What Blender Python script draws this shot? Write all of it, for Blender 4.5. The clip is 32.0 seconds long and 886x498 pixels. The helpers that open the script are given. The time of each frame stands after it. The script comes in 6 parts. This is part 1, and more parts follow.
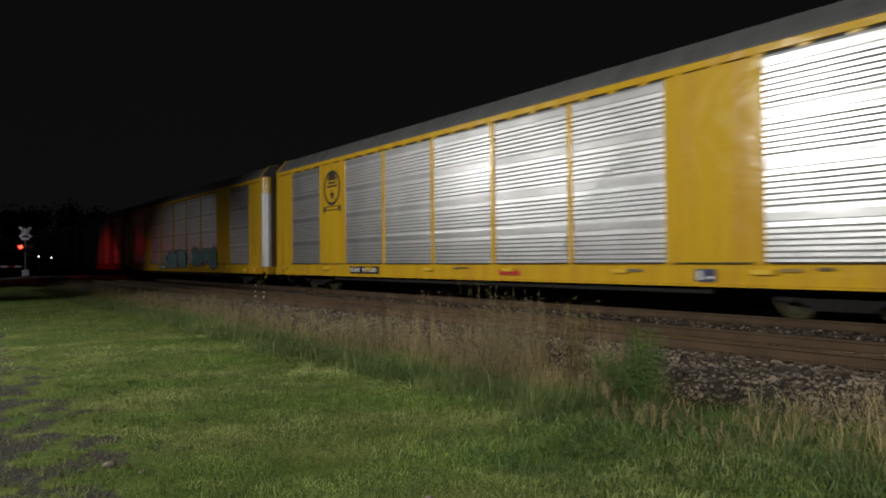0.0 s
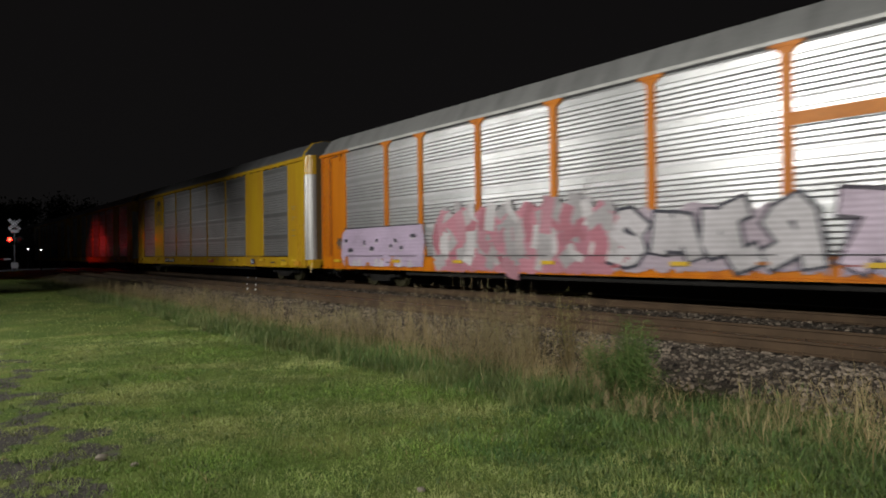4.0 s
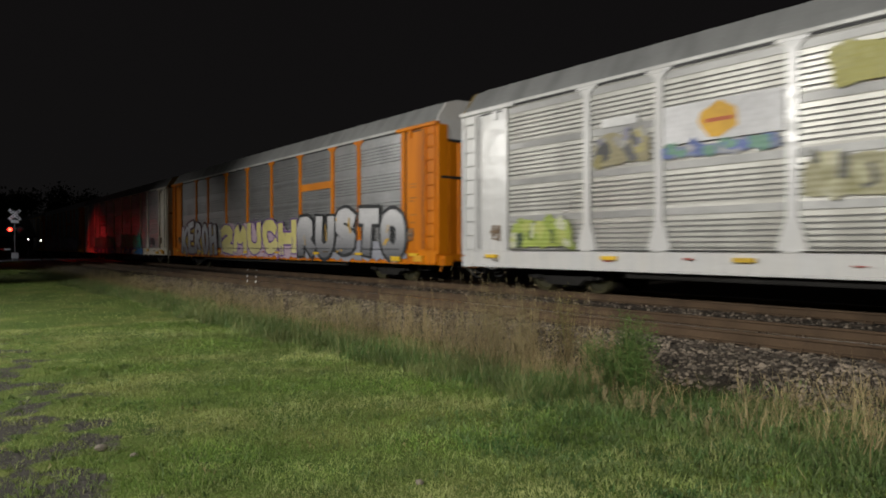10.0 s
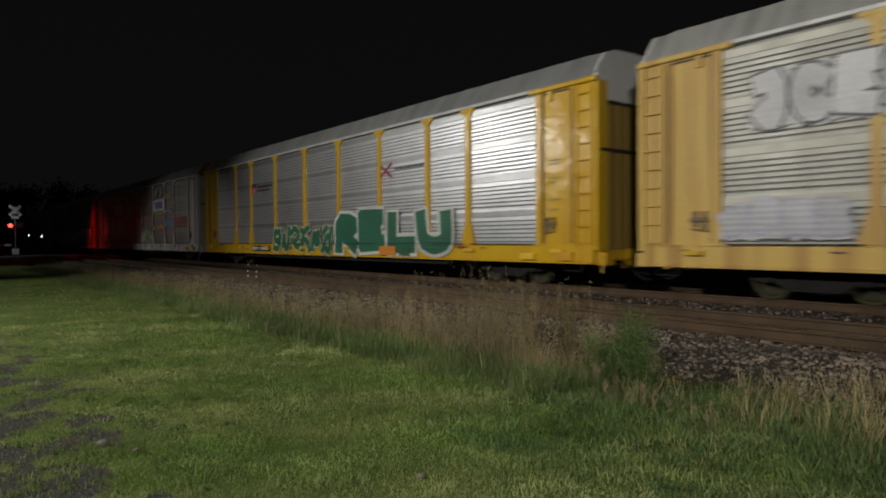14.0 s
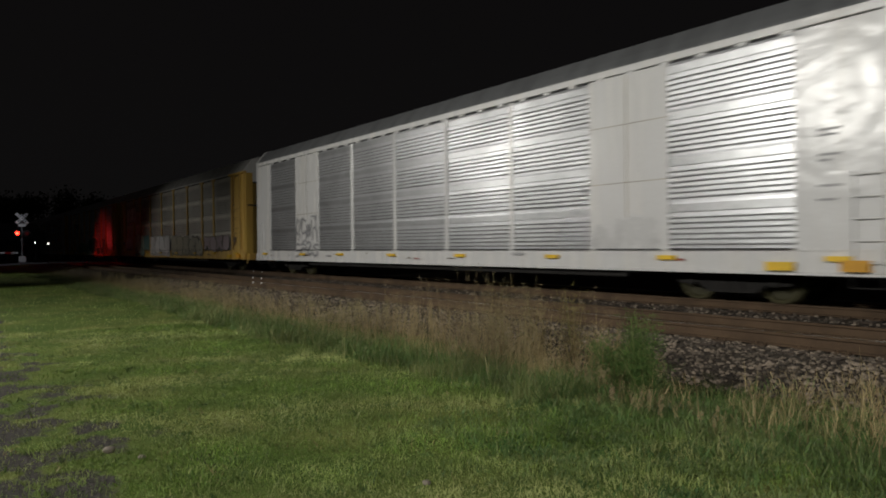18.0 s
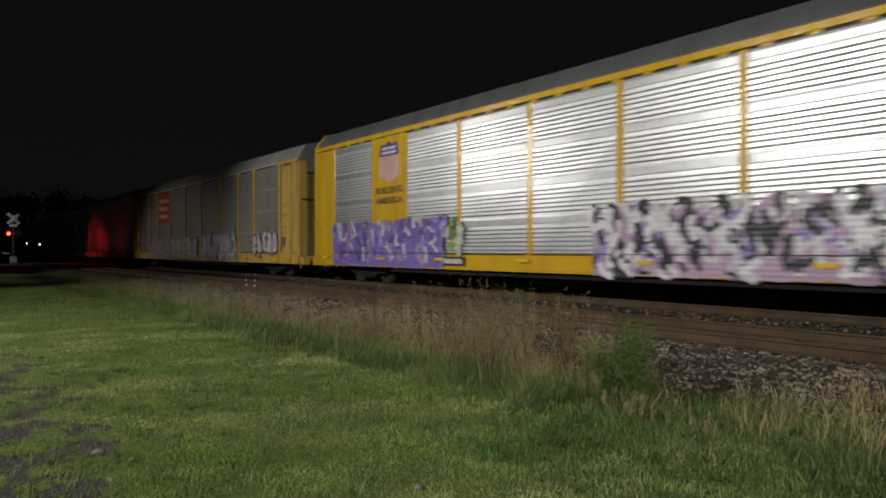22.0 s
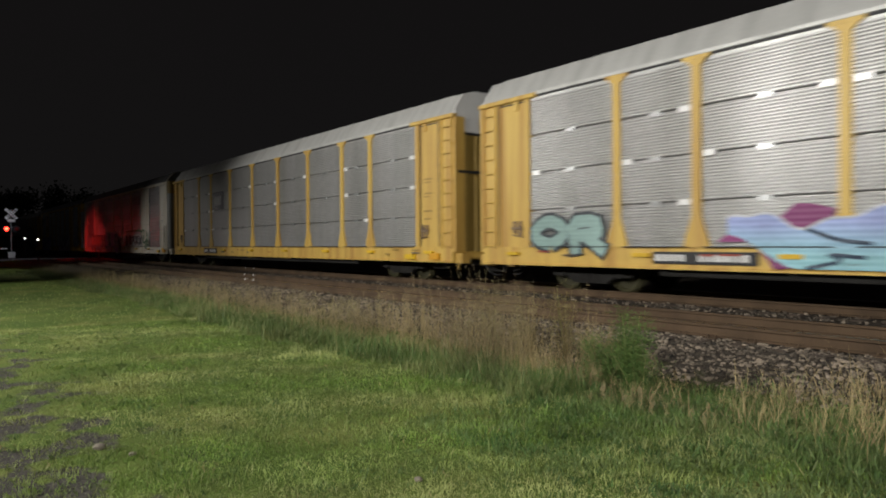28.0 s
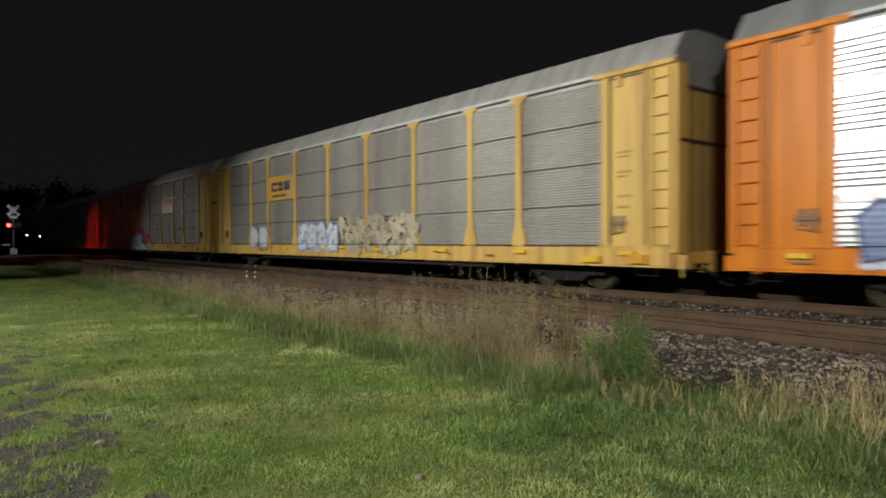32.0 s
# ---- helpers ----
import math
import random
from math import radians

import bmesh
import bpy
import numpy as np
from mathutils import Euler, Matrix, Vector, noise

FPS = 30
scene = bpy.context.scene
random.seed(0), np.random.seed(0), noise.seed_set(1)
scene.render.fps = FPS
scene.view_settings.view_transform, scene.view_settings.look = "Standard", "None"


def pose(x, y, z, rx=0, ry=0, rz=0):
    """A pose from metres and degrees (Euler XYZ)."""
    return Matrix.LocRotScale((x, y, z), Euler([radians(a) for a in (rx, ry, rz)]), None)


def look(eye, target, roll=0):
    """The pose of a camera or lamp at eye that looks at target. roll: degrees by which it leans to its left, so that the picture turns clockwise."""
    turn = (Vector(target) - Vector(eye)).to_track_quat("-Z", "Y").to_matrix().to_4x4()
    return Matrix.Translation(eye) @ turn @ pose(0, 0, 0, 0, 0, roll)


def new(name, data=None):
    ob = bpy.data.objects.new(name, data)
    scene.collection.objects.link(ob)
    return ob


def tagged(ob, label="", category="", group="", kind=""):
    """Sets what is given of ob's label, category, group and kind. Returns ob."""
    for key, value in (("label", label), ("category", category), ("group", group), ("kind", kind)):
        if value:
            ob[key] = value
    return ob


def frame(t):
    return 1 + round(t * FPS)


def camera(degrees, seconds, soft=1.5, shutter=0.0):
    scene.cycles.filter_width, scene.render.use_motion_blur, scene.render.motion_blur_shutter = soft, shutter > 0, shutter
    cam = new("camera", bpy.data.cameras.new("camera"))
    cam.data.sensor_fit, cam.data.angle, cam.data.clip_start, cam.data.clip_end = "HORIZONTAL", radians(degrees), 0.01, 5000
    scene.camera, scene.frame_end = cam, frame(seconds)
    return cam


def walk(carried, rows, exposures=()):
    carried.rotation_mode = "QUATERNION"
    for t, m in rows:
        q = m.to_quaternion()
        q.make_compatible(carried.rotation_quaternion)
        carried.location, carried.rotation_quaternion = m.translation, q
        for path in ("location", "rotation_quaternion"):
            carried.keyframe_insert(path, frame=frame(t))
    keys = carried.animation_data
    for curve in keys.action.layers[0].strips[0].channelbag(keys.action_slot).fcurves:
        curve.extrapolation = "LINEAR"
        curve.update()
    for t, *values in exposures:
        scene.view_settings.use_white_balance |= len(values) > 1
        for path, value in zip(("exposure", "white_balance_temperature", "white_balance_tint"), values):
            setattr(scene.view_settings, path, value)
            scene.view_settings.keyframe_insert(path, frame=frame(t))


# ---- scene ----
# One shot of a freight train of vehicle carriers passing a lawn at night.
# x runs along the track, the train heads towards -x; y points from the lawn to the track; z up.
CAM_Z = 1.6
RAIL = 0.37          # height of the rail tops
SIDE = 12.537        # y of the near side of the train
TRACK_Y = SIDE + 1.57
NEAR_TRACK_Y = TRACK_Y - 4.27

cam = camera(67.88, 32.0, soft=1.85, shutter=0.42)


def heading(turn, tilt, lean):
    a, b = radians(turn), radians(tilt)
    way = Vector((-math.cos(a) * math.cos(b), math.sin(a) * math.cos(b), math.sin(b)))
    eye = Vector((0, 0, CAM_Z))
    return look(eye, eye + way * 10, lean)


PATH = [
    (0, 37.74, 0.90, -0.56), (0.5, 37.77, 0.87, -0.63), (1, 37.86, 0.73, -0.81), (1.5, 38.01, 0.61, -0.95), (2, 38.12, 0.53, -0.93),
    (2.5, 38.20, 0.46, -0.91), (3, 38.29, 0.42, -0.86), (3.5, 38.35, 0.34, -0.73), (5.5, 38.42, -0.07, -0.30), (6, 38.38, -0.09, -0.26),
    (6.5, 38.38, -0.14, -0.28), (7, 38.39, -0.15, -0.30), (7.5, 38.34, -0.12, -0.24), (8, 38.33, -0.13, -0.15), (8.5, 38.40, -0.16, -0.08),
    (9, 38.41, -0.19, -0.04), (9.5, 38.38, -0.25, -0.06), (10, 38.38, -0.33, -0.13), (10.5, 38.41, -0.40, -0.17), (11, 38.44, -0.48, -0.13),
    (11.5, 38.50, -0.63, -0.18), (12, 38.55, -0.78, -0.35), (12.5, 38.56, -0.85, -0.48), (13, 38.51, -0.87, -0.49), (13.5, 38.44, -0.86, -0.40),
    (14, 38.34, -0.82, -0.34), (14.5, 38.23, -0.82, -0.32), (16.5, 38.04, -0.59, -0.46), (17, 37.98, -0.50, -0.42), (17.5, 37.93, -0.39, -0.47),
    (18, 37.93, -0.31, -0.59), (18.5, 37.94, -0.19, -0.59), (19, 38.05, -0.09, -0.54), (19.5, 38.19, -0.05, -0.52), (20, 38.32, -0.05, -0.48),
    (20.5, 38.38, 0.00, -0.42), (21, 38.41, 0.07, -0.36), (21.5, 38.45, 0.06, -0.26), (22, 38.47, 0.02, -0.13), (22.5, 38.61, -0.04, -0.05),
    (23, 38.73, -0.04, -0.02), (23.5, 38.72, -0.10, -0.03), (24, 38.70, -0.16, -0.11), (24.5, 38.70, -0.22, -0.26), (25, 38.78, -0.30, -0.40),
    (25.5, 38.82, -0.37, -0.44), (27.5, 38.60, -0.53, -0.40), (28, 38.58, -0.57, -0.40), (28.5, 38.54, -0.60, -0.35), (29, 38.54, -0.62, -0.28),
    (29.5, 38.54, -0.64, -0.23), (30, 38.52, -0.68, -0.21), (30.5, 38.52, -0.71, -0.18), (31, 38.51, -0.72, -0.16), (31.5, 38.49, -0.75, -0.18),
    (32, 38.45, -0.75, -0.21),
]
# the clip's camera brightens and darkens its picture as bright cars pass
EXPOSURE = [(0, -.3), (1, -.25), (2, -.35), (3, -.2), (6, .05), (7, .1), (8, .1), (9, .15), (10, .1), (11, 0), (12, -.1), (13, -.42), (14, -.45), (17, -.15),
            (18, -.35), (19, 0), (20, .28), (21, .15), (22, -.28), (23, -.15), (24, -.1), (25, -.15), (28, .3), (29, .3), (30, .3), (31, .35), (32, .4)]
walk(cam, [(t, heading(a, b, c)) for t, a, b, c in PATH], EXPOSURE)

# ---- night sky and lamps ----
world = bpy.data.worlds.new("night")
scene.world = world
world.use_nodes = True
wn = world.node_tree.nodes
wl = world.node_tree.links
tc = wn.new("ShaderNodeTexCoord")
sep = wn.new("ShaderNodeSeparateXYZ")
ramp = wn.new("ShaderNodeValToRGB")
cloud = wn.new("ShaderNodeTexNoise")
cloud.inputs["Scale"].default_value = 3.0
addn = wn.new("ShaderNodeMath")
addn.operation = "MULTIPLY_ADD"
addn.inputs[1].default_value = 0.25
wl.new(tc.outputs["Generated"], sep.inputs[0])
wl.new(tc.outputs["Generated"], cloud.inputs["Vector"])
wl.new(cloud.outputs["Fac"], addn.inputs[0])
wl.new(sep.outputs["Z"], addn.inputs[2])
wl.new(addn.outputs[0], ramp.inputs[0])
ramp.color_ramp.elements[0].color = (0.0056, 0.0053, 0.0053, 1)
ramp.color_ramp.elements[0].position = 0.02
ramp.color_ramp.elements[1].color = (0.0049, 0.0044, 0.0045, 1)
ramp.color_ramp.elements[1].position = 0.55
wl.new(ramp.outputs[0], wn["Background"].inputs["Color"])
wn["Background"].inputs["Strength"].default_value = 1.0


def lamp(name, kind, place, target, power, colour, size, spread=None):
    data = bpy.data.lights.new(name, kind)
    data.energy, data.color = power, colour
    if kind == "AREA":
        data.shape, data.size = "DISK", size
        if spread:
            data.spread = radians(spread)
    else:
        data.shadow_soft_size = size
    if kind == "SPOT":
        data.spot_size, data.spot_blend = radians(spread), 0.6
    ob = new(name, data)
    ob.matrix_world = look(place, target)
    return ob


STREET = (1.0, 0.97, 0.90)
# street lamps along the road behind the lawn
lamp("street_light", "SPOT", (9.0, -7.5, 8.2), (3.5, 12.5, 3.2), 8800, STREET, 0.28, 112)
lamp("street_light", "SPOT", (-12.4, -7.5, 8.2), (-8.0, 4.8, 0.3), 8500, STREET, 0.28, 146)
lamp("street_light", "SPOT", (-32.5, -7.5, 8.2), (-22.5, 7.0, 0.8), 4600, STREET, 0.28, 84)
# this one is added, with no lamp seen, to brighten the far lawn and train
lamp("street_light", "SPOT", (-53.0, -7.5, 8.2), (-47.0, 4.0, 0.2), 2800, STREET, 0.28, 60)
# flashing signal that faces the track, and an unseen lamp added to brighten crossbuck and road
lamp("signal_light", "SPOT", (-68.6, 8.3, 2.9), (-67.6, 12.5, 1.4), 200, (1.0, 0.03, 0.03), 0.12, 100)
lamp("crossing_light", "SPOT", (-66, 2.5, 8.0), (-69.6, 6.0, 2.4), 620, (0.9, 0.92, 1.0), 0.3, 44)


# ---- materials ----
def mat(name, colour, rough=0.6, metal=0.0, vary=0.12, scale=3.0, bump=0.0, bump_scale=40.0, stain=None, ribs=0.0,
        streak=0.0, spec=0.5, per_piece=0.0, shift=True, fade=None):
    """Painted or raw surface: large stains, fine grain, optional rain streaks and ribs."""
    m = bpy.data.materials.new(name)
    m.use_nodes = True
    n, l = m.node_tree.nodes, m.node_tree.links
    b = n["Principled BSDF"]
    b.inputs["Roughness"].default_value = rough
    b.inputs["Metallic"].default_value = metal
    b.inputs["Specular IOR Level"].default_value = spec
    tex0 = n.new("ShaderNodeTexCoord")
    oi = n.new("ShaderNodeObjectInfo")
    sc = n.new("ShaderNodeMath")
    sc.operation = "MULTIPLY"
    sc.inputs[1].default_value = 60.0 if shift else 0.0
    l.new(oi.outputs["Random"], sc.inputs[0])
    cx = n.new("ShaderNodeCombineXYZ")
    l.new(sc.outputs[0], cx.inputs[0])
    l.new(sc.outputs[0], cx.inputs[1])
    tex = n.new("ShaderNodeVectorMath")
    tex.operation = "ADD"
    l.new(tex0.outputs["Object"], tex.inputs[0])
    l.new(cx.outputs[0], tex.inputs[1])
    big = n.new("ShaderNodeTexNoise")
    big.inputs["Scale"].default_value = scale * 0.25
    big.inputs["Detail"].default_value = 5
    fine = n.new("ShaderNodeTexNoise")
    fine.inputs["Scale"].default_value = scale * 6
    fine.inputs["Detail"].default_value = 4
    l.new(tex.outputs[0], fine.inputs["Vector"])
    stretch = n.new("ShaderNodeMapping")
    stretch.inputs["Scale"].default_value = (1.0 + 5 * streak, 1, 1.0 / (1 + 5 * streak))
    l.new(tex.outputs[0], stretch.inputs["Vector"])
    l.new(stretch.outputs[0], big.inputs["Vector"])
    mix = n.new("ShaderNodeMixRGB")
    r = n.new("ShaderNodeValToRGB")
    r.color_ramp.elements[0].position, r.color_ramp.elements[1].position = 0.42, 0.68
    l.new(big.outputs["Fac"], r.inputs[0])
    l.new(r.outputs[0], mix.inputs["Fac"])
    dark = stain or tuple(c * (1 - 2.2 * vary) for c in colour)
    mix.inputs[1].default_value = (*colour, 1)
    mix.inputs[2].default_value = (*dark, 1)
    if fade:
        # a second colour sprayed over the lower part
        low, za, zb = fade
        up = n.new("ShaderNodeSeparateXYZ")
        l.new(tex0.outputs["Object"], up.inputs[0])
        wob = n.new("ShaderNodeMath")
        wob.operation = "MULTIPLY_ADD"
        wob.inputs[1].default_value = 0.5 * abs(zb - za)
        l.new(big.outputs["Fac"], wob.inputs[0])
        l.new(up.outputs["Z"], wob.inputs[2])
        how = n.new("ShaderNodeMapRange")
        how.inputs["From Min"].default_value, how.inputs["From Max"].default_value = za + .25 * abs(zb - za), zb + .25 * abs(zb - za)
        l.new(wob.outputs[0], how.inputs["Value"])
        two = n.new("ShaderNodeMixRGB")
        two.inputs[1].default_value, two.inputs[2].default_value = (*low, 1), (*colour, 1)
        l.new(how.outputs[0], two.inputs[0])
        l.new(two.outputs[0], mix.inputs[1])
        worn = n.new("ShaderNodeMixRGB")
        worn.blend_type = "MULTIPLY"
        worn.inputs[0].default_value = 1.0
        worn.inputs[2].default_value = (0.74, 0.74, 0.74, 1)
        l.new(two.outputs[0], worn.inputs[1])
        l.new(worn.outputs[0], mix.inputs[2])
    hsv = n.new("ShaderNodeHueSaturation")
    val = n.new("ShaderNodeMapRange")
    val.inputs["To Min"].default_value, val.inputs["To Max"].default_value = 1 - 1.6 * vary, 1 + 1.6 * vary
    l.new(fine.outputs["Fac"], val.inputs["Value"])
    last = val.outputs[0]
    if per_piece:
        info = n.new("ShaderNodeObjectInfo")
        isl = n.new("ShaderNodeNewGeometry")
        s = n.new("ShaderNodeMath")
        s.operation = "ADD"
        l.new(info.outputs["Random"], s.inputs[0])
        l.new(isl.outputs["Random Per Island"], s.inputs[1])
        f = n.new("ShaderNodeMath")
        f.operation = "FRACT"
        l.new(s.outputs[0], f.inputs[0])
        mr = n.new("ShaderNodeMapRange")
        mr.inputs["To Min"].default_value, mr.inputs["To Max"].default_value = 1 - per_piece, 1 + per_piece
        l.new(f.outputs[0], mr.inputs["Value"])
        mu = n.new("ShaderNodeMath")
        mu.operation = "MULTIPLY"
        l.new(last, mu.inputs[0])
        l.new(mr.outputs[0], mu.inputs[1])
        last = mu.outputs[0]
    l.new(last, hsv.inputs["Value"])
    l.new(mix.outputs[0], hsv.inputs["Color"])
    l.new(hsv.outputs[0], b.inputs["Base Color"])
    rv = n.new("ShaderNodeMapRange")
    rv.inputs["To Min"].default_value, rv.inputs["To Max"].default_value = max(0.05, rough - 0.1), min(1, rough + 0.12)
    l.new(big.outputs["Fac"], rv.inputs["Value"])
    l.new(rv.outputs[0], b.inputs["Roughness"])
    if bump or ribs:
        bp = n.new("ShaderNodeBump")
        bp.inputs["Strength"].default_value = 1.0
        nz = n.new("ShaderNodeTexNoise")
        nz.inputs["Scale"].default_value = bump_scale
        nz.inputs["Detail"].default_value = 3
        l.new(tex.outputs[0], nz.inputs["Vector"])
        h = n.new("ShaderNodeMath")
        h.operation = "MULTIPLY"
        h.inputs[1].default_value = bump
        l.new(nz.outputs["Fac"], h.inputs[0])
        src = h.outputs[0]
        if ribs:
            w = n.new("ShaderNodeTexWave")
            w.bands_direction = "Z"
            w.inputs["Scale"].default_value = 0.314159 / ribs
            w.inputs["Distortion"].default_value = 0
            l.new(tex.outputs[0], w.inputs["Vector"])
            h2 = n.new("ShaderNodeMath")
            h2.operation = "MULTIPLY_ADD"
            h2.inputs[1].default_value = 0.0045
            l.new(w.outputs["Fac"], h2.inputs[0])
            l.new(src, h2.inputs[2])
            src = h2.outputs[0]
        bp.inputs["Distance"].default_value = 1.0
        l.new(src, bp.inputs["Height"])
        l.new(bp.outputs[0], b.inputs["Normal"])
    return m


def glow(name, colour, strength):
    m = bpy.data.materials.new(name)
    m.use_nodes = True
    b = m.node_tree.nodes["Principled BSDF"]
    b.inputs["Base Color"].default_value = (*[c * 0.5 for c in colour], 1)
    b.inputs["Emission Color"].default_value = (*colour, 1)
    b.inputs["Emission Strength"].default_value = strength
    return m


PAINT = {
    "yellow": mat("yellow_paint", (0.61, 0.385, 0.020), 0.21, vary=0.06, stain=(0.54, 0.30, 0.025), bump=0.027, bump_scale=2.0, streak=0.4),
    "gold": mat("faded_gold_paint", (0.60, 0.405, 0.095), 0.5, vary=0.08, stain=(0.42, 0.24, 0.06), bump=0.004, bump_scale=2.5, streak=0.6),
    "orange": mat("orange_paint", (0.62, 0.195, 0.004), 0.42, spec=0.25, vary=0.08, stain=(0.46, 0.13, 0.005), bump=0.004, bump_scale=2.5, streak=0.5),
    "white": mat("white_paint", (0.60, 0.60, 0.60), 0.26, vary=0.05, stain=(0.58, 0.57, 0.55), bump=0.022, bump_scale=2.2, streak=0.6),
    "cream": mat("dirty_cream_paint", (0.64, 0.62, 0.56), 0.48, vary=0.07, stain=(0.50, 0.44, 0.33), bump=0.004, bump_scale=2.5, streak=0.25),
    "maroon": mat("dull_maroon_paint", (0.16, 0.07, 0.045), 0.6, vary=0.1),
    "dullred": mat("dull_red_paint", (0.35, 0.06, 0.04), 0.55, vary=0.1),
    "brown": mat("brown_end_paint", (0.13, 0.085, 0.035), 0.65, vary=0.15, streak=0.5),
    "mustard": mat("dirty_mustard_paint", (0.25, 0.165, 0.035), 0.65, vary=0.18, streak=0.5),
    "grey": mat("grey_paint", (0.20, 0.20, 0.20), 0.6, vary=0.12, streak=0.5),
    "darkgrey": mat("dark_grey_paint", (0.085, 0.087, 0.09), 0.6, vary=0.12),
    "black": mat("black_paint", (0.02, 0.02, 0.022), 0.6),
    "bluegrey": mat("weathered_grey_end", (0.17, 0.17, 0.165), 0.6, vary=0.15, streak=0.7),
}
ROOF = {
    "dark": mat("dark_roof_sheet", (0.13, 0.135, 0.14), 0.6, 0.2, vary=0.12, streak=0.3),
    "mid": mat("grey_roof_sheet", (0.26, 0.265, 0.265), 0.6, 0.2, vary=0.12, streak=0.3),
    "light": mat("pale_roof_sheet", (0.50, 0.50, 0.49), 0.55, 0.1, vary=0.08, streak=0.5),
    "warm": mat("weathered_roof_sheet", (0.36, 0.36, 0.34), 0.6, 0.1, vary=0.14, streak=0.5),
}
SCREEN = {
    "bright": mat("galvanised_screen", (0.76, 0.77, 0.79), 0.37, 0.92, vary=0.10, scale=1.5, bump=0.009, bump_scale=3.2),
    "plain": mat("aluminium_screen", (0.60, 0.61, 0.63), 0.38, 0.85, vary=0.12, scale=1.5, bump=0.009, bump_scale=3.2),
    "tarnished": mat("tarnished_aluminium_screen", (0.50, 0.51, 0.52), 0.40, 0.85, vary=0.14, scale=1.5, bump=0.009, bump_scale=3.2),
    "dull": mat("weathered_screen", (0.385, 0.38, 0.34), 0.48, 0.45, vary=0.12, stain=(0.29, 0.28, 0.245), scale=1.2, streak=0.3),
    "worn": mat("worn_grey_screen", (0.42, 0.415, 0.39), 0.44, 0.65, vary=0.12, stain=(0.30, 0.295, 0.27), scale=1.2, streak=0.3, bump=0.006, bump_scale=3.2),
    "fine": mat("fine_ribbed_screen", (0.46, 0.46, 0.46), 0.44, 0.7, vary=0.12, stain=(0.37, 0.37, 0.36), scale=1.2, streak=0.4),
    "dusty": mat("dusty_ribbed_screen", (0.385, 0.375, 0.345), 0.48, 0.5, vary=0.14, stain=(0.28, 0.27, 0.24), scale=1.2, streak=0.35),
}
BAND = mat("smooth_screen_band", (0.51, 0.52, 0.53), 0.36, 0.88, vary=0.14, scale=1.5, bump=0.008, bump_scale=3.0)
DULLBAND = mat("dull_screen_band", (0.33, 0.33, 0.325), 0.48, 0.55, vary=0.14, scale=1.5, bump=0.006, bump_scale=3.0)
PALEBAND = mat("pale_dusty_screen_band", (0.50, 0.485, 0.42), 0.52, 0.3, vary=0.12, scale=1.5, streak=0.3)
EAVE = mat("pale_eave_strip", (0.52, 0.52, 0.51), 0.5, 0.2, vary=0.1, streak=0.3)
PLATE = mat("bright_latch_plate", (0.86, 0.86, 0.86), 0.35, 0.1, vary=0.03)
# grey on the groove backs stands in for shade inside the slots
GROOVE = mat("shaded_rib_groove", (0.19, 0.19, 0.19), 0.6, 0.3, vary=0.2)
SEAM = mat("dirty_weld_seam", (0.36, 0.32, 0.24), 0.6, vary=0.35, scale=4)
LOCK = mat("rusty_lock_bars", (0.20, 0.14, 0.09), 0.75, vary=0.2)
STEEL = mat("dark_running_gear_steel", (0.019, 0.018, 0.017), 0.85, 0.0, spec=0.2, vary=0.2, bump=0.003)
WHEEL = mat("wheel_steel", (0.034, 0.031, 0.010), 0.7, 0.2, vary=0.2)
TREAD = mat("worn_wheel_rim", (0.060, 0.055, 0.025), 0.6, 0.5, vary=0.05)
RUST = mat("rusty_rail_side", (0.078, 0.047, 0.024), 0.85, vary=0.16, scale=6, bump=0.002)
RAILTOP = mat("polished_rail_head", (0.42, 0.38, 0.34), 0.16, 1.0, vary=0.06)
SILVER = mat("bright_end_post", (0.56, 0.56, 0.56), 0.42, 0.55, vary=0.16, streak=0.5, bump=0.004, bump_scale=3)
TIE = mat("weathered_sleeper_timber", (0.07, 0.05, 0.036), 0.9, vary=0.2, scale=5)
BALLAST = mat("crushed_stone", (0.165, 0.135, 0.104), 0.9, vary=0.3, scale=8, bump=0.02, bump_scale=25, per_piece=0.95)
GALV = mat("galvanised_pole", (0.35, 0.36, 0.37), 0.5, 0.6)


# ---- building blocks ----
def smooth(a, b, v):
    t = min(1, max(0, (v - a) / (b - a)))
    return t * t * (3 - 2 * t)


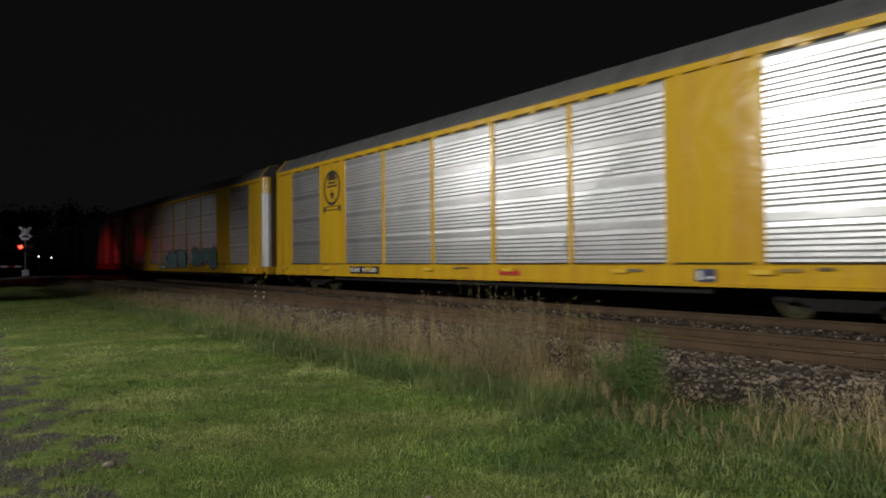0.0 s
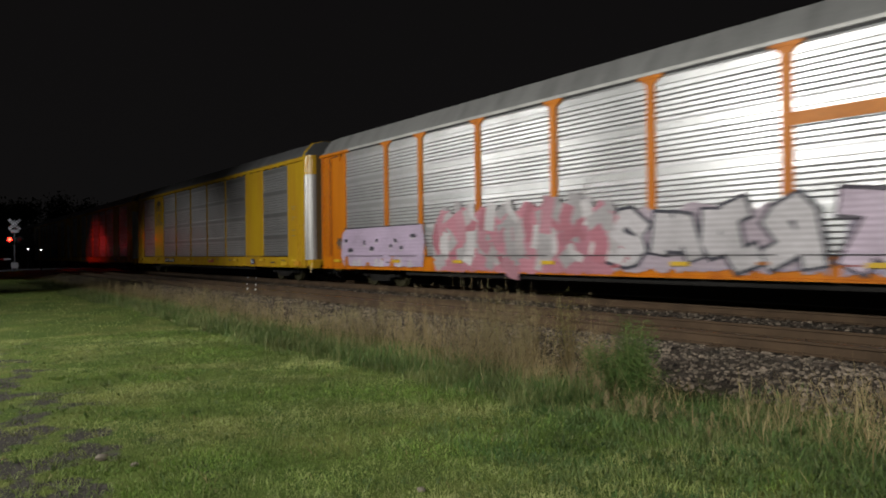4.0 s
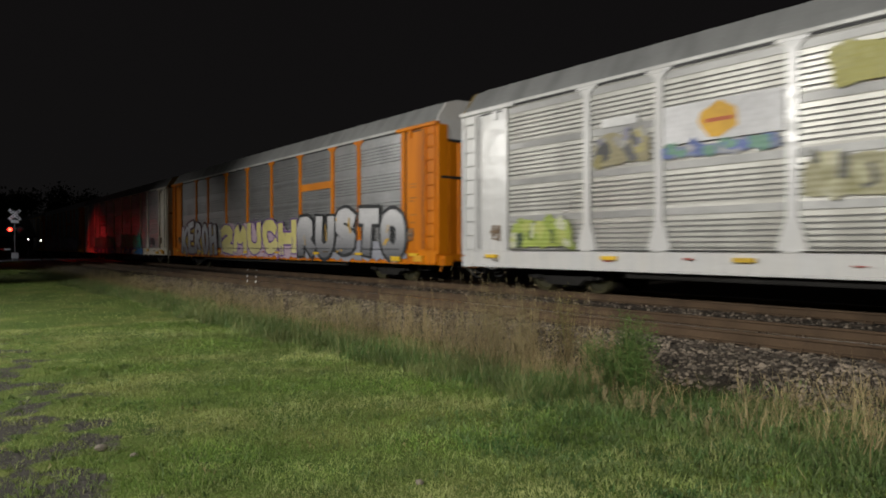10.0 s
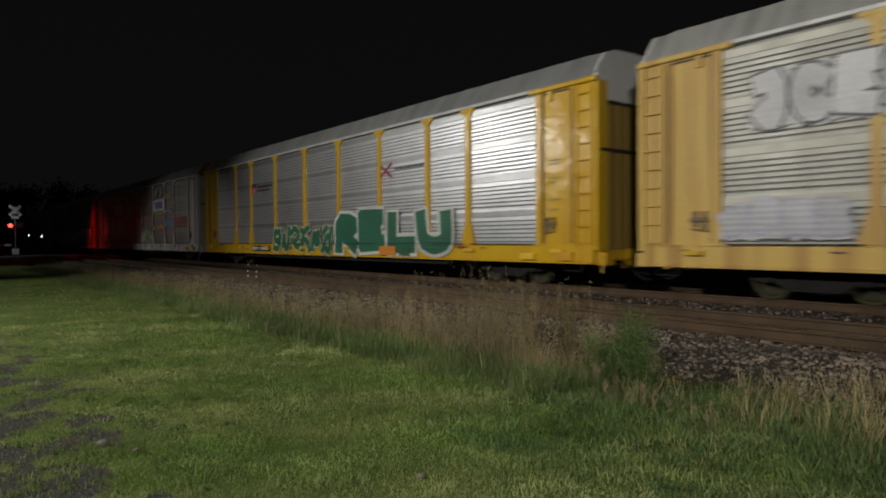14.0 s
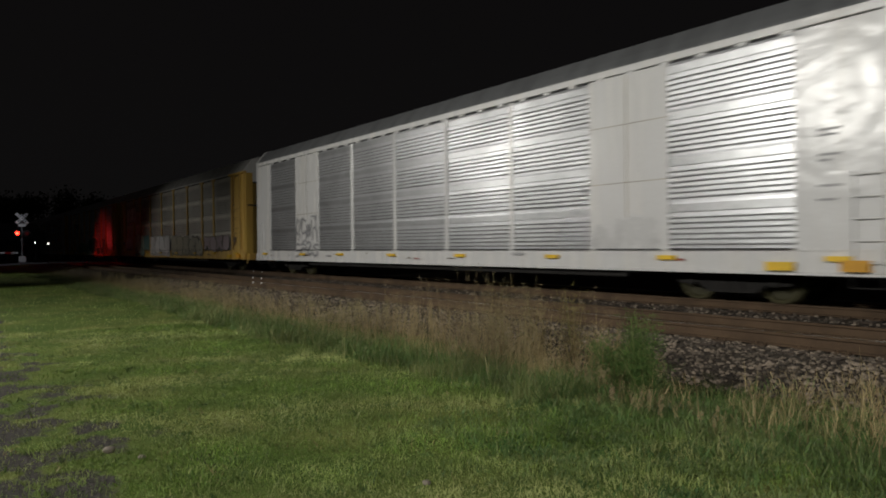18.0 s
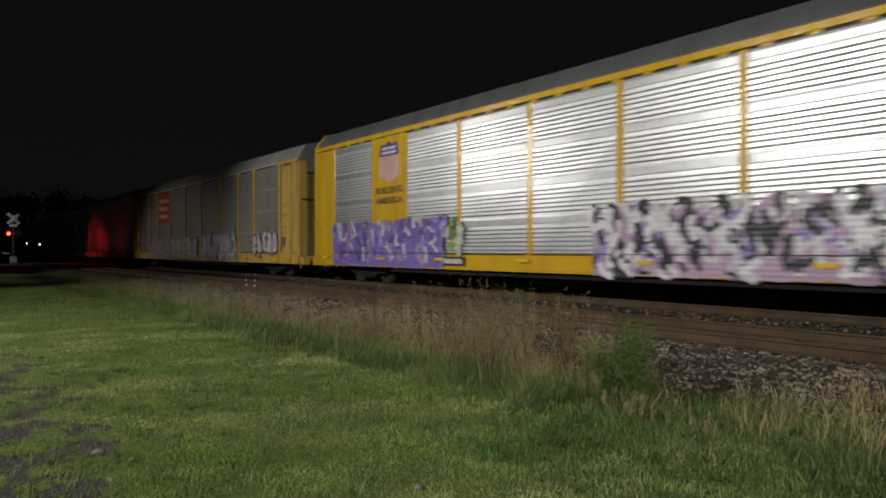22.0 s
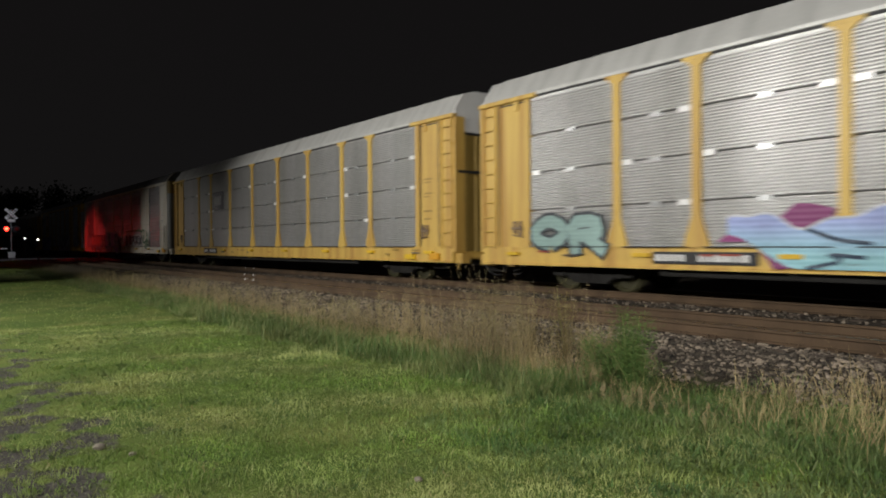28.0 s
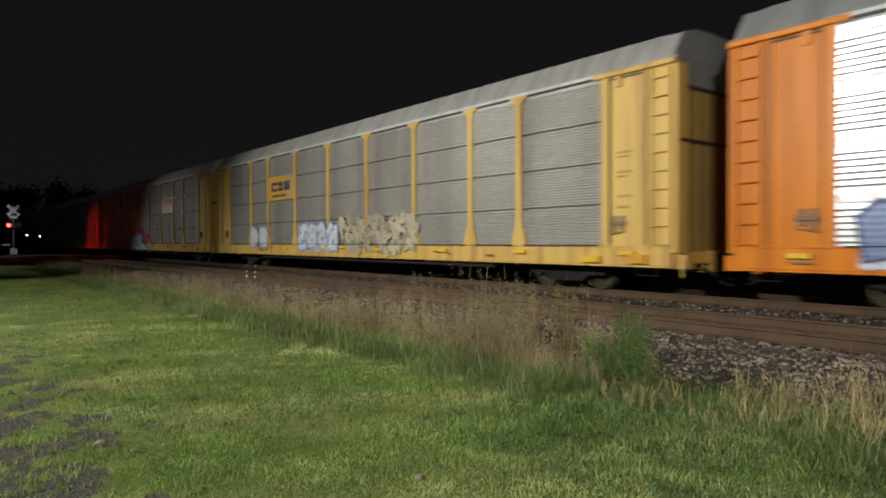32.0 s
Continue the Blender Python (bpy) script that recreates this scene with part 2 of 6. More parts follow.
class Mesh:
    """Collects vertices and faces, with a material number for each face."""

    def __init__(self):
        self.v, self.f, self.m = [], [], []

    def poly(self, pts, k=0):
        n = len(self.v)
        self.v += [tuple(p) for p in pts]
        self.f.append(tuple(range(n, n + len(pts))))
        self.m.append(k)

    def box(self, x0, x1, y0, y1, z0, z1, k=0):
        n = len(self.v)
        self.v += [(x, y, z) for z in (z0, z1) for y in (y0, y1) for x in (x0, x1)]
        for q in ((0, 2, 3, 1), (4, 5, 7, 6), (0, 1, 5, 4), (2, 6, 7, 3), (0, 4, 6, 2), (1, 3, 7, 5)):
            self.f.append(tuple(n + i for i in q))
            self.m.append(k)
        return self

    def soft_box(self, x0, x1, y0, y1, z0, z1, b=0.012, k=0):
        """A box whose front edges (towards -y) are chamfered."""
        b = min(b, (x1 - x0) / 3, (z1 - z0) / 3, abs(y1 - y0) / 2)
        n = len(self.v)
        self.v += [(x0, y1, z0), (x1, y1, z0), (x1, y1, z1), (x0, y1, z1),
                   (x0, y0 + b, z0), (x1, y0 + b, z0), (x1, y0 + b, z1), (x0, y0 + b, z1),
                   (x0 + b, y0, z0 + b), (x1 - b, y0, z0 + b), (x1 - b, y0, z1 - b), (x0 + b, y0, z1 - b)]
        for q in ((0, 3, 2, 1), (8, 9, 10, 11), (4, 5, 9, 8), (5, 6, 10, 9), (6, 7, 11, 10), (7, 4, 8, 11),
                  (0, 1, 5, 4), (1, 2, 6, 5), (2, 3, 7, 6), (3, 0, 4, 7)):
            self.f.append(tuple(n + i for i in q))
            self.m.append(k)
        return self

    def slab(self, outline, y0, y1, k=0):
        """An outline in x, z given thickness from y0 (front) to y1."""
        n, c = len(self.v), len(outline)
        self.v += [(x, y0, z) for x, z in outline] + [(x, y1, z) for x, z in outline]
        self.f += [tuple(range(n, n + c)), tuple(range(n + 2 * c - 1, n + c - 1, -1))]
        self.f += [(n + i, n + c + i, n + c + (i + 1) % c, n + (i + 1) % c) for i in range(c)]
        self.m += [k] * (c + 2)
        return self

    def run(self, profile, x0, x1, k=0, closed=True):
        """A profile in y, z run along x."""
        n, c = len(self.v), len(profile)
        self.v += [(x0, y, z) for y, z in profile] + [(x1, y, z) for y, z in profile]
        last = c if closed else c - 1
        self.f += [(n + i, n + (i + 1) % c, n + c + (i + 1) % c, n + c + i) for i in range(last)]
        self.m += [k] * last
        if closed:
            self.f += [tuple(range(n + c - 1, n - 1, -1)), tuple(range(n + c, n + 2 * c))]
            self.m += [k] * 2
        return self

    def rise(self, outline, z0, z1, k=0):
        """An outline in x, y raised from z0 to z1."""
        n, c = len(self.v), len(outline)
        self.v += [(x, y, z0) for x, y in outline] + [(x, y, z1) for x, y in outline]
        self.f += [tuple(range(n + c - 1, n - 1, -1)), tuple(range(n + c, n + 2 * c))]
        self.f += [(n + i, n + (i + 1) % c, n + c + (i + 1) % c, n + c + i) for i in range(c)]
        self.m += [k] * (c + 2)
        return self

    def tube(self, a, b, r0, r1=None, sides=8, k=0):
        a, b = Vector(a), Vector(b)
        r1 = r0 if r1 is None else r1
        d = (b - a).normalized()
        u = d.orthogonal().normalized()
        w = d.cross(u)
        n = len(self.v)
        for p, r in ((a, r0), (b, r1)):
            self.v += [tuple(p + (u * math.cos(t) + w * math.sin(t)) * r) for t in [2 * math.pi * i / sides for i in range(sides)]]
        self.f += [(n + i, n + (i + 1) % sides, n + sides + (i + 1) % sides, n + sides + i) for i in range(sides)]
        self.f += [tuple(range(n + sides - 1, n - 1, -1)), tuple(range(n + sides, n + 2 * sides))]
        self.m += [k] * (sides + 2)
        return self

    def done(self, name, mats, smooth=False):
        me = bpy.data.meshes.new(name)
        me.from_pydata(self.v, [], self.f)
        for x in (mats if isinstance(mats, (list, tuple)) else [mats]):
            me.materials.append(x)
        me.polygons.foreach_set("material_index", self.m)
        if smooth:
            me.polygons.foreach_set("use_smooth", [True] * len(self.f))
        me.update()
        return me


def part(name, me, parent, label="", m=None):
    ob = new(name, me)
    ob.parent = parent
    if m is not None:
        ob.matrix_basis = m
    if label:
        tagged(ob, label)
    return ob


def thing(name, label, category, group="", kind="", m=None, me=None):
    ob = new(name, me)
    if m is not None:
        ob.matrix_basis = m
    return tagged(ob, label, category, group, kind)


HALF_TURN = Matrix.Rotation(math.pi, 4, "Z")

# ---- vehicle carriers ----
# car space: x along the car (front is -x), near side at y = -1.57, z above the rail tops
CUTS = (-11.85, -9.05, -7.08, -4.30, -1.42, 1.42, 4.30, 7.08, 9.05, 11.85)
FACE = -1.57
meshes = {}


def screen_profile(z0, z1, style):
    """Wall section from bottom to top: ribbed tiers parted by flat bands, or fine ribs with three dark joints."""
    p = []
    tier = (z1 - z0) / 4
    if style == "wide":
        for i in range(4):
            z = z0 + i * tier
            p += [(FACE + 0.005, z), (FACE + 0.005, z + 0.05)]
            z += 0.05
            for _ in range(6):
                p += [(FACE + 0.001, z + 0.004), (FACE + 0.040, z + 0.015), (FACE + 0.040, z + 0.035), (FACE + 0.001, z + 0.047)]
                z += 0.112
            p += [(FACE + 0.003, z + 0.03), (FACE - 0.004, z + 0.05), (FACE - 0.004, z0 + (i + 1) * tier - 0.05)]
        p.append((FACE + 0.005, z1))
    else:
        for i in range(4):
            z, top = z0 + i * tier, z0 + (i + 1) * tier - 0.05
            k = 14
            for j in range(k):
                a = (top - z) / k
                p += [(FACE + 0.012, z + j * a), (FACE - 0.012, z + (j + 0.35) * a), (FACE - 0.012, z + (j + 0.55) * a), (FACE + 0.012, z + (j + 0.85) * a)]
            if i < 3 and style == "fine2":
                p += [(FACE + 0.004, top), (FACE - 0.008, top + 0.004), (FACE - 0.008, top + 0.046), (FACE + 0.004, top + 0.05)]
            elif i < 3:
                p += [(FACE + 0.004, top), (FACE + 0.09, top + 0.004), (FACE + 0.09, top + 0.046), (FACE + 0.004, top + 0.05)]
        p.append((FACE + 0.004, z1))
    return p


def screen(x0, x1, z0, z1, style, m):
    key = ("screen", round(x1 - x0, 2), z0, style, m.name)
    if key not in meshes:
        w = (x1 - x0) / 2
        o = Mesh()
        prof = screen_profile(z0, z1, style)
        o.run(prof, -w, w, closed=False)
        for i, (a, b) in enumerate(zip(prof, prof[1:])):
            if a[0] == b[0] == FACE - 0.004:
                o.m[i] = 1
            elif a[0] == b[0] == FACE - 0.008:
                o.m[i] = 1
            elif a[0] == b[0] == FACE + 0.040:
                # groove backs take the painted slot shade
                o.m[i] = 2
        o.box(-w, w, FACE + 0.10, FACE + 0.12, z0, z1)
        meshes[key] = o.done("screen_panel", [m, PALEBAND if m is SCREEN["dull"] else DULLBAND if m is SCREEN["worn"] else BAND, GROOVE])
    # no two panels hang quite alike
    r = random.Random(len(bpy.data.objects) * 31 + int(x0 * 100))
    return meshes[key], pose((x0 + x1) / 2, FACE, 0) @ pose(0, 0, 0, r.uniform(-.16, .16), 0, r.uniform(-.45, .45)) @ pose(0, -FACE, 0)


def cached(key, make):
    if key not in meshes:
        meshes[key] = make()
    return meshes[key]


def both_sides(name, me, car, m=None, label=""):
    m = m or Matrix()
    part(name, me, car, label, m)
    part(name, me, car, label, HALF_TURN @ m)


def wheelset_mesh():
    o = Mesh()
    for s in (-1, 1):
        n = 24
        prof = [(0.42, s * 0.70), (0.455, s * 0.685), (0.455, s * 0.715), (0.42, s * 0.73), (0.415, s * 0.82), (0.36, s * 0.825), (0.33, s * 0.77),
                (0.16, s * 0.75), (0.14, s * 0.83), (0.0, s * 0.83)]
        base = len(o.v)
        for i in range(n):
            a = 2 * math.pi * i / n
            o.v += [(r * math.cos(a), y, r * math.sin(a)) for r, y in prof]
        c = len(prof)
        for i in range(n):
            j = (i + 1) % n
            for q in range(c - 1):
                f = (base + i * c + q, base + j * c + q, base + j * c + q + 1, base + i * c + q + 1)
                o.f.append(f if s > 0 else f[::-1])
                o.m.append(1 if q in (2, 3, 4) else 0)
    o.tube((0, -0.75, 0), (0, 0.75, 0), 0.085, sides=10)
    return o.done("wheelset", [WHEEL, TREAD])


def bogie(car, x):
    b = part("bogie", None, car, "", pose(x, 0, 0))

    def frame_mesh():
        o = Mesh()
        top = [(-1.25, 0.50), (-1.18, 0.62), (-0.75, 0.62), (-0.45, 0.72), (0.45, 0.72), (0.75, 0.62), (1.18, 0.62), (1.25, 0.50), (1.18, 0.36), (0.75, 0.38),
               (0.50, 0.20), (-0.50, 0.20), (-0.75, 0.38), (-1.18, 0.36)]
        o.slab(top, -1.08, -0.93)
        for s in (-1, 1):
            o.tube((s * 0.89, -1.12, 0.46), (s * 0.89, -0.9, 0.46), 0.13, sides=10)
        return o.done("side_frame", STEEL)

    def spring_mesh():
        o = Mesh()
        for i in (-0.22, 0, 0.22):
            o.tube((i, -1.02, 0.24), (i, -1.02, 0.60), 0.085, sides=8)
        o.box(-0.3, 0.3, -1.11, -0.95, 0.6, 0.7)
        return o.done("spring_nest", STEEL)
    for m in (Matrix(), HALF_TURN):
        part("side_frame", cached("side_frame", frame_mesh), b, "", m)
        part("spring_nest", cached("spring_nest", spring_mesh), b, "", m)
    part("bolster", cached("bolster", lambda: Mesh().box(-0.2, 0.2, -1.0, 1.0, 0.45, 0.72).done("bolster", STEEL)), b)
    for s in (-1, 1):
        w = part("wheelset", cached("wheelset", wheelset_mesh), b, "", pose(s * 0.89, 0, 0.42))
        WHEELS[s].append(w)


WHEELS = {-1: [], 1: []}


def roof_mesh(eave, top, length, m, rounded):
    prof = [(FACE + 0.01, eave), (FACE + 0.03, eave + 0.06), (-1.42, eave + 0.2 * (top - eave) + 0.1), (-1.15, eave + 0.80 * (top - eave)),
            (-0.75, eave + 0.96 * (top - eave)), (0, top)]
    prof = prof + [(-y, z) for y, z in prof[-2::-1]]
    o = Mesh()
    c = len(prof)
    steps = [-length / 2 + i * length / 48 for i in range(49)]
    rows = []
    for i, x in enumerate(steps):
        lift = 0.006 if i % 2 else 0.0
        e = min(i, 48 - i)
        s = (1.0, 1.0)
        if rounded and e < 1:
            s = (1.0, 0.93)
        rows.append([(x, y * s[0], eave + (z - eave) * s[1] + (lift if 2 < q < c - 3 else 0)) for q, (y, z) in enumerate(prof)])
    n0 = len(o.v)
    for r in rows:
        o.v += r
    for i in range(48):
        for q in range(c - 1):
            o.f.append((n0 + i * c + q, n0 + (i + 1) * c + q, n0 + (i + 1) * c + q + 1, n0 + i * c + q + 1))
            o.m.append(0)
    o.f += [tuple(n0 + q for q in range(c)), tuple(n0 + 48 * c + q for q in range(c - 1, -1, -1))]
    o.m += [0, 0]
    return o.done("roof", m)


def common_under(car, paint, length):
    both_sides("side_sill", cached(("sill", paint.name, length), lambda: Mesh()
               .soft_box(-length / 2, length / 2, FACE - 0.012, FACE + 0.1, 0.66, 1.09)
               .box(-length / 2, length / 2, FACE - 0.05, FACE + 0.1, 0.62, 0.66)
               .box(-length / 2, length / 2, FACE - 0.03, FACE + 0.05, 1.062, 1.094).done("side_sill", paint)), car)
    part("bottom_chord", cached(("chord", paint.name), lambda: Mesh().soft_box(-8.0, 8.0, FACE + 0.04, FACE + 0.14, 0.47, 0.55).done("bottom_chord", STEEL)), car)
    for x in (-7.9, -5.2, -2.6, 0, 2.6, 5.2, 7.9):
        part("hanger", cached(("hanger", paint.name), lambda: Mesh().box(-0.05, 0.05, FACE + 0.06, FACE + 0.12, 0.54, 0.67).done("hanger", STEEL)), car, "", pose(x, 0, 0))
    part("deck", cached("deck", lambda: Mesh().box(-13.2, 13.2, -1.44, 1.44, 0.98, 1.06).box(-13.4, 13.4, -0.35, 0.35, 0.5, 0.98).done("deck", PAINT["black"])), car)

    for i in range(-5, 6):
        part("cross_member", cached("member", lambda: Mesh().box(-0.06, 0.06, -1.4, 1.4, 0.68, 0.98).done("cross_member", STEEL)), car, "", pose(i * 1.45, 0, 0))
    part("brake_pipe", cached("pipe", lambda: Mesh().tube((-6, -0.9, 0.62), (6, -0.9, 0.62), 0.04, sides=6).done("brake_pipe", STEEL)), car)
    part("air_tank", cached("tank", lambda: Mesh().tube((2.2, -0.8, 0.70), (3.6, -0.8, 0.70), 0.2, sides=10).done("air_tank", STEEL)), car)
    part("valve_box", cached("valve", lambda: Mesh().soft_box(-3.2, -2.3, -1.2, -0.7, 0.45, 0.9).done("valve_box", STEEL)), car)
    for s in (-1, 1):
        bogie(car, s * 10.25)

        def coupling():
            o = Mesh().box(12.9, 14.05, -0.14, 0.14, 0.62, 0.86).box(13.85, 14.28, -0.2, 0.2, 0.56, 0.92)
            o.tube((13.4, -0.45, 0.6), (14.2, -0.2, 0.35), 0.03, sides=6)
            return o.done("coupler", STEEL)
        way = Matrix() if s > 0 else HALF_TURN
        part("coupler", cached("coupler", coupling), car, "", way)

        def end_sill():
            o = Mesh().box(13.36, 13.70, -1.46, 1.46, 0.70, 0.96)
            o.box(13.55, 13.86, -0.42, 0.42, 0.50, 0.98)
            for y in (-1.44, 1.14):
                o.box(13.52, 13.88, y, y + 0.30, 0.60, 0.90)
            return o.done("end_sill", paint)

        def hose():
            o = Mesh()
            run = [(13.7, -.55, .62), (13.95, -.52, .48), (14.12, -.46, .30), (14.25, -.38, .22), (14.32, -.3, .26)]
            for a, b in zip(run, run[1:]):
                o.tube(a, b, .028, sides=6)
            return o.done("air_hose", PAINT["black"])

        def lever():
            o = Mesh().tube((13.82, -1.5, .80), (13.86, -.3, .70), .018, sides=6)
            return o.tube((13.82, -1.5, .80), (13.84, -1.56, .42), .018, sides=6).done("uncoupling_lever", paint)
        part("end_sill", cached(("endsill", paint.name), end_sill), car, "", way)
        part("air_hose", cached("hose", hose), car, "black rubber air hose", way)
        part("uncoupling_lever", cached(("lever", paint.name), lever), car, "", way)


def sill_slots(car, gap):
    """Dark drain gap between the screens and the sill, one piece for each bay."""
    for a, b in zip(CUTS, CUTS[1:]):
        w = round((b - a) / 2 - gap, 3)
        me = cached(("sillslot", w), lambda: Mesh().box(-w, w, FACE - 0.102, FACE + 0.02, 1.094, 1.114).done("sill_slot", PAINT["black"]))
        part("sill_slot", me, car, "", pose((a + b) / 2, 0, 0))


def ladder_mesh(paint):
    o = Mesh()
    for x in (13.10, 13.58):
        o.soft_box(x - 0.035, x + 0.035, FACE - 0.055, FACE + 0.02, 1.05, 4.98, 0.008)
    for i in range(10):
        z = 1.12 + i * 0.40
        o.tube((13.10, FACE - 0.05, z), (13.58, FACE - 0.05, z), 0.013, sides=6)
    return o.done("ladder", paint)


def hooded_car(name, label, body, posts, screens, style, roof, ends, roofend, top=5.90):
    """Carrier with outside posts, flared at head and foot, and a ladder beside a ribbed corner door."""
    car = thing(name, label, "freight car", "cars of the train")
    common_under(car, body, 27.2)
    part("roof", cached(("roofb", roof.name, top), lambda: roof_mesh(5.10, top, 27.2, roof, True)), car)
    for a, b in zip(CUTS, CUTS[1:]):
        me, m = screen(a, b, 1.09, 4.98, style, screens)
        part("screen_panel", me, car, "", m)
        part("screen_panel", me, car, "", HALF_TURN @ m)

    def post():
        w = 0.10
        out = [(-0.30, 1.09), (0.30, 1.09), (0.26, 1.25), (w, 1.75), (w, 4.82), (0.27, 4.98), (-0.27, 4.98), (-w, 4.82), (-w, 1.75), (-0.26, 1.25)]
        return Mesh().slab(out, FACE - 0.050, FACE + 0.02).box(-0.30, 0.30, FACE - 0.060, FACE, 4.95, 5.025).done("post", posts)
    for x in CUTS[1:-1]:
        both_sides("post", cached(("post", posts.name), post), car, pose(x, 0, 0))

    def strip():
        return Mesh().soft_box(-12.0, 12.0, FACE - 0.045, FACE + 0.05, 5.03, 5.115, 0.01).done("eave_strip", EAVE)

    def slot_line():
        return Mesh().box(-11.8, 11.8, FACE - 0.016, FACE + 0.02, 4.985, 5.03).done("eave_slot", PAINT["black"])
    both_sides("eave_strip", cached("eavestrip", strip), car)
    both_sides("eave_slot", cached("eaveslot", slot_line), car)
    sill_slots(car, 0.20)

    def corner():
        front = [(11.78, FACE - 0.05), (11.98, FACE - 0.05), (11.98, FACE + 0.02), (12.05, FACE + 0.005), (12.86, FACE + 0.005), (12.9, FACE + 0.03), (12.9, FACE - 0.02),
                 (13.0, FACE - 0.02), (13.0, FACE + 0.10), (11.78, FACE + 0.10)]
        return Mesh().rise(front, 1.07, 4.97).done("corner_door", body)

    def lock():
        o = Mesh().soft_box(12.10, 12.20, FACE - 0.05, FACE + 0.04, 1.40, 1.78, 0.015).soft_box(12.30, 12.40, FACE - 0.05, FACE + 0.04, 1.46, 1.78, 0.015)
        o.soft_box(12.06, 12.46, FACE - 0.065, FACE - 0.02, 1.56, 1.64, 0.015).tube((12.05, FACE - .04, 1.36), (12.42, FACE - .04, 1.42), .018, sides=6)
        return o.done("lock_gear", LOCK)

    def gaps():
        o = Mesh()
        for a, b in ((11.985, 12.025), (12.945, 12.985)):
            o.box(a, b, FACE - 0.024 if a > 12.5 else FACE - 0.002, FACE + 0.04, 1.12, 4.93)
        return o.box(12.0, 12.95, FACE - 0.006, FACE + 0.04, 4.90, 4.94).done("door_gap", PAINT["black"])

    def hood():
        o = Mesh().soft_box(11.55, 13.72, FACE - 0.10, FACE + 0.08, 4.97, 5.09, 0.02)
        o.box(12.2, 12.34, FACE - 0.05, FACE + 0.02, 4.72, 4.98)
        return o.done("door_hood", body)

    def corner_post():
        return Mesh().box(12.98, 13.72, FACE + 0.005, FACE + 0.06, 0.95, 5.0).box(13.68, 13.74, FACE + 0.002, -1.2, 0.95, 5.0).done("corner_post", body)

    def foot():
        o = Mesh().tube((12.75, FACE - 0.01, 0.44), (13.25, FACE - 0.01, 0.44), 0.014, sides=6)
        o.tube((12.75, FACE - 0.01, 0.43), (12.75, FACE - 0.01, 0.68), 0.014, sides=6).tube((13.25, FACE - 0.01, 0.43), (13.25, FACE - 0.01, 0.68), 0.014, sides=6)
        return o.done("foot_step", STEEL)
    for m in (Matrix(), Matrix.Scale(-1, 4, (1, 0, 0))):
        for side in (Matrix(), HALF_TURN):
            q = side @ m
            part("corner_door", cached(("cdoor", body.name), corner), car, "", q)
            part("door_hood", cached(("hood", body.name), hood), car, "", q)
            part("corner_post", cached(("cpost", body.name), corner_post), car, "", q)
            part("ladder", cached(("ladder", body.name), lambda: ladder_mesh(body)), car, "", q)
            part("foot_step", cached("foot", foot), car, "", q)
            part("lock_gear", cached("lock", lock), car, "rusty door lock bars", q)
            part("door_gap", cached("gaps", gaps), car, "dark gap round the corner door", q)

    def end():
        out = [(13.58, -1.5)]
        for y in (-1.1, -0.7, -0.35, 0, 0.35, 0.7, 1.1):
            out += [(13.68, y - 0.16), (13.68, y - 0.06), (13.735, y - 0.04), (13.735, y + 0.04), (13.68, y + 0.06)]
        out += [(13.68, 1.5), (13.58, 1.5)]
        out[0:1] = [(13.58, -1.5), (13.68, -1.5)]
        return Mesh().rise(out, 0.95, 4.55).done("end_door", ends)

    def fascia():
        return Mesh().box(13.58, 13.71, -1.54, 1.54, 4.55, 5.16).done("end_fascia", roofend)

    def cap():
        e, d = 5.10, top - 5.10
        half = [(FACE + 0.01, e), (-1.42, e + 0.2 * d + 0.1), (-1.15, e + 0.78 * d), (-0.75, e + 0.93 * d), (0, e + 0.97 * d)]
        ring = half + [(-y, z) for y, z in half[-2::-1]]
        return Mesh().run(ring, 13.56, 13.64).done("roof_end", roofend)

    def slot():
        return Mesh().box(13.69, 13.745, -1.46, 1.46, 3.32, 3.40).box(13.69, 13.738, -1.5, 1.5, 4.48, 4.56).done("end_slot", PAINT["black"])
    for m in (Matrix(), HALF_TURN):
        part("end_door", cached(("end", ends.name), end), car, "", m)
        part("end_fascia", cached(("fascia", roofend.name), fascia), car, "", m)
        part("roof_end", cached(("cap", roofend.name, top), cap), car, "", m)
        part("end_slot", cached("slot", slot), car, "", m)
    return car


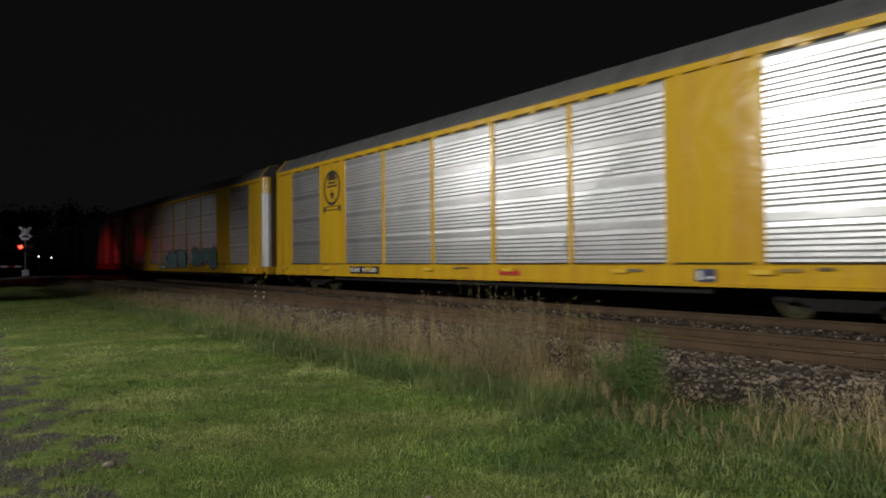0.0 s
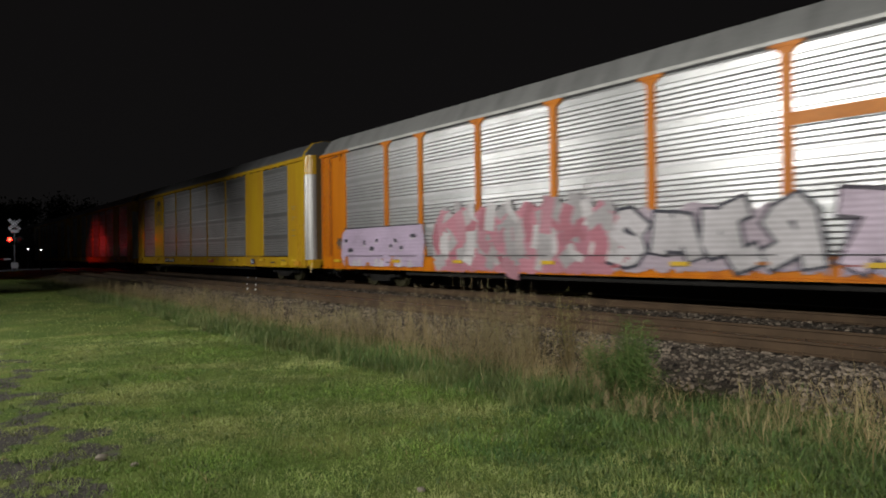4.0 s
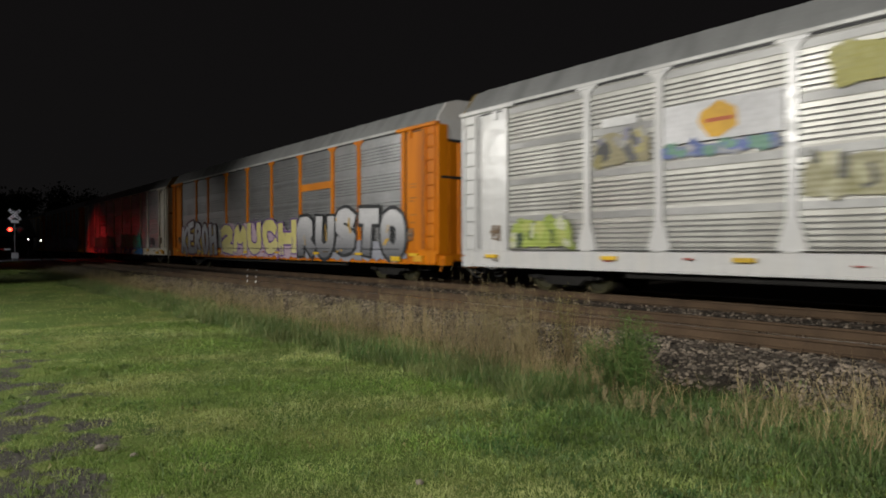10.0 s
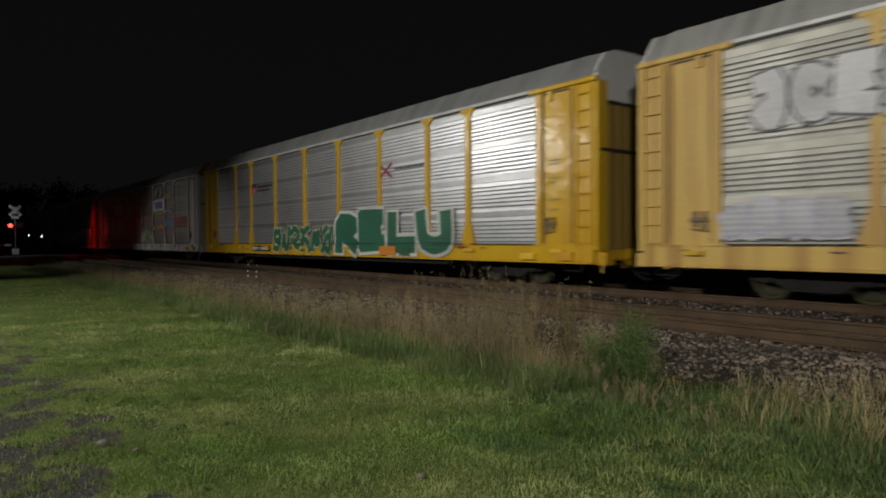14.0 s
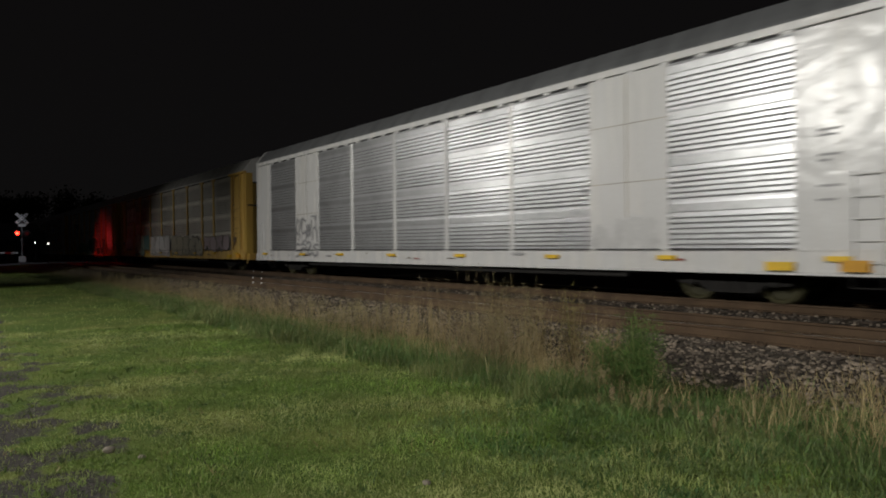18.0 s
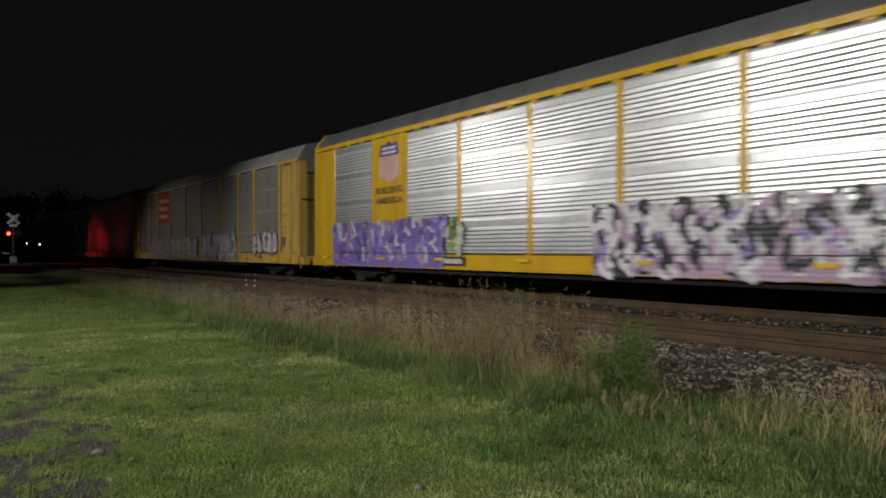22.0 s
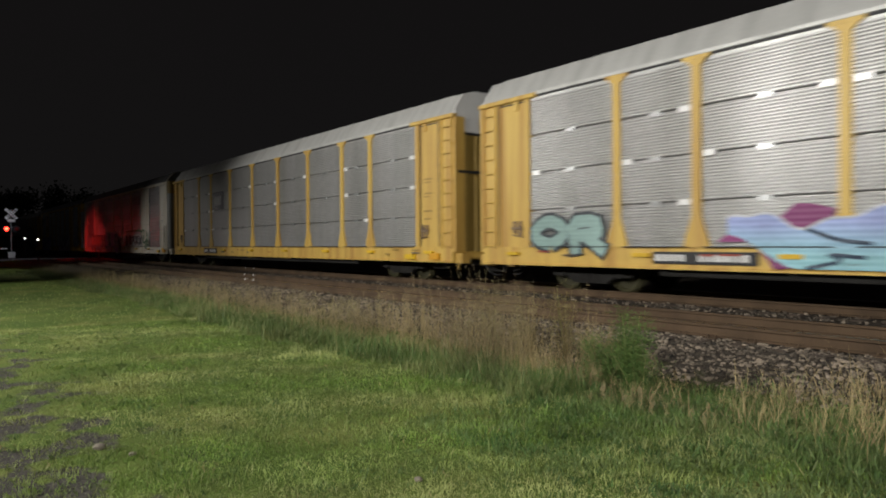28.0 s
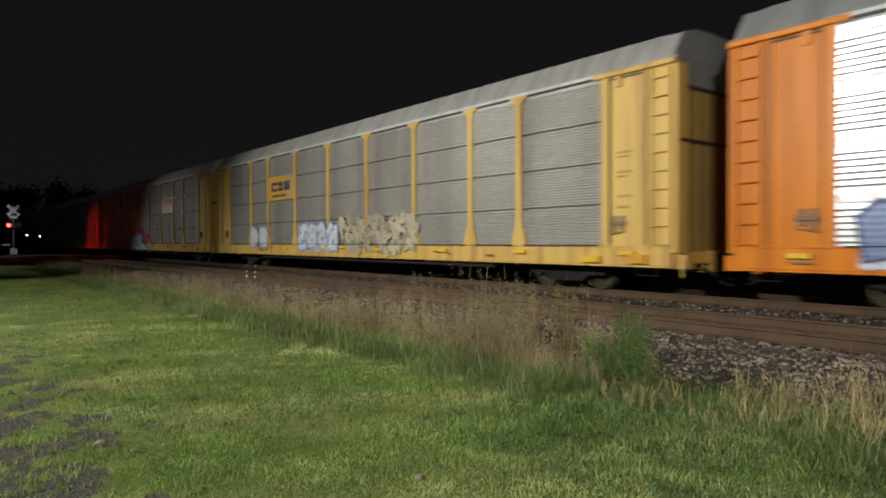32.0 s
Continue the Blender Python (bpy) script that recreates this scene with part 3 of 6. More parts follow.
def smooth_car(name, label, body, screens, roof, ends, post_low, upper=None):
    """Carrier with flush painted sides, narrow posts, vent slots below the roof and rounded silver corner posts."""
    car = thing(name, label, "freight car", "cars of the train")
    common_under(car, body, 26.7)
    part("roof", cached(("roofa", roof.name), lambda: roof_mesh(5.28, 5.96, 27.0, roof, False)), car)
    for i, (a, b) in enumerate(zip(CUTS, CUTS[1:])):
        if i in (1, 7):
            continue
        me, m = screen(a + 0.09, b - 0.09, 1.12, 5.06, "wide", screens)
        part("screen_panel", me, car, "", m)
        part("screen_panel", me, car, "", HALF_TURN @ m)

    sill_slots(car, 0.13)

    def plate(a, b):
        o = Mesh().soft_box(a, b, FACE - 0.012, FACE + 0.08, 1.09, 5.09, 0.006)
        return o.done("side_plate", body)
    def seam():
        o = Mesh().box(-.012, .012, FACE - 0.0145, FACE, 1.12, 5.05)
        for z in (2.62, 3.95):
            o.box(-1.05, 1.05, FACE - 0.0145, FACE, z - .008, z + .008)
        return o.done("plate_seam", SEAM)
    for x in (-8.06, 8.06) if body is not PAINT["yellow"] else ():
        both_sides("plate_seam", cached("seam", seam), car, pose(x, 0, 0))
    for a, b in ((-9.14, -6.99), (6.99, 9.14), (-13.34, -11.76), (11.76, 13.34)):
        both_sides("side_plate", cached(("plate", a, body.name), lambda: plate(a, b)), car)

    def post():
        return Mesh().soft_box(-0.09, 0.09, FACE - 0.03, FACE + 0.08, 1.09, 5.09, 0.02).done("post", body)
    for x in CUTS[3:7]:
        both_sides("post", cached(("apost", body.name), post), car, pose(x, 0, 0))

    def header():
        o = Mesh().soft_box(-13.3, 13.3, FACE - 0.02, FACE + 0.1, 5.12, 5.28, 0.012)
        for i in range(28):
            x = -11.7 + i * 0.86
            o.box(x, x + 0.22, FACE - 0.018, FACE + 0.05, 5.06, 5.12, 0)
        o.box(-11.8, 11.8, FACE + 0.05, FACE + 0.09, 5.05, 5.13, 1)
        return o.done("vent_header", [body, PAINT["black"]])
    both_sides("vent_header", cached(("header", body.name), header), car)

    def round_post(z0, z1, m):
        o = Mesh()
        n = 8
        ring = [(13.34 + 0.36 * math.sin(a), -1.20 - 0.375 * math.cos(a)) for a in [i * math.pi / 2 / n for i in range(n + 1)]]
        base = len(o.v)
        for z in (z0, z1):
            o.v += [(x, y, z) for x, y in ring]
        o.f += [(base + i, base + i + 1, base + n + 2 + i, base + n + 1 + i) for i in range(n)]
        o.m += [0] * n
        return o.done("rounded_corner_post", m, True)

    def end():
        out = [(13.58, -1.26), (13.68, -1.26)]
        for y in (-0.9, -0.3, 0.3, 0.9):
            out += [(13.68, y - 0.06), (13.72, y - 0.04), (13.72, y + 0.04), (13.68, y + 0.06)]
        return Mesh().rise(out + [(13.68, 1.26), (13.58, 1.26)], 0.95, 4.45).done("end_door", ends)

    def fascia():
        return Mesh().box(13.58, 13.69, -1.26, 1.26, 4.45, 5.3).done("end_fascia", PAINT["brown"] if upper is body else upper)

    def ladder():
        o = Mesh()
        for x in (12.72, 13.2):
            o.soft_box(x - 0.03, x + 0.03, FACE - 0.06, FACE, 0.7, 2.45, 0.006)
        for i in range(5):
            o.tube((12.72, FACE - 0.06, 0.85 + i * 0.38), (13.2, FACE - 0.06, 0.85 + i * 0.38), 0.016, sides=6)
        return o.done("ladder", body)

    def step():
        o = Mesh().tube((12.7, FACE - 0.01, 0.42), (13.2, FACE - 0.01, 0.42), 0.014, sides=6)
        o.tube((12.7, FACE - 0.01, 0.41), (12.7, FACE - 0.01, 0.68), 0.014, sides=6).tube((13.2, FACE - 0.01, 0.41), (13.2, FACE - 0.01, 0.68), 0.014, sides=6)
        return o.done("foot_step", STEEL)
    def arch():
        """Frame round each end: up the corner, over the roof."""
        half = [(FACE - 0.022, 0.95), (FACE - 0.022, 5.28), (-1.44, 5.53), (-1.16, 5.85), (-0.76, 5.96), (0, 5.99)]
        ring = half + [(-y, z) for y, z in half[-2::-1]]
        o = Mesh()
        for (ya, za), (yb, zb) in zip(ring, ring[1:]):
            k = 1 - .075 / 1.57, 1 - .05 / 5.9
            n = len(o.v)
            o.v += [(x, y * f, z * g) for x in (13.20, 13.37) for (y, z) in ((ya, za), (yb, zb)) for f, g in ((1, 1), k)]
            for q in ((0, 2, 3, 1), (4, 5, 7, 6), (0, 4, 6, 2), (1, 3, 7, 5)):
                o.f.append(tuple(n + i for i in q))
                o.m.append(0)
        return o.done("end_arch", body)
    for m in (Matrix(), HALF_TURN):
        part("end_arch", cached(("arch", body.name), arch), car, "", m)
    flip = Matrix.Scale(-1, 4, (1, 0, 0))
    upper = upper or body
    for m in (Matrix(), flip):
        for side in (Matrix(), HALF_TURN):
            q = side @ m
            part("rounded_corner_post", cached(("rp1", post_low.name), lambda: round_post(0.95, 4.50, post_low)), car, "", q)
            part("upper_corner", cached(("rp2", upper.name), lambda: round_post(4.50, 5.30, upper)), car, "", q)
            part("ladder", cached(("ladder_a", body.name), ladder), car, "", q)
            part("foot_step", cached("step_a", step), car, "", q)
    for m in (Matrix(), HALF_TURN):
        part("end_door", cached(("enda", ends.name), end), car, "", m)
        part("end_fascia", cached(("fascia_a", upper.name), fascia), car, "", m)
    return car


# ---- paint on the cars: stencil bars, placards, graffiti ----
def colour_mat(c, rough=0.5, ribs=0.112, fade=None):
    key = ("spray", tuple(round(v, 3) for v in c), ribs, fade)
    if key not in meshes:
        meshes[key] = mat("sprayed_paint", c, rough, vary=0.14, scale=2.0, ribs=ribs, fade=fade)
    return meshes[key]


# capitals as they are sprayed: each a few lines in a unit square
CAPITALS = {
    "A": [[(0, 0), (.30, .92), (.62, 1), (1, 0)], [(.2, .38), (.8, .38)]],
    "B": [[(0, 0), (0, 1), (.8, .95), (.85, .6), (.1, .52)], [(.3, .52), (1, .45), (.95, .05), (0, 0)]],
    "C": [[(1, .80), (.75, 1), (.2, .92), (0, .5), (.2, .06), (.75, 0), (1, .24)]],
    "D": [[(0, 0), (0, 1), (.65, .95), (1, .55), (.7, .05), (0, 0)]],
    "E": [[(0, 0), (0, 1)], [(0, 1), (.95, 1)], [(0, .52), (.8, .54)], [(0, 0), (1, 0)]],
    "H": [[(.05, 0), (0, 1)], [(1, 1), (.95, 0)], [(0, .48), (1, .52)]],
    "I": [[(.5, 0), (.5, 1)], [(.2, 1), (.8, 1)], [(.2, 0), (.8, 0)]],
    "J": [[(.2, 1), (1, 1), (.85, .2), (.4, 0), (0, .25)]],
    "K": [[(0, 0), (.04, 1)], [(1, 1), (.1, .42), (1, 0)]],
    "L": [[(0, 1), (0, 0)], [(0, 0), (1, 0)]],
    "M": [[(0, 0), (.08, 1), (.5, .4), (.92, 1), (1, 0)]],
    "O": [[(.5, 0), (.06, .25), (.06, .75), (.5, 1), (.94, .75), (.94, .25), (.5, 0)]],
    "P": [[(0, 0), (0, 1), (.85, .95), (.9, .58), (.1, .45)]],
    "R": [[(0, 0), (0, 1), (.85, .95), (.88, .6), (.1, .48)], [(.35, .45), (1, 0)]],
    "S": [[(1, .86), (.6, 1), (.1, .88), (.1, .62), (.9, .42), (.92, .12), (.4, 0), (0, .14)]],
    "T": [[(0, .96), (1, 1)], [(.52, .98), (.48, 0)]],
    "U": [[(0, 1), (.04, .2), (.4, 0), (.85, .1), (1, .25), (.98, 1)]],
    "2": [[(.05, .75), (.35, 1), (.9, .85), (.8, .5), (.05, .04), (1, .0)]],
}

# letter-like sprayed forms: each a few lines in a unit square
FORMS = [
    [[(.5, 0), (0, .3), (0, .7), (.5, 1), (1, .7), (1, .3), (.5, 0)]],
    [[(0, 0), (0, 1), (.85, .95), (.95, .65), (.7, .48), (0, .45)], [(.45, .45), (1, 0)]],
    [[(0, .05), (.2, 1), (.95, .8), (.7, .5)], [(.1, .4), (1, .0)]],
    [[(.0, .9), (.55, 1), (.35, .5), (1, .55), (.8, 0), (0, .1)]],
    [[(.1, 0), (0, .7), (.5, 1), (.6, .35), (1, 1)], [(.3, .1), (1, .05)]],
    [[(1, .9), (.3, 1), (0, .5), (.5, .35), (1, .5), (.9, .05), (.1, 0)]],
    [[(0, 1), (.15, .1), (.6, 0), (.75, .7), (1, .1)]],
    [[(0, .1), (.3, .95), (.6, .2), (.8, 1), (1, .3)], [(.1, .55), (.9, .45)]],
    [[(.9, 1), (.1, .75), (.75, .55), (.05, .3), (1, 0)]],
    [[(.05, .95), (.05, .05), (.6, .15)], [(.05, .55), (.5, .7), (.95, .1)], [(.6, 1), (1, .75)]],
    [[(0, .3), (.45, 0), (1, .35), (.6, .6), (.1, .7), (.5, 1), (1, .85)]],
    [[(.2, 0), (.05, .6), (.4, 1), (.95, .9)], [(.3, .5), (.9, .55), (.85, 0), (.4, .1)]],
    [[(0, 0), (.35, .9), (1, 1)], [(.2, .5), (.75, .45), (1, 0)], [(0, .95), (.3, .75)]],
    [[(0, .8), (.4, 1), (.55, .1), (.1, 0)], [(.5, .6), (1, .75), (.9, .1)]],
]


def stroke(o, pts, w, y, k):
    """A thick sprayed line through points (x, z) with eased corners: one strip of faces."""
    closed = len(pts) > 2 and (Vector(pts[0]) - Vector(pts[-1])).length < 1e-3
    if len(pts) > 2:
        eased = [pts[0]]
        for a, b in zip(pts, pts[1:]):
            eased += [(a[0] * .78 + b[0] * .22, a[1] * .78 + b[1] * .22), (a[0] * .22 + b[0] * .78, a[1] * .22 + b[1] * .78)]
        pts = eased + [pts[-1]]
    p = [Vector(v) for v in pts]
    p = [p[0]] + [b for a, b in zip(p, p[1:]) if (b - a).length > 1e-4]
    if len(p) < 2:
        return
    d = [(b - a).normalized() for a, b in zip(p, p[1:])]
    if not closed:
        p[0], p[-1] = p[0] - d[0] * w * .7, p[-1] + d[-1] * w * .7
    base = len(o.v)
    for i, v in enumerate(p):
        a, b = d[max(0, i - 1)], d[min(i, len(d) - 1)]
        t = (a + b)
        t = t.normalized() if t.length > .2 else b
        n = Vector((-t.y, t.x)) * (w / max(.62, t.dot(b)))
        o.v += [(v.x - n.x, y - .0001 * i, v.y - n.y), (v.x + n.x, y - .0001 * i, v.y + n.y)]
    o.f += [(base + 2 * i, base + 2 * i + 2, base + 2 * i + 3, base + 2 * i + 1) for i in range(len(p) - 1)]
    o.m += [k] * (len(p) - 1)


def blob(o, cx, cz, rx, rz, y, k, rng, n=14):
    o.poly([(cx + rx * (1 + rng.uniform(-.18, .115)) * math.cos(t), y, cz + rz * (1 + rng.uniform(-.18, .115)) * math.sin(t)) for t in
            [2 * math.pi * i / n for i in range(n)]], k)


def graffiti(car, label, shape, x0, x1, z0, z1, fill, edge, back=None, seed=1, fat=0.11, accents=(), flat=FACE - 0.068, ribs=0.112, rim=0.055, cast=None, other=None,
             low=None, turn_z=None, cloud_top=1.0):
    """A sprayed piece: uneven cloud behind, cast shadow, letter-like strokes with an outline, small accents.
    low: a second colour that the fill turns to around turn_z = (from, to); other letters turn the other way round."""
    rng = random.Random(seed)
    piece = part("graffiti", None, car, label)
    fade = (low, *turn_z) if low else None
    mats = [colour_mat(edge, ribs=ribs), colour_mat(fill, ribs=ribs, fade=fade), colour_mat(cast or edge, ribs=ribs)]
    if isinstance(shape, int):
        pick = random.Random(seed + 9)
        forms = [(pick.choice(FORMS[2:]), (pick.random() < .6, pick.random() < .5)) for _ in range(shape)]
    elif isinstance(shape, str):
        forms = [(CAPITALS[q], (False, False)) for q in shape]
    else:
        forms = [(FORMS[q], (False, False)) for q in shape]
    h, n = z1 - z0, len(forms)
    step = (x1 - x0) / n
    if back:
        o = Mesh()
        k = int((x1 - x0) / 0.13)
        hump = [rng.uniform(.02, .34) for _ in range(n * 2 + 2)]

        def top_at(u):
            q = u * (len(hump) - 1)
            a = min(int(q), len(hump) - 2)
            f = smooth(0, 1, q - a)
            return z0 + h * cloud_top - h * cloud_top * (hump[a] * (1 - f) + hump[a + 1] * f + rng.uniform(0, .05) + .5 * max(0, abs(u - .5) * 2 - .93) / .07)
        foot = [(x0 + (x1 - x0) * i / k, z0 + h * rng.uniform(.0, .09)) for i in range(k + 1)]
        high = [(x0 + (x1 - x0) * i / k, top_at(i / k)) for i in range(k + 1)]
        for (ax, az), (bx, bz), (cx, cz), (dx, dz) in zip(foot, foot[1:], high[1:], high):
            o.poly([(ax, flat + .014, az), (bx, flat + .014, bz), (cx, flat + .014, cz), (dx, flat + .014, dz)])
        part("background", o.done("background", colour_mat(back, ribs=ribs)), piece)
    r2 = random.Random(seed + 5)
    for i, (ch, flip) in enumerate(forms):
        lean, up = r2.uniform(-.14, .115), r2.uniform(-.05, .05) * h
        w = 1.25 * fat * min(step * 1.15, h)
        sx, sz = step * r2.uniform(.99, 1.09) - 2.0 * w - rim, h * r2.uniform(.9, 1.0) - 2.4 * w - .08
        ox, oz = x0 + i * step + (step - sx) / 2, z0 + (h - sz) / 2 + up
        o = Mesh()
        jig = {}
        for layer, (grow, k, dx, dz) in enumerate(((rim * .6, 2, .07, -.07), (rim, 0, 0, 0), (0, 1, 0, 0))):
            if k == 2 and not cast:
                continue
            for q, line in enumerate(ch):
                pts = []
                for a, v in line:
                    a, v = (1 - a if flip[0] else a), (1 - v if flip[1] else v)
                    ja, jv = jig.setdefault((a, v), (r2.uniform(-.06, .06), r2.uniform(-.06, .06)))
                    pts.append((ox + (a + ja) * sx + lean * (v - .5) * sz + dx, oz + (v + jv) * sz + dz))
                stroke(o, pts, w + grow, flat + 0.010 - 0.005 * layer - 0.0008 * i - 0.0008 * q, k)
        use = mats if other is None or i % 2 == 0 else [mats[0], colour_mat(other, ribs=ribs, fade=(fill, *turn_z) if low else None)] + mats[2:]
        part("letter", o.done("letter", use), piece)
    for j, c in enumerate(accents):
        for q in range(max(3, int((x1 - x0) * 1.1))):
            o = Mesh()
            a, v = rng.uniform(x0 + .1, x1 - .1), rng.uniform(z0 + .12 * h, z0 + .9 * h)
            b, u = a + rng.uniform(-.22, .22), v + rng.uniform(-.3, .3) * h
            stroke(o, [(a, v), ((a + b) / 2 + rng.uniform(-.08, .08), (v + u) / 2), (b, u)], rng.uniform(.015, .06), flat - 0.018 - 0.0006 * q - 0.008 * j, 0)
            part("fleck", o.done("fleck", colour_mat(c, ribs=ribs)), piece)


def marks(car, name, label, boxes, y=FACE - 0.056, deep=0.006):
    """Flat painted bars and placards: (x0, x1, z0, z1, colour); the first one carries the rest where it lies under them."""
    first = None
    for x0, x1, z0, z1, c in boxes:
        me = Mesh().box(-(x1 - x0) / 2, (x1 - x0) / 2, y, y + deep, 0, z1 - z0).done(name, colour_mat(c, ribs=0))
        if first and first[1] <= x0 and x1 <= first[2] and first[3] <= z0 and z1 <= first[4]:
            part("bar", me, first[0], "", pose((x0 + x1) / 2 - first[5], 0, z0 - first[3]))
        else:
            ob = part(name, me, car, label, pose((x0 + x1) / 2, 0, z0))
            first = (ob, x0, x1, z0, z1, (x0 + x1) / 2)
        y -= 0.0008


WHITE, BLACK, RED, YEL = (.75, .75, .75), (.015, .015, .017), (.55, .03, .02), (.75, .48, .02)


def stencils(car, smooth, sill_plate=None, tone=(.34, .22, .05), seed=1):
    """Number bars on the end plates, yellow reflectors and sill bars."""
    y = FACE - 0.018 if smooth else FACE - 0.002
    b = []
    for i, (z, w) in enumerate(((3.2, .5), (3.1, .42), (2.75, .5), (2.65, .3), (2.2, .5), (1.95, .4))):
        x = 12.15 if smooth else 12.2
        b.append((x, x + w * .8, z, z + 0.045, tone))
    marks(car, "stencil", "rows of small unreadable stencilled lettering", b, y)
    yel = [(x, x + 0.42, 0.88, 0.97, YEL) for x in (-12.6, -8.6, -5.4, -1.8, 1.9, 5.6, 8.9, 12.3)]
    yel += [(11.25, 11.75, 0.70, 0.86, YEL), (12.55, 13.0, 0.70, 0.90, (.72, .36, .02))]
    marks(car, "reflector", "yellow reflective sill strips", yel, FACE - 0.106, 0.1)
    scuffs = random.Random(seed * 7 + len(meshes))
    small = []
    for i in range(11):
        x, w = scuffs.uniform(-12.8, 12.4), scuffs.uniform(.12, .5)
        small.append((x, x + w, .78 + scuffs.uniform(0, .2), 0, scuffs.choice((tone, (.10, .07, .04), (.16, .13, .09), (.30, .05, .03)))))
    marks(car, "stencil", "small worn sill markings", [(a, b2, z, z + scuffs.uniform(.025, .07), c) for a, b2, z, _, c in small], FACE - 0.066)
    if sill_plate:
        a, b2 = sill_plate
        w = (b2 - a) / 12.5
        bars = [(a, b2, 0.74, 1.0, BLACK)] + [(a + w * (i + .4), a + w * (i + 1.1), 0.80, 0.94, WHITE) for i in (0, 1, 2, 3, 5.4, 6.4, 7.4, 8.4, 9.4, 10.4)]
        marks(car, "number_board", "black sill board with white unreadable characters", bars, FACE - 0.055)


TRAIN = {}


def build_train():
    P, S, R = PAINT, SCREEN, ROOF
    lab_y = "yellow vehicle-carrying rail car with galvanised screens"

    # cars ahead, already past the crossing
    TRAIN[-4] = hooded_car("vehicle_carrier", "dull red rail car with grey screens", P["dullred"], P["dullred"], S["dull"], "wide", R["mid"], P["brown"], P["grey"])
    TRAIN[-3] = hooded_car("vehicle_carrier", "maroon rail car with weathered grey screens", P["maroon"], P["maroon"], S["dull"], "wide", R["mid"], P["brown"], P["grey"])
    TRAIN[-2] = hooded_car("vehicle_carrier", "orange rail car with grey screens", P["orange"], P["orange"], S["plain"], "wide", R["mid"], P["brown"], P["grey"])
    TRAIN[-1] = smooth_car("vehicle_carrier", "brown rail car with grey screens", P["brown"], S["plain"], R["dark"], P["brown"], SILVER)
    c = TRAIN[0] = smooth_car("vehicle_carrier", "yellow rail car with teal graffiti along its foot", P["yellow"], S["bright"], R["dark"], P["brown"], SILVER)
    stencils(c, True, (-5, -3))
    graffiti(c, "teal and red spray-painted lettering", 4, 2.7, 7.2, .75, 2.2, (.05, .22, .24), (.30, .05, .05), seed=3)
    graffiti(c, "pale blue spray-painted lettering", 3, -3.5, 1.5, .75, 2.1, (.16, .30, .34), (.05, .09, .12), seed=4)
    for k in (1, 2):
        c = TRAIN[k] = smooth_car("vehicle_carrier", "clean yellow rail car with a dark oval emblem near its front", P["yellow"], S["bright"], R["dark"], P["brown"], SILVER)
        stencils(c, True, (-6.6, -4.6), seed=k)
        emblem(c, -8.06)
        marks(c, "red_stencil", "small red stencil bars on the sill", [(1.7, 2.05, .78, .92, RED), (2.1, 2.5, .78, .92, RED)], FACE - 0.056)
        marks(c, "data_plate", "small dark blue and white plate", [(7.7, 8.15, .72, .98, (.03, .04, .12)), (7.75, 7.85, .75, .95, WHITE), (7.95, 8.1, .78, .83, WHITE)], FACE - 0.056)

    c = TRAIN[3] = hooded_car("vehicle_carrier", "orange rail car with pink and lilac graffiti", P["orange"], P["orange"], S["plain"], "wide", R["mid"], P["orange"], P["grey"])
    stencils(c, False, None, tone=(.40, .14, .02))
    block_piece(c, "lilac block letters with small dark counters along the foot", -12.0, -6.95, .74, 2.12, (.56, .45, .62), 31)
    scramble(c, "pink and grey wild-style lettering with white edges", 5, -6.3, -1.2, .64, 2.6, (.52, .22, .28), [(.44, .42, .44), (.50, .46, .48), (.46, .17, .22), (.62, .60, .62), (.42, .40, .42), (.54, .26, .32)], 7, 12, 1.9)
    scramble(c, "pink and grey wild-style lettering with white edges", 2, -1.2, .4, .64, 2.45, (.50, .21, .27), [(.44, .42, .44), (.46, .17, .22), (.62, .60, .62), (.42, .40, .42)], 8, 10, 1.8)
    graffiti(c, "grey and black lettering", 4, 0.2, 5.0, .7, 2.3, (.56, .54, .57), (.04, .04, .06), (.45, .38, .45), 8, rim=.08)
    graffiti(c, "lilac and black lettering", 4, 5.2, 11.0, .7, 2.3, (.58, .48, .60), (.04, .03, .05), (.34, .30, .40), 9, rim=.08)
    marks(c, "orange_band", "orange strip on a screen", [(4.4, 7.0, 3.48, 3.72, (.62, .20, .006))], FACE - 0.02)

    # mustard roof ends here and on car 6: yellow darkened for its shade
    c = TRAIN[4] = hooded_car("vehicle_carrier", "white rail car with teal and blue graffiti", P["cream"], P["cream"], S["plain"], "wide", R["dark"], P["bluegrey"], P["mustard"])
    stencils(c, False, None, tone=(.36, .36, .37))
    for a, b, sd, sh in ((-8.9, -1.0, 11, 7), (1.2, 7.3, 12, 5)):
        graffiti(c, "teal letters over a blue band", sh, a, b, .95, 2.2, (.045, .40, .28), (.018, .15, .15), (.045, .36, .26), sd, .125, accents=[(.015, .03, .05), (.02, .06, .14), (.22, .26, .42)], rim=.03,
                 low=(.03, .30, .36), turn_z=(.95, 1.5))
        band_blue(c, a - .3, b + .4, sd)
    letter_bars(c, "red painted emblem with a black underline", -6.5, -4.6, 3.28, 3.85, RED)
    graffiti(c, "small dark tag", 2, 9.75, 10.7, 1.2, 1.85, (.05, .05, .06), (.12, .12, .13), seed=14)

    c = TRAIN[5] = hooded_car("vehicle_carrier", "orange rail car with large graffiti letters", P["orange"], P["orange"], S["tarnished"], "wide", R["mid"], P["orange"], P["white"])
    stencils(c, False, None, tone=(.40, .14, .02))
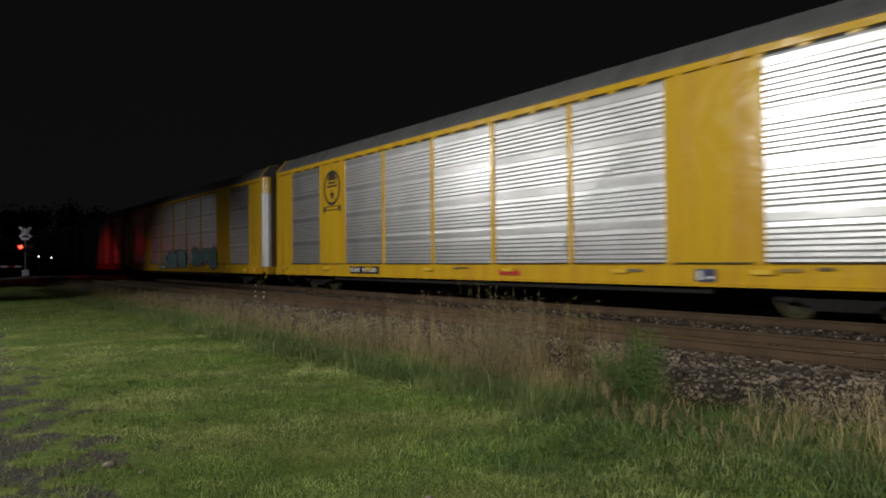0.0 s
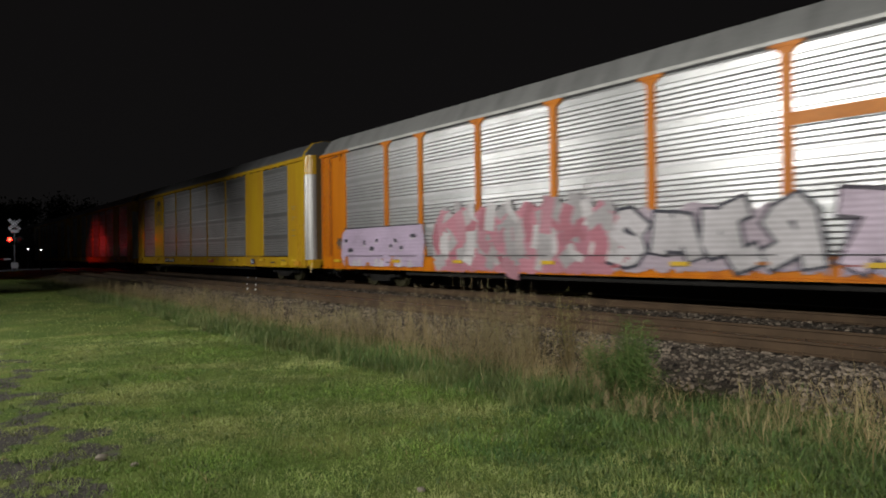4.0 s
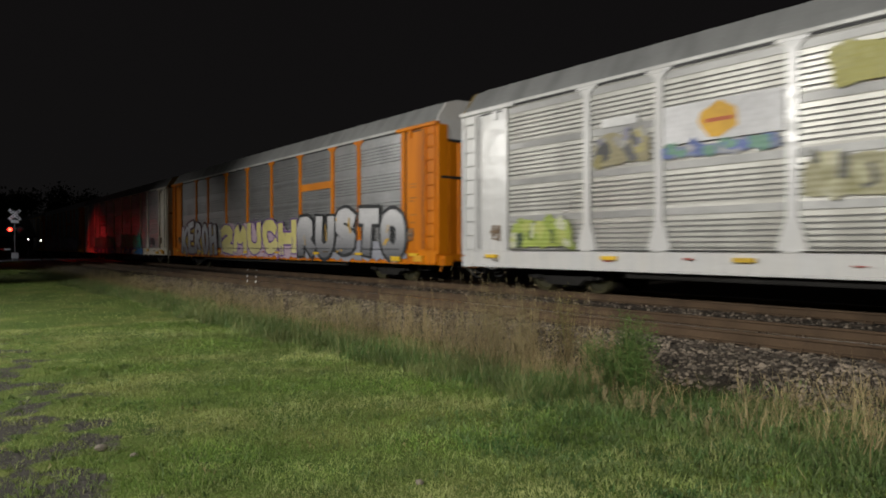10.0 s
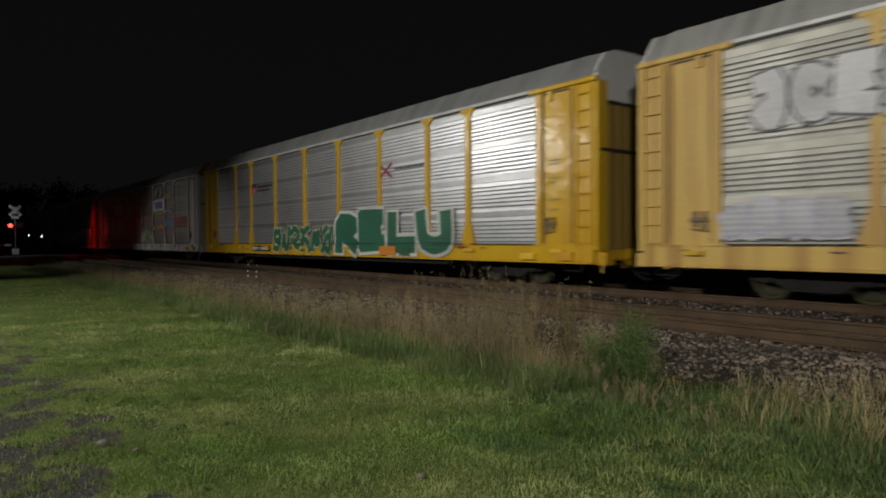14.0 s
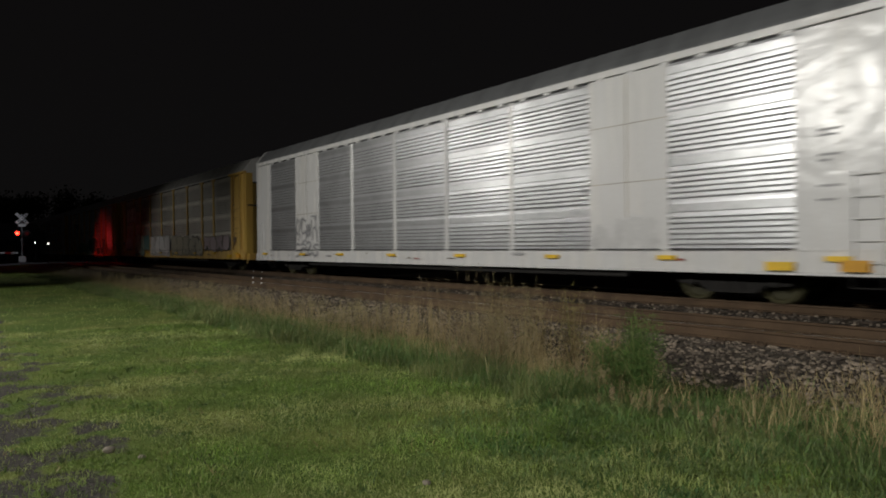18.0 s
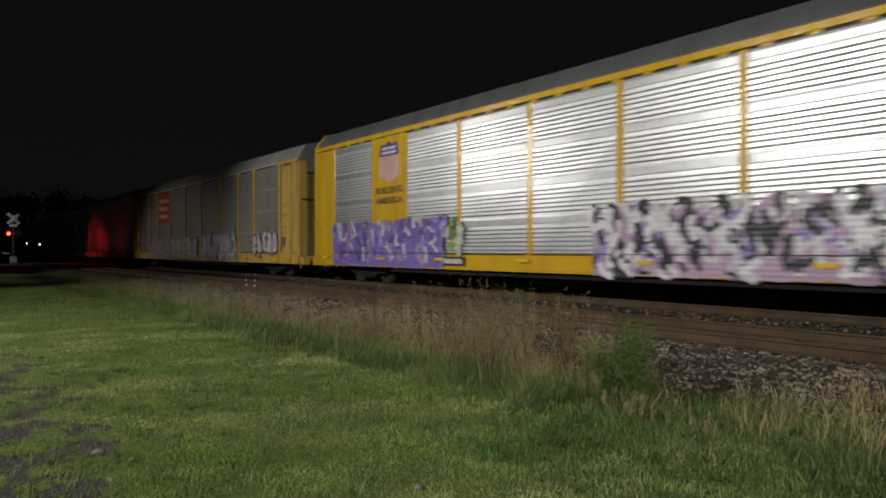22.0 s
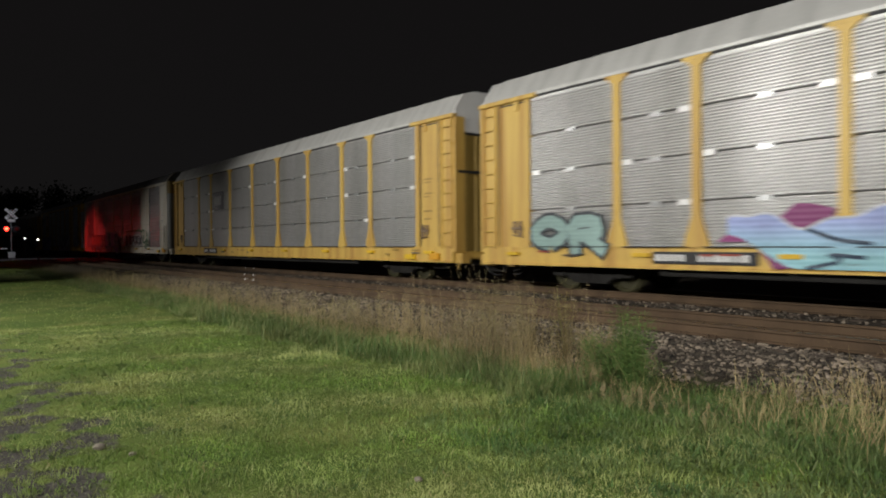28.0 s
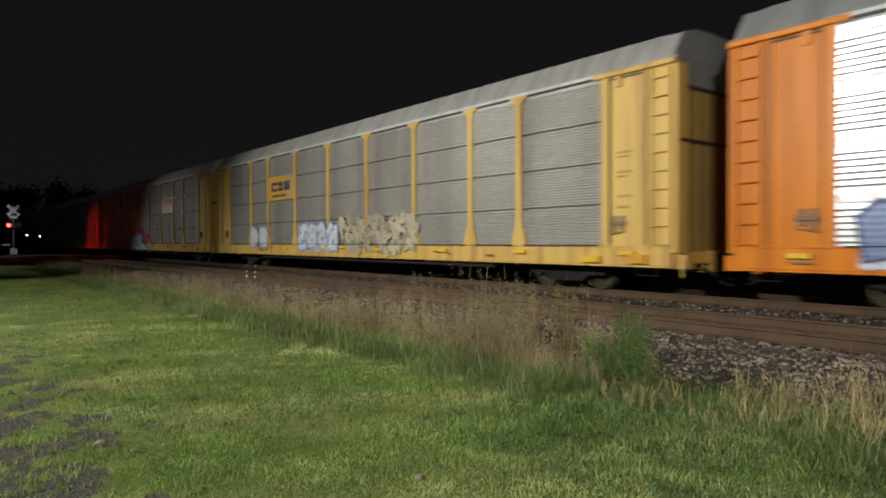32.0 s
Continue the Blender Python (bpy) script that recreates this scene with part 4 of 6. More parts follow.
    graffiti(c, "white and grey letters outlined in dark maroon on yellow", "KEROH", -11.7, -5.6, .66, 2.65, (.60, .63, .68), (.085, .025, .045), (.60, .42, .05), 21, .105, rim=.105, low=(.24, .25, .28), turn_z=(1.0, 2.1),
             cloud_top=.88)
    graffiti(c, "pale yellow letters outlined in purple on pink", "2MUCH", -5.0, 4.0, .64, 2.5, (.66, .60, .22), (.17, .09, .30), (.50, .38, .46), 22, .108, rim=.075, low=(.66, .62, .36), turn_z=(.7, 1.5),
             accents=[(.22, .12, .36)])
    graffiti(c, "white letters fading to grey, outlined in black", "RUSTO", 4.1, 12.1, .62, 2.7, (.62, .62, .64), (.028, .03, .034), (.30, .31, .36), 23, .118, rim=.13, low=(.12, .125, .14), turn_z=(.9, 2.3),
             accents=[(.6, .36, .03)], cloud_top=.42)
    marks(c, "orange_band", "orange strip on a screen", [(4.4, 7.0, 3.48, 3.76, (.62, .20, .006))], FACE - 0.02)

    c = TRAIN[6] = hooded_car("vehicle_carrier", "white rail car with many small painted patches", P["white"], P["white"], S["worn"], "wide", R["mid"], P["bluegrey"], P["mustard"])
    stencils(c, False, None, tone=(.36, .36, .37))
    patches(c)

    c = TRAIN[7] = hooded_car("vehicle_carrier", "yellow rail car with green and white graffiti", P["yellow"], P["yellow"], S["bright"], "wide", R["mid"], P["mustard"], P["white"])
    stencils(c, False, (-6.9, -4.9))
    graffiti(c, "dark green jagged letters outlined in white and yellow", 6, -4.5, 1.0, .62, 1.95, (.02, .13, .07), (.60, .60, .42), None, 24, .095, rim=.045)
    graffiti(c, "large dark green block letters outlined in white", "RELU", 1.2, 8.4, .60, 2.4, (.02, .13, .075), (.62, .64, .58), None, 25, .122, rim=.115)
    cross_mark(c, 4.3)
    marks(c, "emblem", "small blue and red shield mark", [(-7.0, -6.5, 3.75, 3.95, (.03, .04, .155)), (-7.0, -6.5, 3.5, 3.75, (.5, .1, .12)), (-6.3, -4.7, 3.72, 3.80, BLACK), (-6.3, -5.0, 3.56, 3.62, BLACK)], FACE - 0.02)
    marks(c, "red_plate", "orange and red sill patches", [(4.4, 5.4, .72, 1.02, (.62, .22, .02)), (5.6, 6.2, .72, 1.0, (.03, .1, .05))], FACE - 0.12)

    c = TRAIN[8] = hooded_car("vehicle_carrier", "faded yellow rail car with many weathered graffiti tags", P["gold"], P["gold"], S["dull"], "wide", R["warm"], P["mustard"], P["white"])
    stencils(c, False, None)
    graffiti(c, "white bubble letters", "JCES", -11.2, -8.2, 3.2, 4.5, (.60, .60, .61), (.10, .10, .11), (.52, .52, .53), 26, .17, rim=.05)
    graffiti(c, "white and lavender tag", 4, -11.8, -9.4, 1.15, 2.05, (.52, .52, .56), (.40, .41, .54), (.50, .49, .52), 27, .16, rim=.03)
    graffiti(c, "mint letters outlined in black", "HEB", -8.75, -5.9, .62, 2.4, (.33, .50, .41), (.03, .05, .05), (.10, .20, .18), 28, .14, rim=.05, low=(.38, .54, .46), turn_z=(.7, 1.4))
    graffiti(c, "plain dark teal fill", 2, -6.3, -4.5, 1.13, 2.35, (.09, .26, .26), (.08, .22, .23), (.10, .27, .27), 34, .2, rim=.02)
    graffiti(c, "white bubble letters", 4, -4.2, 0.6, .66, 2.2, (.56, .56, .56), (.16, .16, .16), (.46, .46, .46), 29, .155, rim=.04)
    graffiti(c, "grey and olive letters", 5, 1.0, 7.2, .7, 2.1, (.30, .29, .22), (.08, .08, .08), (.22, .21, .13), 30, .13)
    graffiti(c, "dull pink tag", 4, 7.5, 11.6, 1.0, 2.0, (.34, .28, .30), (.16, .14, .12), None, 33, .115)
    marks(c, "faded_lettering", "dark painted-over lettering patch", [(-7.0, -4.6, 3.2, 4.1, (.12, .115, .10)), (-7.0, -5.6, 3.75, 3.8, BLACK), (-7.0, -5.6, 3.6, 3.64, BLACK), (-6.3, -5.2, 3.35, 3.45, BLACK)], FACE - 0.02)

    c = TRAIN[9] = smooth_car("vehicle_carrier", "white rail car with a grey tag near its front", P["white"], S["plain"], R["dark"], P["brown"], P["white"])
    stencils(c, True, None, tone=(.36, .36, .37))
    graffiti(c, "thin grey sprayed scrawl", 4, -9.1, -7.1, 1.35, 2.6, (.25, .25, .26), (.44, .44, .45), None, 41, .05, rim=.02, flat=FACE - 0.03, ribs=0)
    graffiti(c, "thin grey sprayed scrawl", 4, -9.2, -7.0, .72, 1.5, (.24, .24, .25), (.44, .44, .45), None, 42, .055, rim=.02, flat=FACE - 0.03, ribs=0)
    graffiti(c, "grey scuffed tag", 2, 7.1, 8.9, 1.0, 2.0, (.50, .50, .50), (.56, .56, .56), None, 43, .1, flat=FACE - 0.03, ribs=0)

    c = TRAIN[10] = hooded_car("vehicle_carrier", "yellow-posted rail car with a red sign and white graffiti", P["gold"], P["gold"], S["dull"], "fine2", R["warm"], P["mustard"], P["grey"])
    stencils(c, False, None)
    red_sign(c)
    scramble(c, "faded pink and grey tags", 5, -8.8, -4.4, .68, 2.0, (.42, .34, .34), [(.46, .41, .42), (.30, .24, .26), (.42, .38, .36), (.48, .36, .35), (.36, .34, .35)], 44)
    graffiti(c, "white letters over yellow and black", 5, -4.2, 0.9, .66, 2.1, (.46, .45, .46), (.13, .10, .11), (.33, .30, .23), 45, .13, rim=.04, accents=[(.44, .42, .56)])
    graffiti(c, "white and lilac lettering with orange edges", 6, 1.6, 6.9, .66, 2.2, (.50, .49, .54), (.34, .27, .38), (.38, .30, .29), 46, .16, rim=.04, accents=[(.16, .08, .12), (.52, .30, .22)])
    graffiti(c, "white and lilac lettering", 5, 8.9, 11.7, .95, 2.1, (.64, .62, .64), (.26, .12, .22), None, 47, .13)

    c = TRAIN[11] = smooth_car("vehicle_carrier", "yellow rail car with a shield emblem and purple graffiti", P["yellow"], S["bright"], R["dark"], P["brown"], SILVER)
    stencils(c, True, (-5.9, -4.0))
    shield(c)
    scramble(c, "dense purple wild-style piece with pale flecks", 7, -11.8, -5.0, .62, 2.25, (.20, .14, .46), [(.26, .20, .55), (.11, .07, .30), (.36, .32, .62), (.16, .11, .40), (.60, .58, .66), (.22, .16, .50), (.50, .28, .34)], 48, 26, .72)
    scramble(c, "small white and green sprayed figure", 1, -4.9, -4.2, .95, 2.3, None, [(.62, .62, .62), (.30, .42, .04), (.06, .06, .06), (.62, .62, .60)], 47)
    scramble(c, "black and white jagged lettering on pink and lilac", 8, 0.7, 7.5, .60, 2.3, (.44, .31, .44), [(.68, .68, .72), (.02, .02, .03), (.70, .70, .74), (.02, .02, .03), (.70, .70, .74), (.02, .02, .03), (.30, .22, .48), (.66, .64, .70)], 49, 30, .8)
    graffiti(c, "small black tag on the end plate", 2, 11.9, 13.0, 1.15, 1.9, (.05, .05, .05), (.3, .2, .03), None, 50, .1, flat=FACE - 0.03, ribs=0)

    c = TRAIN[12] = smooth_car("vehicle_carrier", "dirty cream rail car with colourful graffiti", P["cream"], S["plain"], R["dark"], P["bluegrey"], P["bluegrey"], P["mustard"])
    stencils(c, True, None, tone=(.36, .36, .37))
    graffiti(c, "small grey and black outlined letters", 2, -12.0, -9.9, .95, 2.1, (.46, .46, .46), (.04, .04, .045), None, 50, .12, rim=.05)
    graffiti(c, "peach letters with a pale blue foot, outlined in black", "AHMD", -9.9, -5.5, .62, 2.3, (.58, .40, .31), (.03, .03, .03), None, 51, .115, rim=.065, low=(.36, .54, .60), turn_z=(1.0, 1.35))
    graffiti(c, "black and white scrawl", 3, -5.6, -4.3, 1.1, 2.15, (.55, .55, .55), (.05, .05, .05), None, 58, .10, rim=.06)
    graffiti(c, "pink and blue block letters on white", "SAKE", -4.4, 0.3, .66, 2.35, (.52, .27, .56), (.64, .65, .69), (.64, .65, .69), 52, .115, rim=.085, other=(.09, .21, .35), low=(.09, .21, .35), turn_z=(1.06, 1.14),
             cast=(.05, .04, .05))
    scramble(c, "brown and black smudge", 1, .35, 1.2, .66, 1.8, None, [(.22, .10, .07), (.04, .03, .03), (.40, .22, .16), (.05, .04, .04)], 60, 12)
    graffiti(c, "black and white lettering under a green frame", 5, 2.6, 7.4, 1.12, 2.0, (.035, .035, .04), (.56, .56, .56), (.50, .50, .50), 53, .10, flat=FACE - 0.05, rim=.10)
    green_vine(c)

    c = TRAIN[13] = hooded_car("vehicle_carrier", "yellow-framed rail car with fine grey ribbed screens", P["gold"], P["gold"], S["fine"], "fine", R["light"], P["mustard"], P["white"])
    stencils(c, False, (-8.2, -6.2))
    glints(c, 61)
    marks(c, "dark_emblem", "small dark square emblem", [(-6.9, -5.2, 3.05, 4.0, (.10, .10, .12)), (-6.6, -5.6, 3.3, 3.75, (.3, .3, .31))], FACE - 0.02)

    c = TRAIN[14] = hooded_car("vehicle_carrier", "yellow-framed rail car with blue and magenta graffiti", P["gold"], P["gold"], S["fine"], "fine", R["light"], P["mustard"], P["white"])
    stencils(c, False, (-8.1, -5.8))
    glints(c, 62)
    graffiti(c, "mint letters outlined in dark grey", (0, 1), -11.7, -9.3, .8, 2.0, (.28, .42, .40), (.05, .06, .07), None, 54, .10, rim=.075)
    wild_piece(c, -6.4, -.25)
    letter_bars(c, "orange painted mark on a pale strip", 4.6, 6.9, 3.5, 3.95, (.65, .16, .03), True)

    c = TRAIN[15] = hooded_car("vehicle_carrier", "dusty yellow-posted rail car with a yellow sign", P["gold"], P["gold"], S["dusty"], "fine", R["warm"], P["mustard"], P["grey"])
    stencils(c, False, None)
    marks(c, "sign", "yellow sign with dark blue bars", [(-7.0, -4.4, 3.05, 4.1, (.58, .34, .04)), (-6.7, -6.1, 3.45, 3.85, (.03, .03, .08)), (-6.0, -5.5, 3.45, 3.85, (.03, .03, .08)),
                                                        (-5.4, -4.8, 3.45, 3.85, (.03, .03, .08)), (-6.7, -5.2, 3.2, 3.28, (.03, .03, .08)),
                                                        (-6.5, -6.1, 3.57, 3.72, (.58, .34, .04)), (-6.0, -5.62, 3.6, 3.66, (.58, .34, .04))], FACE - 0.02)
    graffiti(c, "pale blue and white bubble tags", 2, -9.1, -7.0, .8, 2.0, (.58, .60, .64), (.22, .32, .55), None, 56, .155, rim=.07, accents=[(.3, .38, .58)])
    graffiti(c, "pale blue bubble letters", 4, -4.0, -.6, .74, 2.1, (.60, .62, .66), (.20, .30, .54), (.48, .54, .64), 57, .105, rim=.06)
    scramble(c, "cream faded overlapping tags", 6, -.3, 4.4, .74, 2.1, None, [(.48, .43, .30), (.36, .32, .23), (.50, .45, .30), (.27, .24, .18), (.44, .39, .28)], 58, 22, 1.05)
    marks(c, "placard", "yellow door placards", [(-12.75, -12.25, 3.75, 4.2, (.66, .48, .02)), (-12.75, -12.25, 1.85, 2.0, (.66, .52, .02))], FACE + 0.0)

    c = TRAIN[16] = hooded_car("vehicle_carrier", "orange rail car with white screens and blue graffiti", P["orange"], P["orange"], S["bright"], "wide", R["mid"], P["orange"], P["grey"])
    stencils(c, False, None, tone=(.40, .14, .02))
    graffiti(c, "blue and white lettering", 4, -11.4, -4.5, .62, 2.1, (.20, .26, .46), (.06, .07, .16), (.50, .54, .62), 59, .13, rim=.08)
    TRAIN[17] = hooded_car("vehicle_carrier", lab_y, P["yellow"], P["yellow"], S["bright"], "wide", R["mid"], P["brown"], P["grey"])


def emblem(c, x):
    """A dark oval emblem: ring, dome, star and ribbon."""
    o = Mesh()
    y = FACE - 0.02
    n, rx, rz, cz = 28, 0.68, 0.70, 4.12
    for i in range(n):
        a, b = 2 * math.pi * i / n, 2 * math.pi * (i + 1) / n
        o.poly([(x + rx * s * math.cos(t), y, cz + rz * s * math.sin(t)) for t, s in ((a, 1), (b, 1), (b, .84), (a, .84))])
    o.poly([(x - .36, y, 4.42), (x + .36, y, 4.42), (x + .28, y, 4.6), (x + .12, y, 4.76), (x - .12, y, 4.76), (x - .28, y, 4.6)])
    o.box(x - .3, x + .3, y, y + .006, 4.28, 4.36)
    star = []
    for i in range(10):
        t, r = math.pi / 2 + i * math.pi / 5, (.24 if i % 2 == 0 else .10)
        star.append((x + r * math.cos(t), y, 3.82 + r * math.sin(t)))
    o.poly(star)
    o.box(x - .42, x + .42, y, y + .006, 4.14, 4.22)
    for s in (-1, 1):
        o.poly([(x + s * .5, y, 3.22), (x + s * .72, y, 3.12), (x + s * .72, y, 3.4), (x + s * .5, y, 3.36)])
    o.box(x - .5, x + .5, y, y + .006, 3.36, 3.40)
    o.box(x - .5, x + .5, y, y + .006, 3.22, 3.26)
    part("emblem", o.done("emblem", colour_mat((.035, .025, .015), ribs=0)), c, "dark brown oval emblem with a star")


def block_piece(c, label, x0, x1, z0, z1, colour, seed):
    """A straight-edged block of joined letters: lilac ground, small dark counters with white edges, chipped foot."""
    rng = random.Random(seed)
    o = Mesh()
    y = FACE - 0.066
    o.poly([(x0 - .1, y, 1.12), (x0 + .1, y, z0), (x1, y, z0 + .02), (x1 + .12, y, 1.5), (x1, y, z1), (x0 + .25, y, z1 - .04), (x0, y, z1 - .2)], 0)
    for q, z in enumerate((z1 - .02, 1.62, 1.36)):
        x = x0 + rng.uniform(.1, .5)
        while x < x1 - .4:
            w = rng.uniform(.1, .34)
            if q == 0:
                o.box(x, x + w * 2, y - .004, y - .002, z, z + .035, 1)
            else:
                a = z + rng.uniform(-.12, .12)
                o.box(x, x + w, y - .004, y - .002, a, a + rng.uniform(.09, .16), 1)
                o.box(x - .03, x + w * .8, y - .007, y - .005, a - .05, a - .01, 2)
            x += w * 2 + (.1 if q == 0 else rng.uniform(.3, .9))
    for i in range(9):
        a = x0 + .1 + i * (x1 - x0 - .5) / 9 + rng.uniform(-.1, .1)
        o.poly([(a, y - .010, z0 - .02), (a + .3, y - .010, z0), (a + .22, y - .010, z0 + rng.uniform(.1, .4)), (a + .05, y - .010, z0 + rng.uniform(.1, .3))], 2 if i % 3 else 3)
    part("graffiti", o.done("graffiti", [colour_mat(colour), colour_mat((.05, .05, .07)), colour_mat((.62, .58, .63)), colour_mat((.58, .19, .02))]), c, label)


def band_blue(c, x0, x1, seed):
    rng = random.Random(seed)
    o = Mesh()
    n = 14
    low = [(x0 + (x1 - x0) * i / n, .62 + rng.uniform(0, .05)) for i in range(n + 1)]
    high = [(x0 + (x1 - x0) * i / n, 1.12 + rng.uniform(-.16, .155)) for i in range(n, -1, -1)]
    o.poly([(a, FACE - 0.060, b) for a, b in low + high], 0)
    for i in range(7):
        a = rng.uniform(x0, x1 - .6)
        o.poly([(a, FACE - .098 - .0004 * i, .68), (a + .35, FACE - .098 - .0004 * i, .66), (a + .55, FACE - .098 - .0004 * i, .9), (a + .2, FACE - .098 - .0004 * i, .95)], 1)
    part("graffiti", o.done("graffiti", [colour_mat((.02, .17, .42)), colour_mat((.58, .57, .54))]), c, "blue sprayed band with white chips")


def letter_bars(c, label, x0, x1, z0, z1, colour, pale=False):
    """A bold mark drawn as plain strokes in its colour, with a bar below."""
    y = FACE - 0.02
    if pale:
        bars = [(x0 - .1, x1 + .1, z0 - .45, z1 + .05, (.62, .62, .61)), (x0 - .1, x1 + .1, z0 - .02, z0 + .0, (.2, .2, .155))]
        marks(c, "emblem", label, bars, y)
        o = Mesh()
        w = (x1 - x0) / 4
        for i in range(4):
            a = x0 + i * w
            o.slab([(a, z0 + .08), (a + w * .8, z0 + .12), (a + w, z1), (a + w * .18, z1 - .04)], y - .008, y - .004, 0)
            o.slab([(a + w * .34, z0 + .19), (a + w * .62, z0 + .21), (a + w * .7, z1 - .12), (a + w * .4, z1 - .14)], y - .011, y - .007, 1)
        part("emblem", o.done("emblem", [colour_mat(colour, ribs=0), colour_mat((.62, .62, .61), ribs=0)]), c, "orange slanted blocks")
        return
    o = Mesh()
    w = (x1 - x0) * .42
    for a, lean in ((x0, 0), (x1 - w, .1)):
        stroke(o, [(a + .06, z0 + .06), (a + w - .06, z0 + .06), (a + w - .06 + lean, z1 - .06), (a + .06 + lean, z1 - .06), (a + .06, z0 + .06)], .062, y, 0)
    o.box(x0 - .3, x1 + .35, y, y + .006, z0 - .28, z0 - .16, 1)
    part("emblem", o.done("emblem", [colour_mat(colour, ribs=0), colour_mat((.06, .06, .07), ribs=0)]), c, label)


def cross_mark(c, x):
    o = Mesh()
    y = FACE - 0.02
    stroke(o, [(x + .05, 3.38), (x + .75, 3.82)], .05, y, 0)
    stroke(o, [(x + .05, 3.82), (x + .75, 3.38)], .05, y - .002, 0)
    for i in range(7):
        o.box(x + .95 + i * .24, x + 1.12 + i * .24, y, y + .006, 3.58, 3.68, 1)
    part("emblem", o.done("emblem", [colour_mat((.26, .04, .07), ribs=0), colour_mat((.12, .12, .13), ribs=0)]), c, "dark red cross mark with small grey bars")


def wild_piece(c, x0, x1):
    """One flame-shaped sweep, periwinkle above and sky blue below, with a white crest, dark creases and magenta spikes behind."""
    rng = random.Random(55)
    y = FACE - 0.064
    piece = part("graffiti", None, c, "sky blue flame-shaped sweep over magenta spikes")
    n = 44
    crest = []
    for i in range(n + 1):
        u = i / n
        z = 1.62 + .14 * math.sin(u * 17.5 + .4) + .07 * math.sin(u * 41 + 2) + .30 * smooth(.88, .96, u)
        crest.append((x0 + (x1 - x0) * u, z * smooth(-.16, .05, u) + 1.36 * (1 - smooth(-.16, .05, u))))
    o = Mesh()
    for i in range(n):
        (ax, az), (bx, bz) = crest[i], crest[i + 1]
        la, lb = [1.34 - .64 * smooth(.0, .22, (v - x0) / (x1 - x0)) for v in (ax, bx)]
        o.poly([(ax, y - .010, la), (bx, y - .010, lb), (bx, y - .010, bz), (ax, y - .010, az)])
    o.poly([(x1 - .06, y - .010, .70), (x1 + 2.0, y - .010, .68), (x1 + 1.0, y - .010, .92), (x1 + .35, y - .010, 1.14), (x1 - .06, y - .010, 1.26)])
    part("sweep", o.done("sweep", colour_mat((.33, .40, .72), fade=((.30, .58, .66), .95, 1.55))), piece)
    o = Mesh()
    for cx, w, t in ((-6.2, .55, 1.45), (-5.0, .55, 1.9), (-3.3, .7, 2.0), (-1.7, .9, 1.9), (-.55, .5, 2.2), (.5, 1.2, 1.86)):
        lo = 1.2 if cx < .2 else 1.16
        o.poly([(cx - w * .7, y, lo), (cx + w * .7, y, lo), (cx + w, y, t - .12), (cx + w * .3, y, t - .06 + rng.uniform(-.05, .05)), (cx - w * .2, y, t), (cx - w * .8, y, t - .28)])
    o.poly([(-5.5, y - .002, .68), (-4.9, y - .002, .74), (-4.9, y - .002, 1.1), (-5.9, y - .002, 1.2)])
    part("spike", o.done("spike", colour_mat((.27, .05, .19))), piece)
    o = Mesh()
    for i in range(0, n, 4):
        stroke(o, crest[i:i + 5], .022, y - .013 - .0001 * i, 0)
    part("crest", o.done("crest", colour_mat((.64, .66, .72))), piece, "thin white crest line")
    o = Mesh()
    dark = [[(-4.9, .72), (-4.3, .86), (-4.6, .98), (-4.0, .92)], [(-4.9, 1.42), (-4.4, 1.22), (-3.9, 1.16)], [(-2.6, 1.2), (-2.0, 1.26), (-1.5, 1.2)],
            [(-2.2, .86), (-1.4, 1.04), (-.2, .78)], [(x1 - .2, 1.62), (x1 - .35, 1.28), (x1 + .3, 1.12), (x1 + 1.0, .9), (x1 + 1.9, .70)]]
    for i, line in enumerate(dark):
        stroke(o, line, .035, y - .022 - .001 * i, 0)
    part("crease", o.done("crease", colour_mat((.025, .05, .09))), piece, "dark crease lines")


def scramble(c, label, n, x0, x1, z0, z1, back, colours, seed, many=14, bold=1.0):
    """A dense wild-style piece: an uneven ground and bundles of short jagged strokes in a few colours."""
    rng = random.Random(seed)
    y = FACE - 0.064
    h, step = z1 - z0, (x1 - x0) / n
    piece = part("graffiti", None, c, label)
    if back:
        o = Mesh()
        k = int((x1 - x0) / .12)
        low = [(x0 + (x1 - x0) * i / k, z0 + rng.uniform(-.02, .07)) for i in range(k + 1)]
        top = [(x0 + (x1 - x0) * i / k, z1 - h * (.06 + .05 * math.sin(i * .9 + seed) + rng.uniform(0, .07) + .3 * max(0, abs(i / k - .5) * 2 - .94) / .06)) for i in range(k + 1)]
        for a, b, e, d in zip(low, low[1:], top[1:], top):
            o.poly([(q[0], y, q[1]) for q in (a, b, e, d)])
        part("background", o.done("background", colour_mat(back)), piece)
    used = [colour_mat(v) for v in colours]
    for i in range(n):
        o = Mesh()
        a = x0 + i * step
        for q in range(many):
            px, pz = a + rng.uniform(.0, step), z0 + h * rng.uniform(.08, .86)
            way = rng.choice((1.2, 1.5, 1.8, 2.4, .3, -.4))
            r = rng.uniform(.18, .42) * h
            ex, ez = px + .5 * r * math.cos(way), pz + r * math.sin(way)
            mx, mz = (px + ex) / 2 + rng.uniform(-.16, .16), (pz + ez) / 2 + rng.uniform(-.1, .1)
            pts = [(px, min(z1, max(z0, pz))), (mx, min(z1, max(z0, mz))), (ex, min(z1 - .05, max(z0, ez)))]
            stroke(o, pts, bold * rng.uniform(.045, .12), y - .004 - .0006 * q - .00004 * i, q % len(used))
        part("letter", o.done("letter", used), piece)


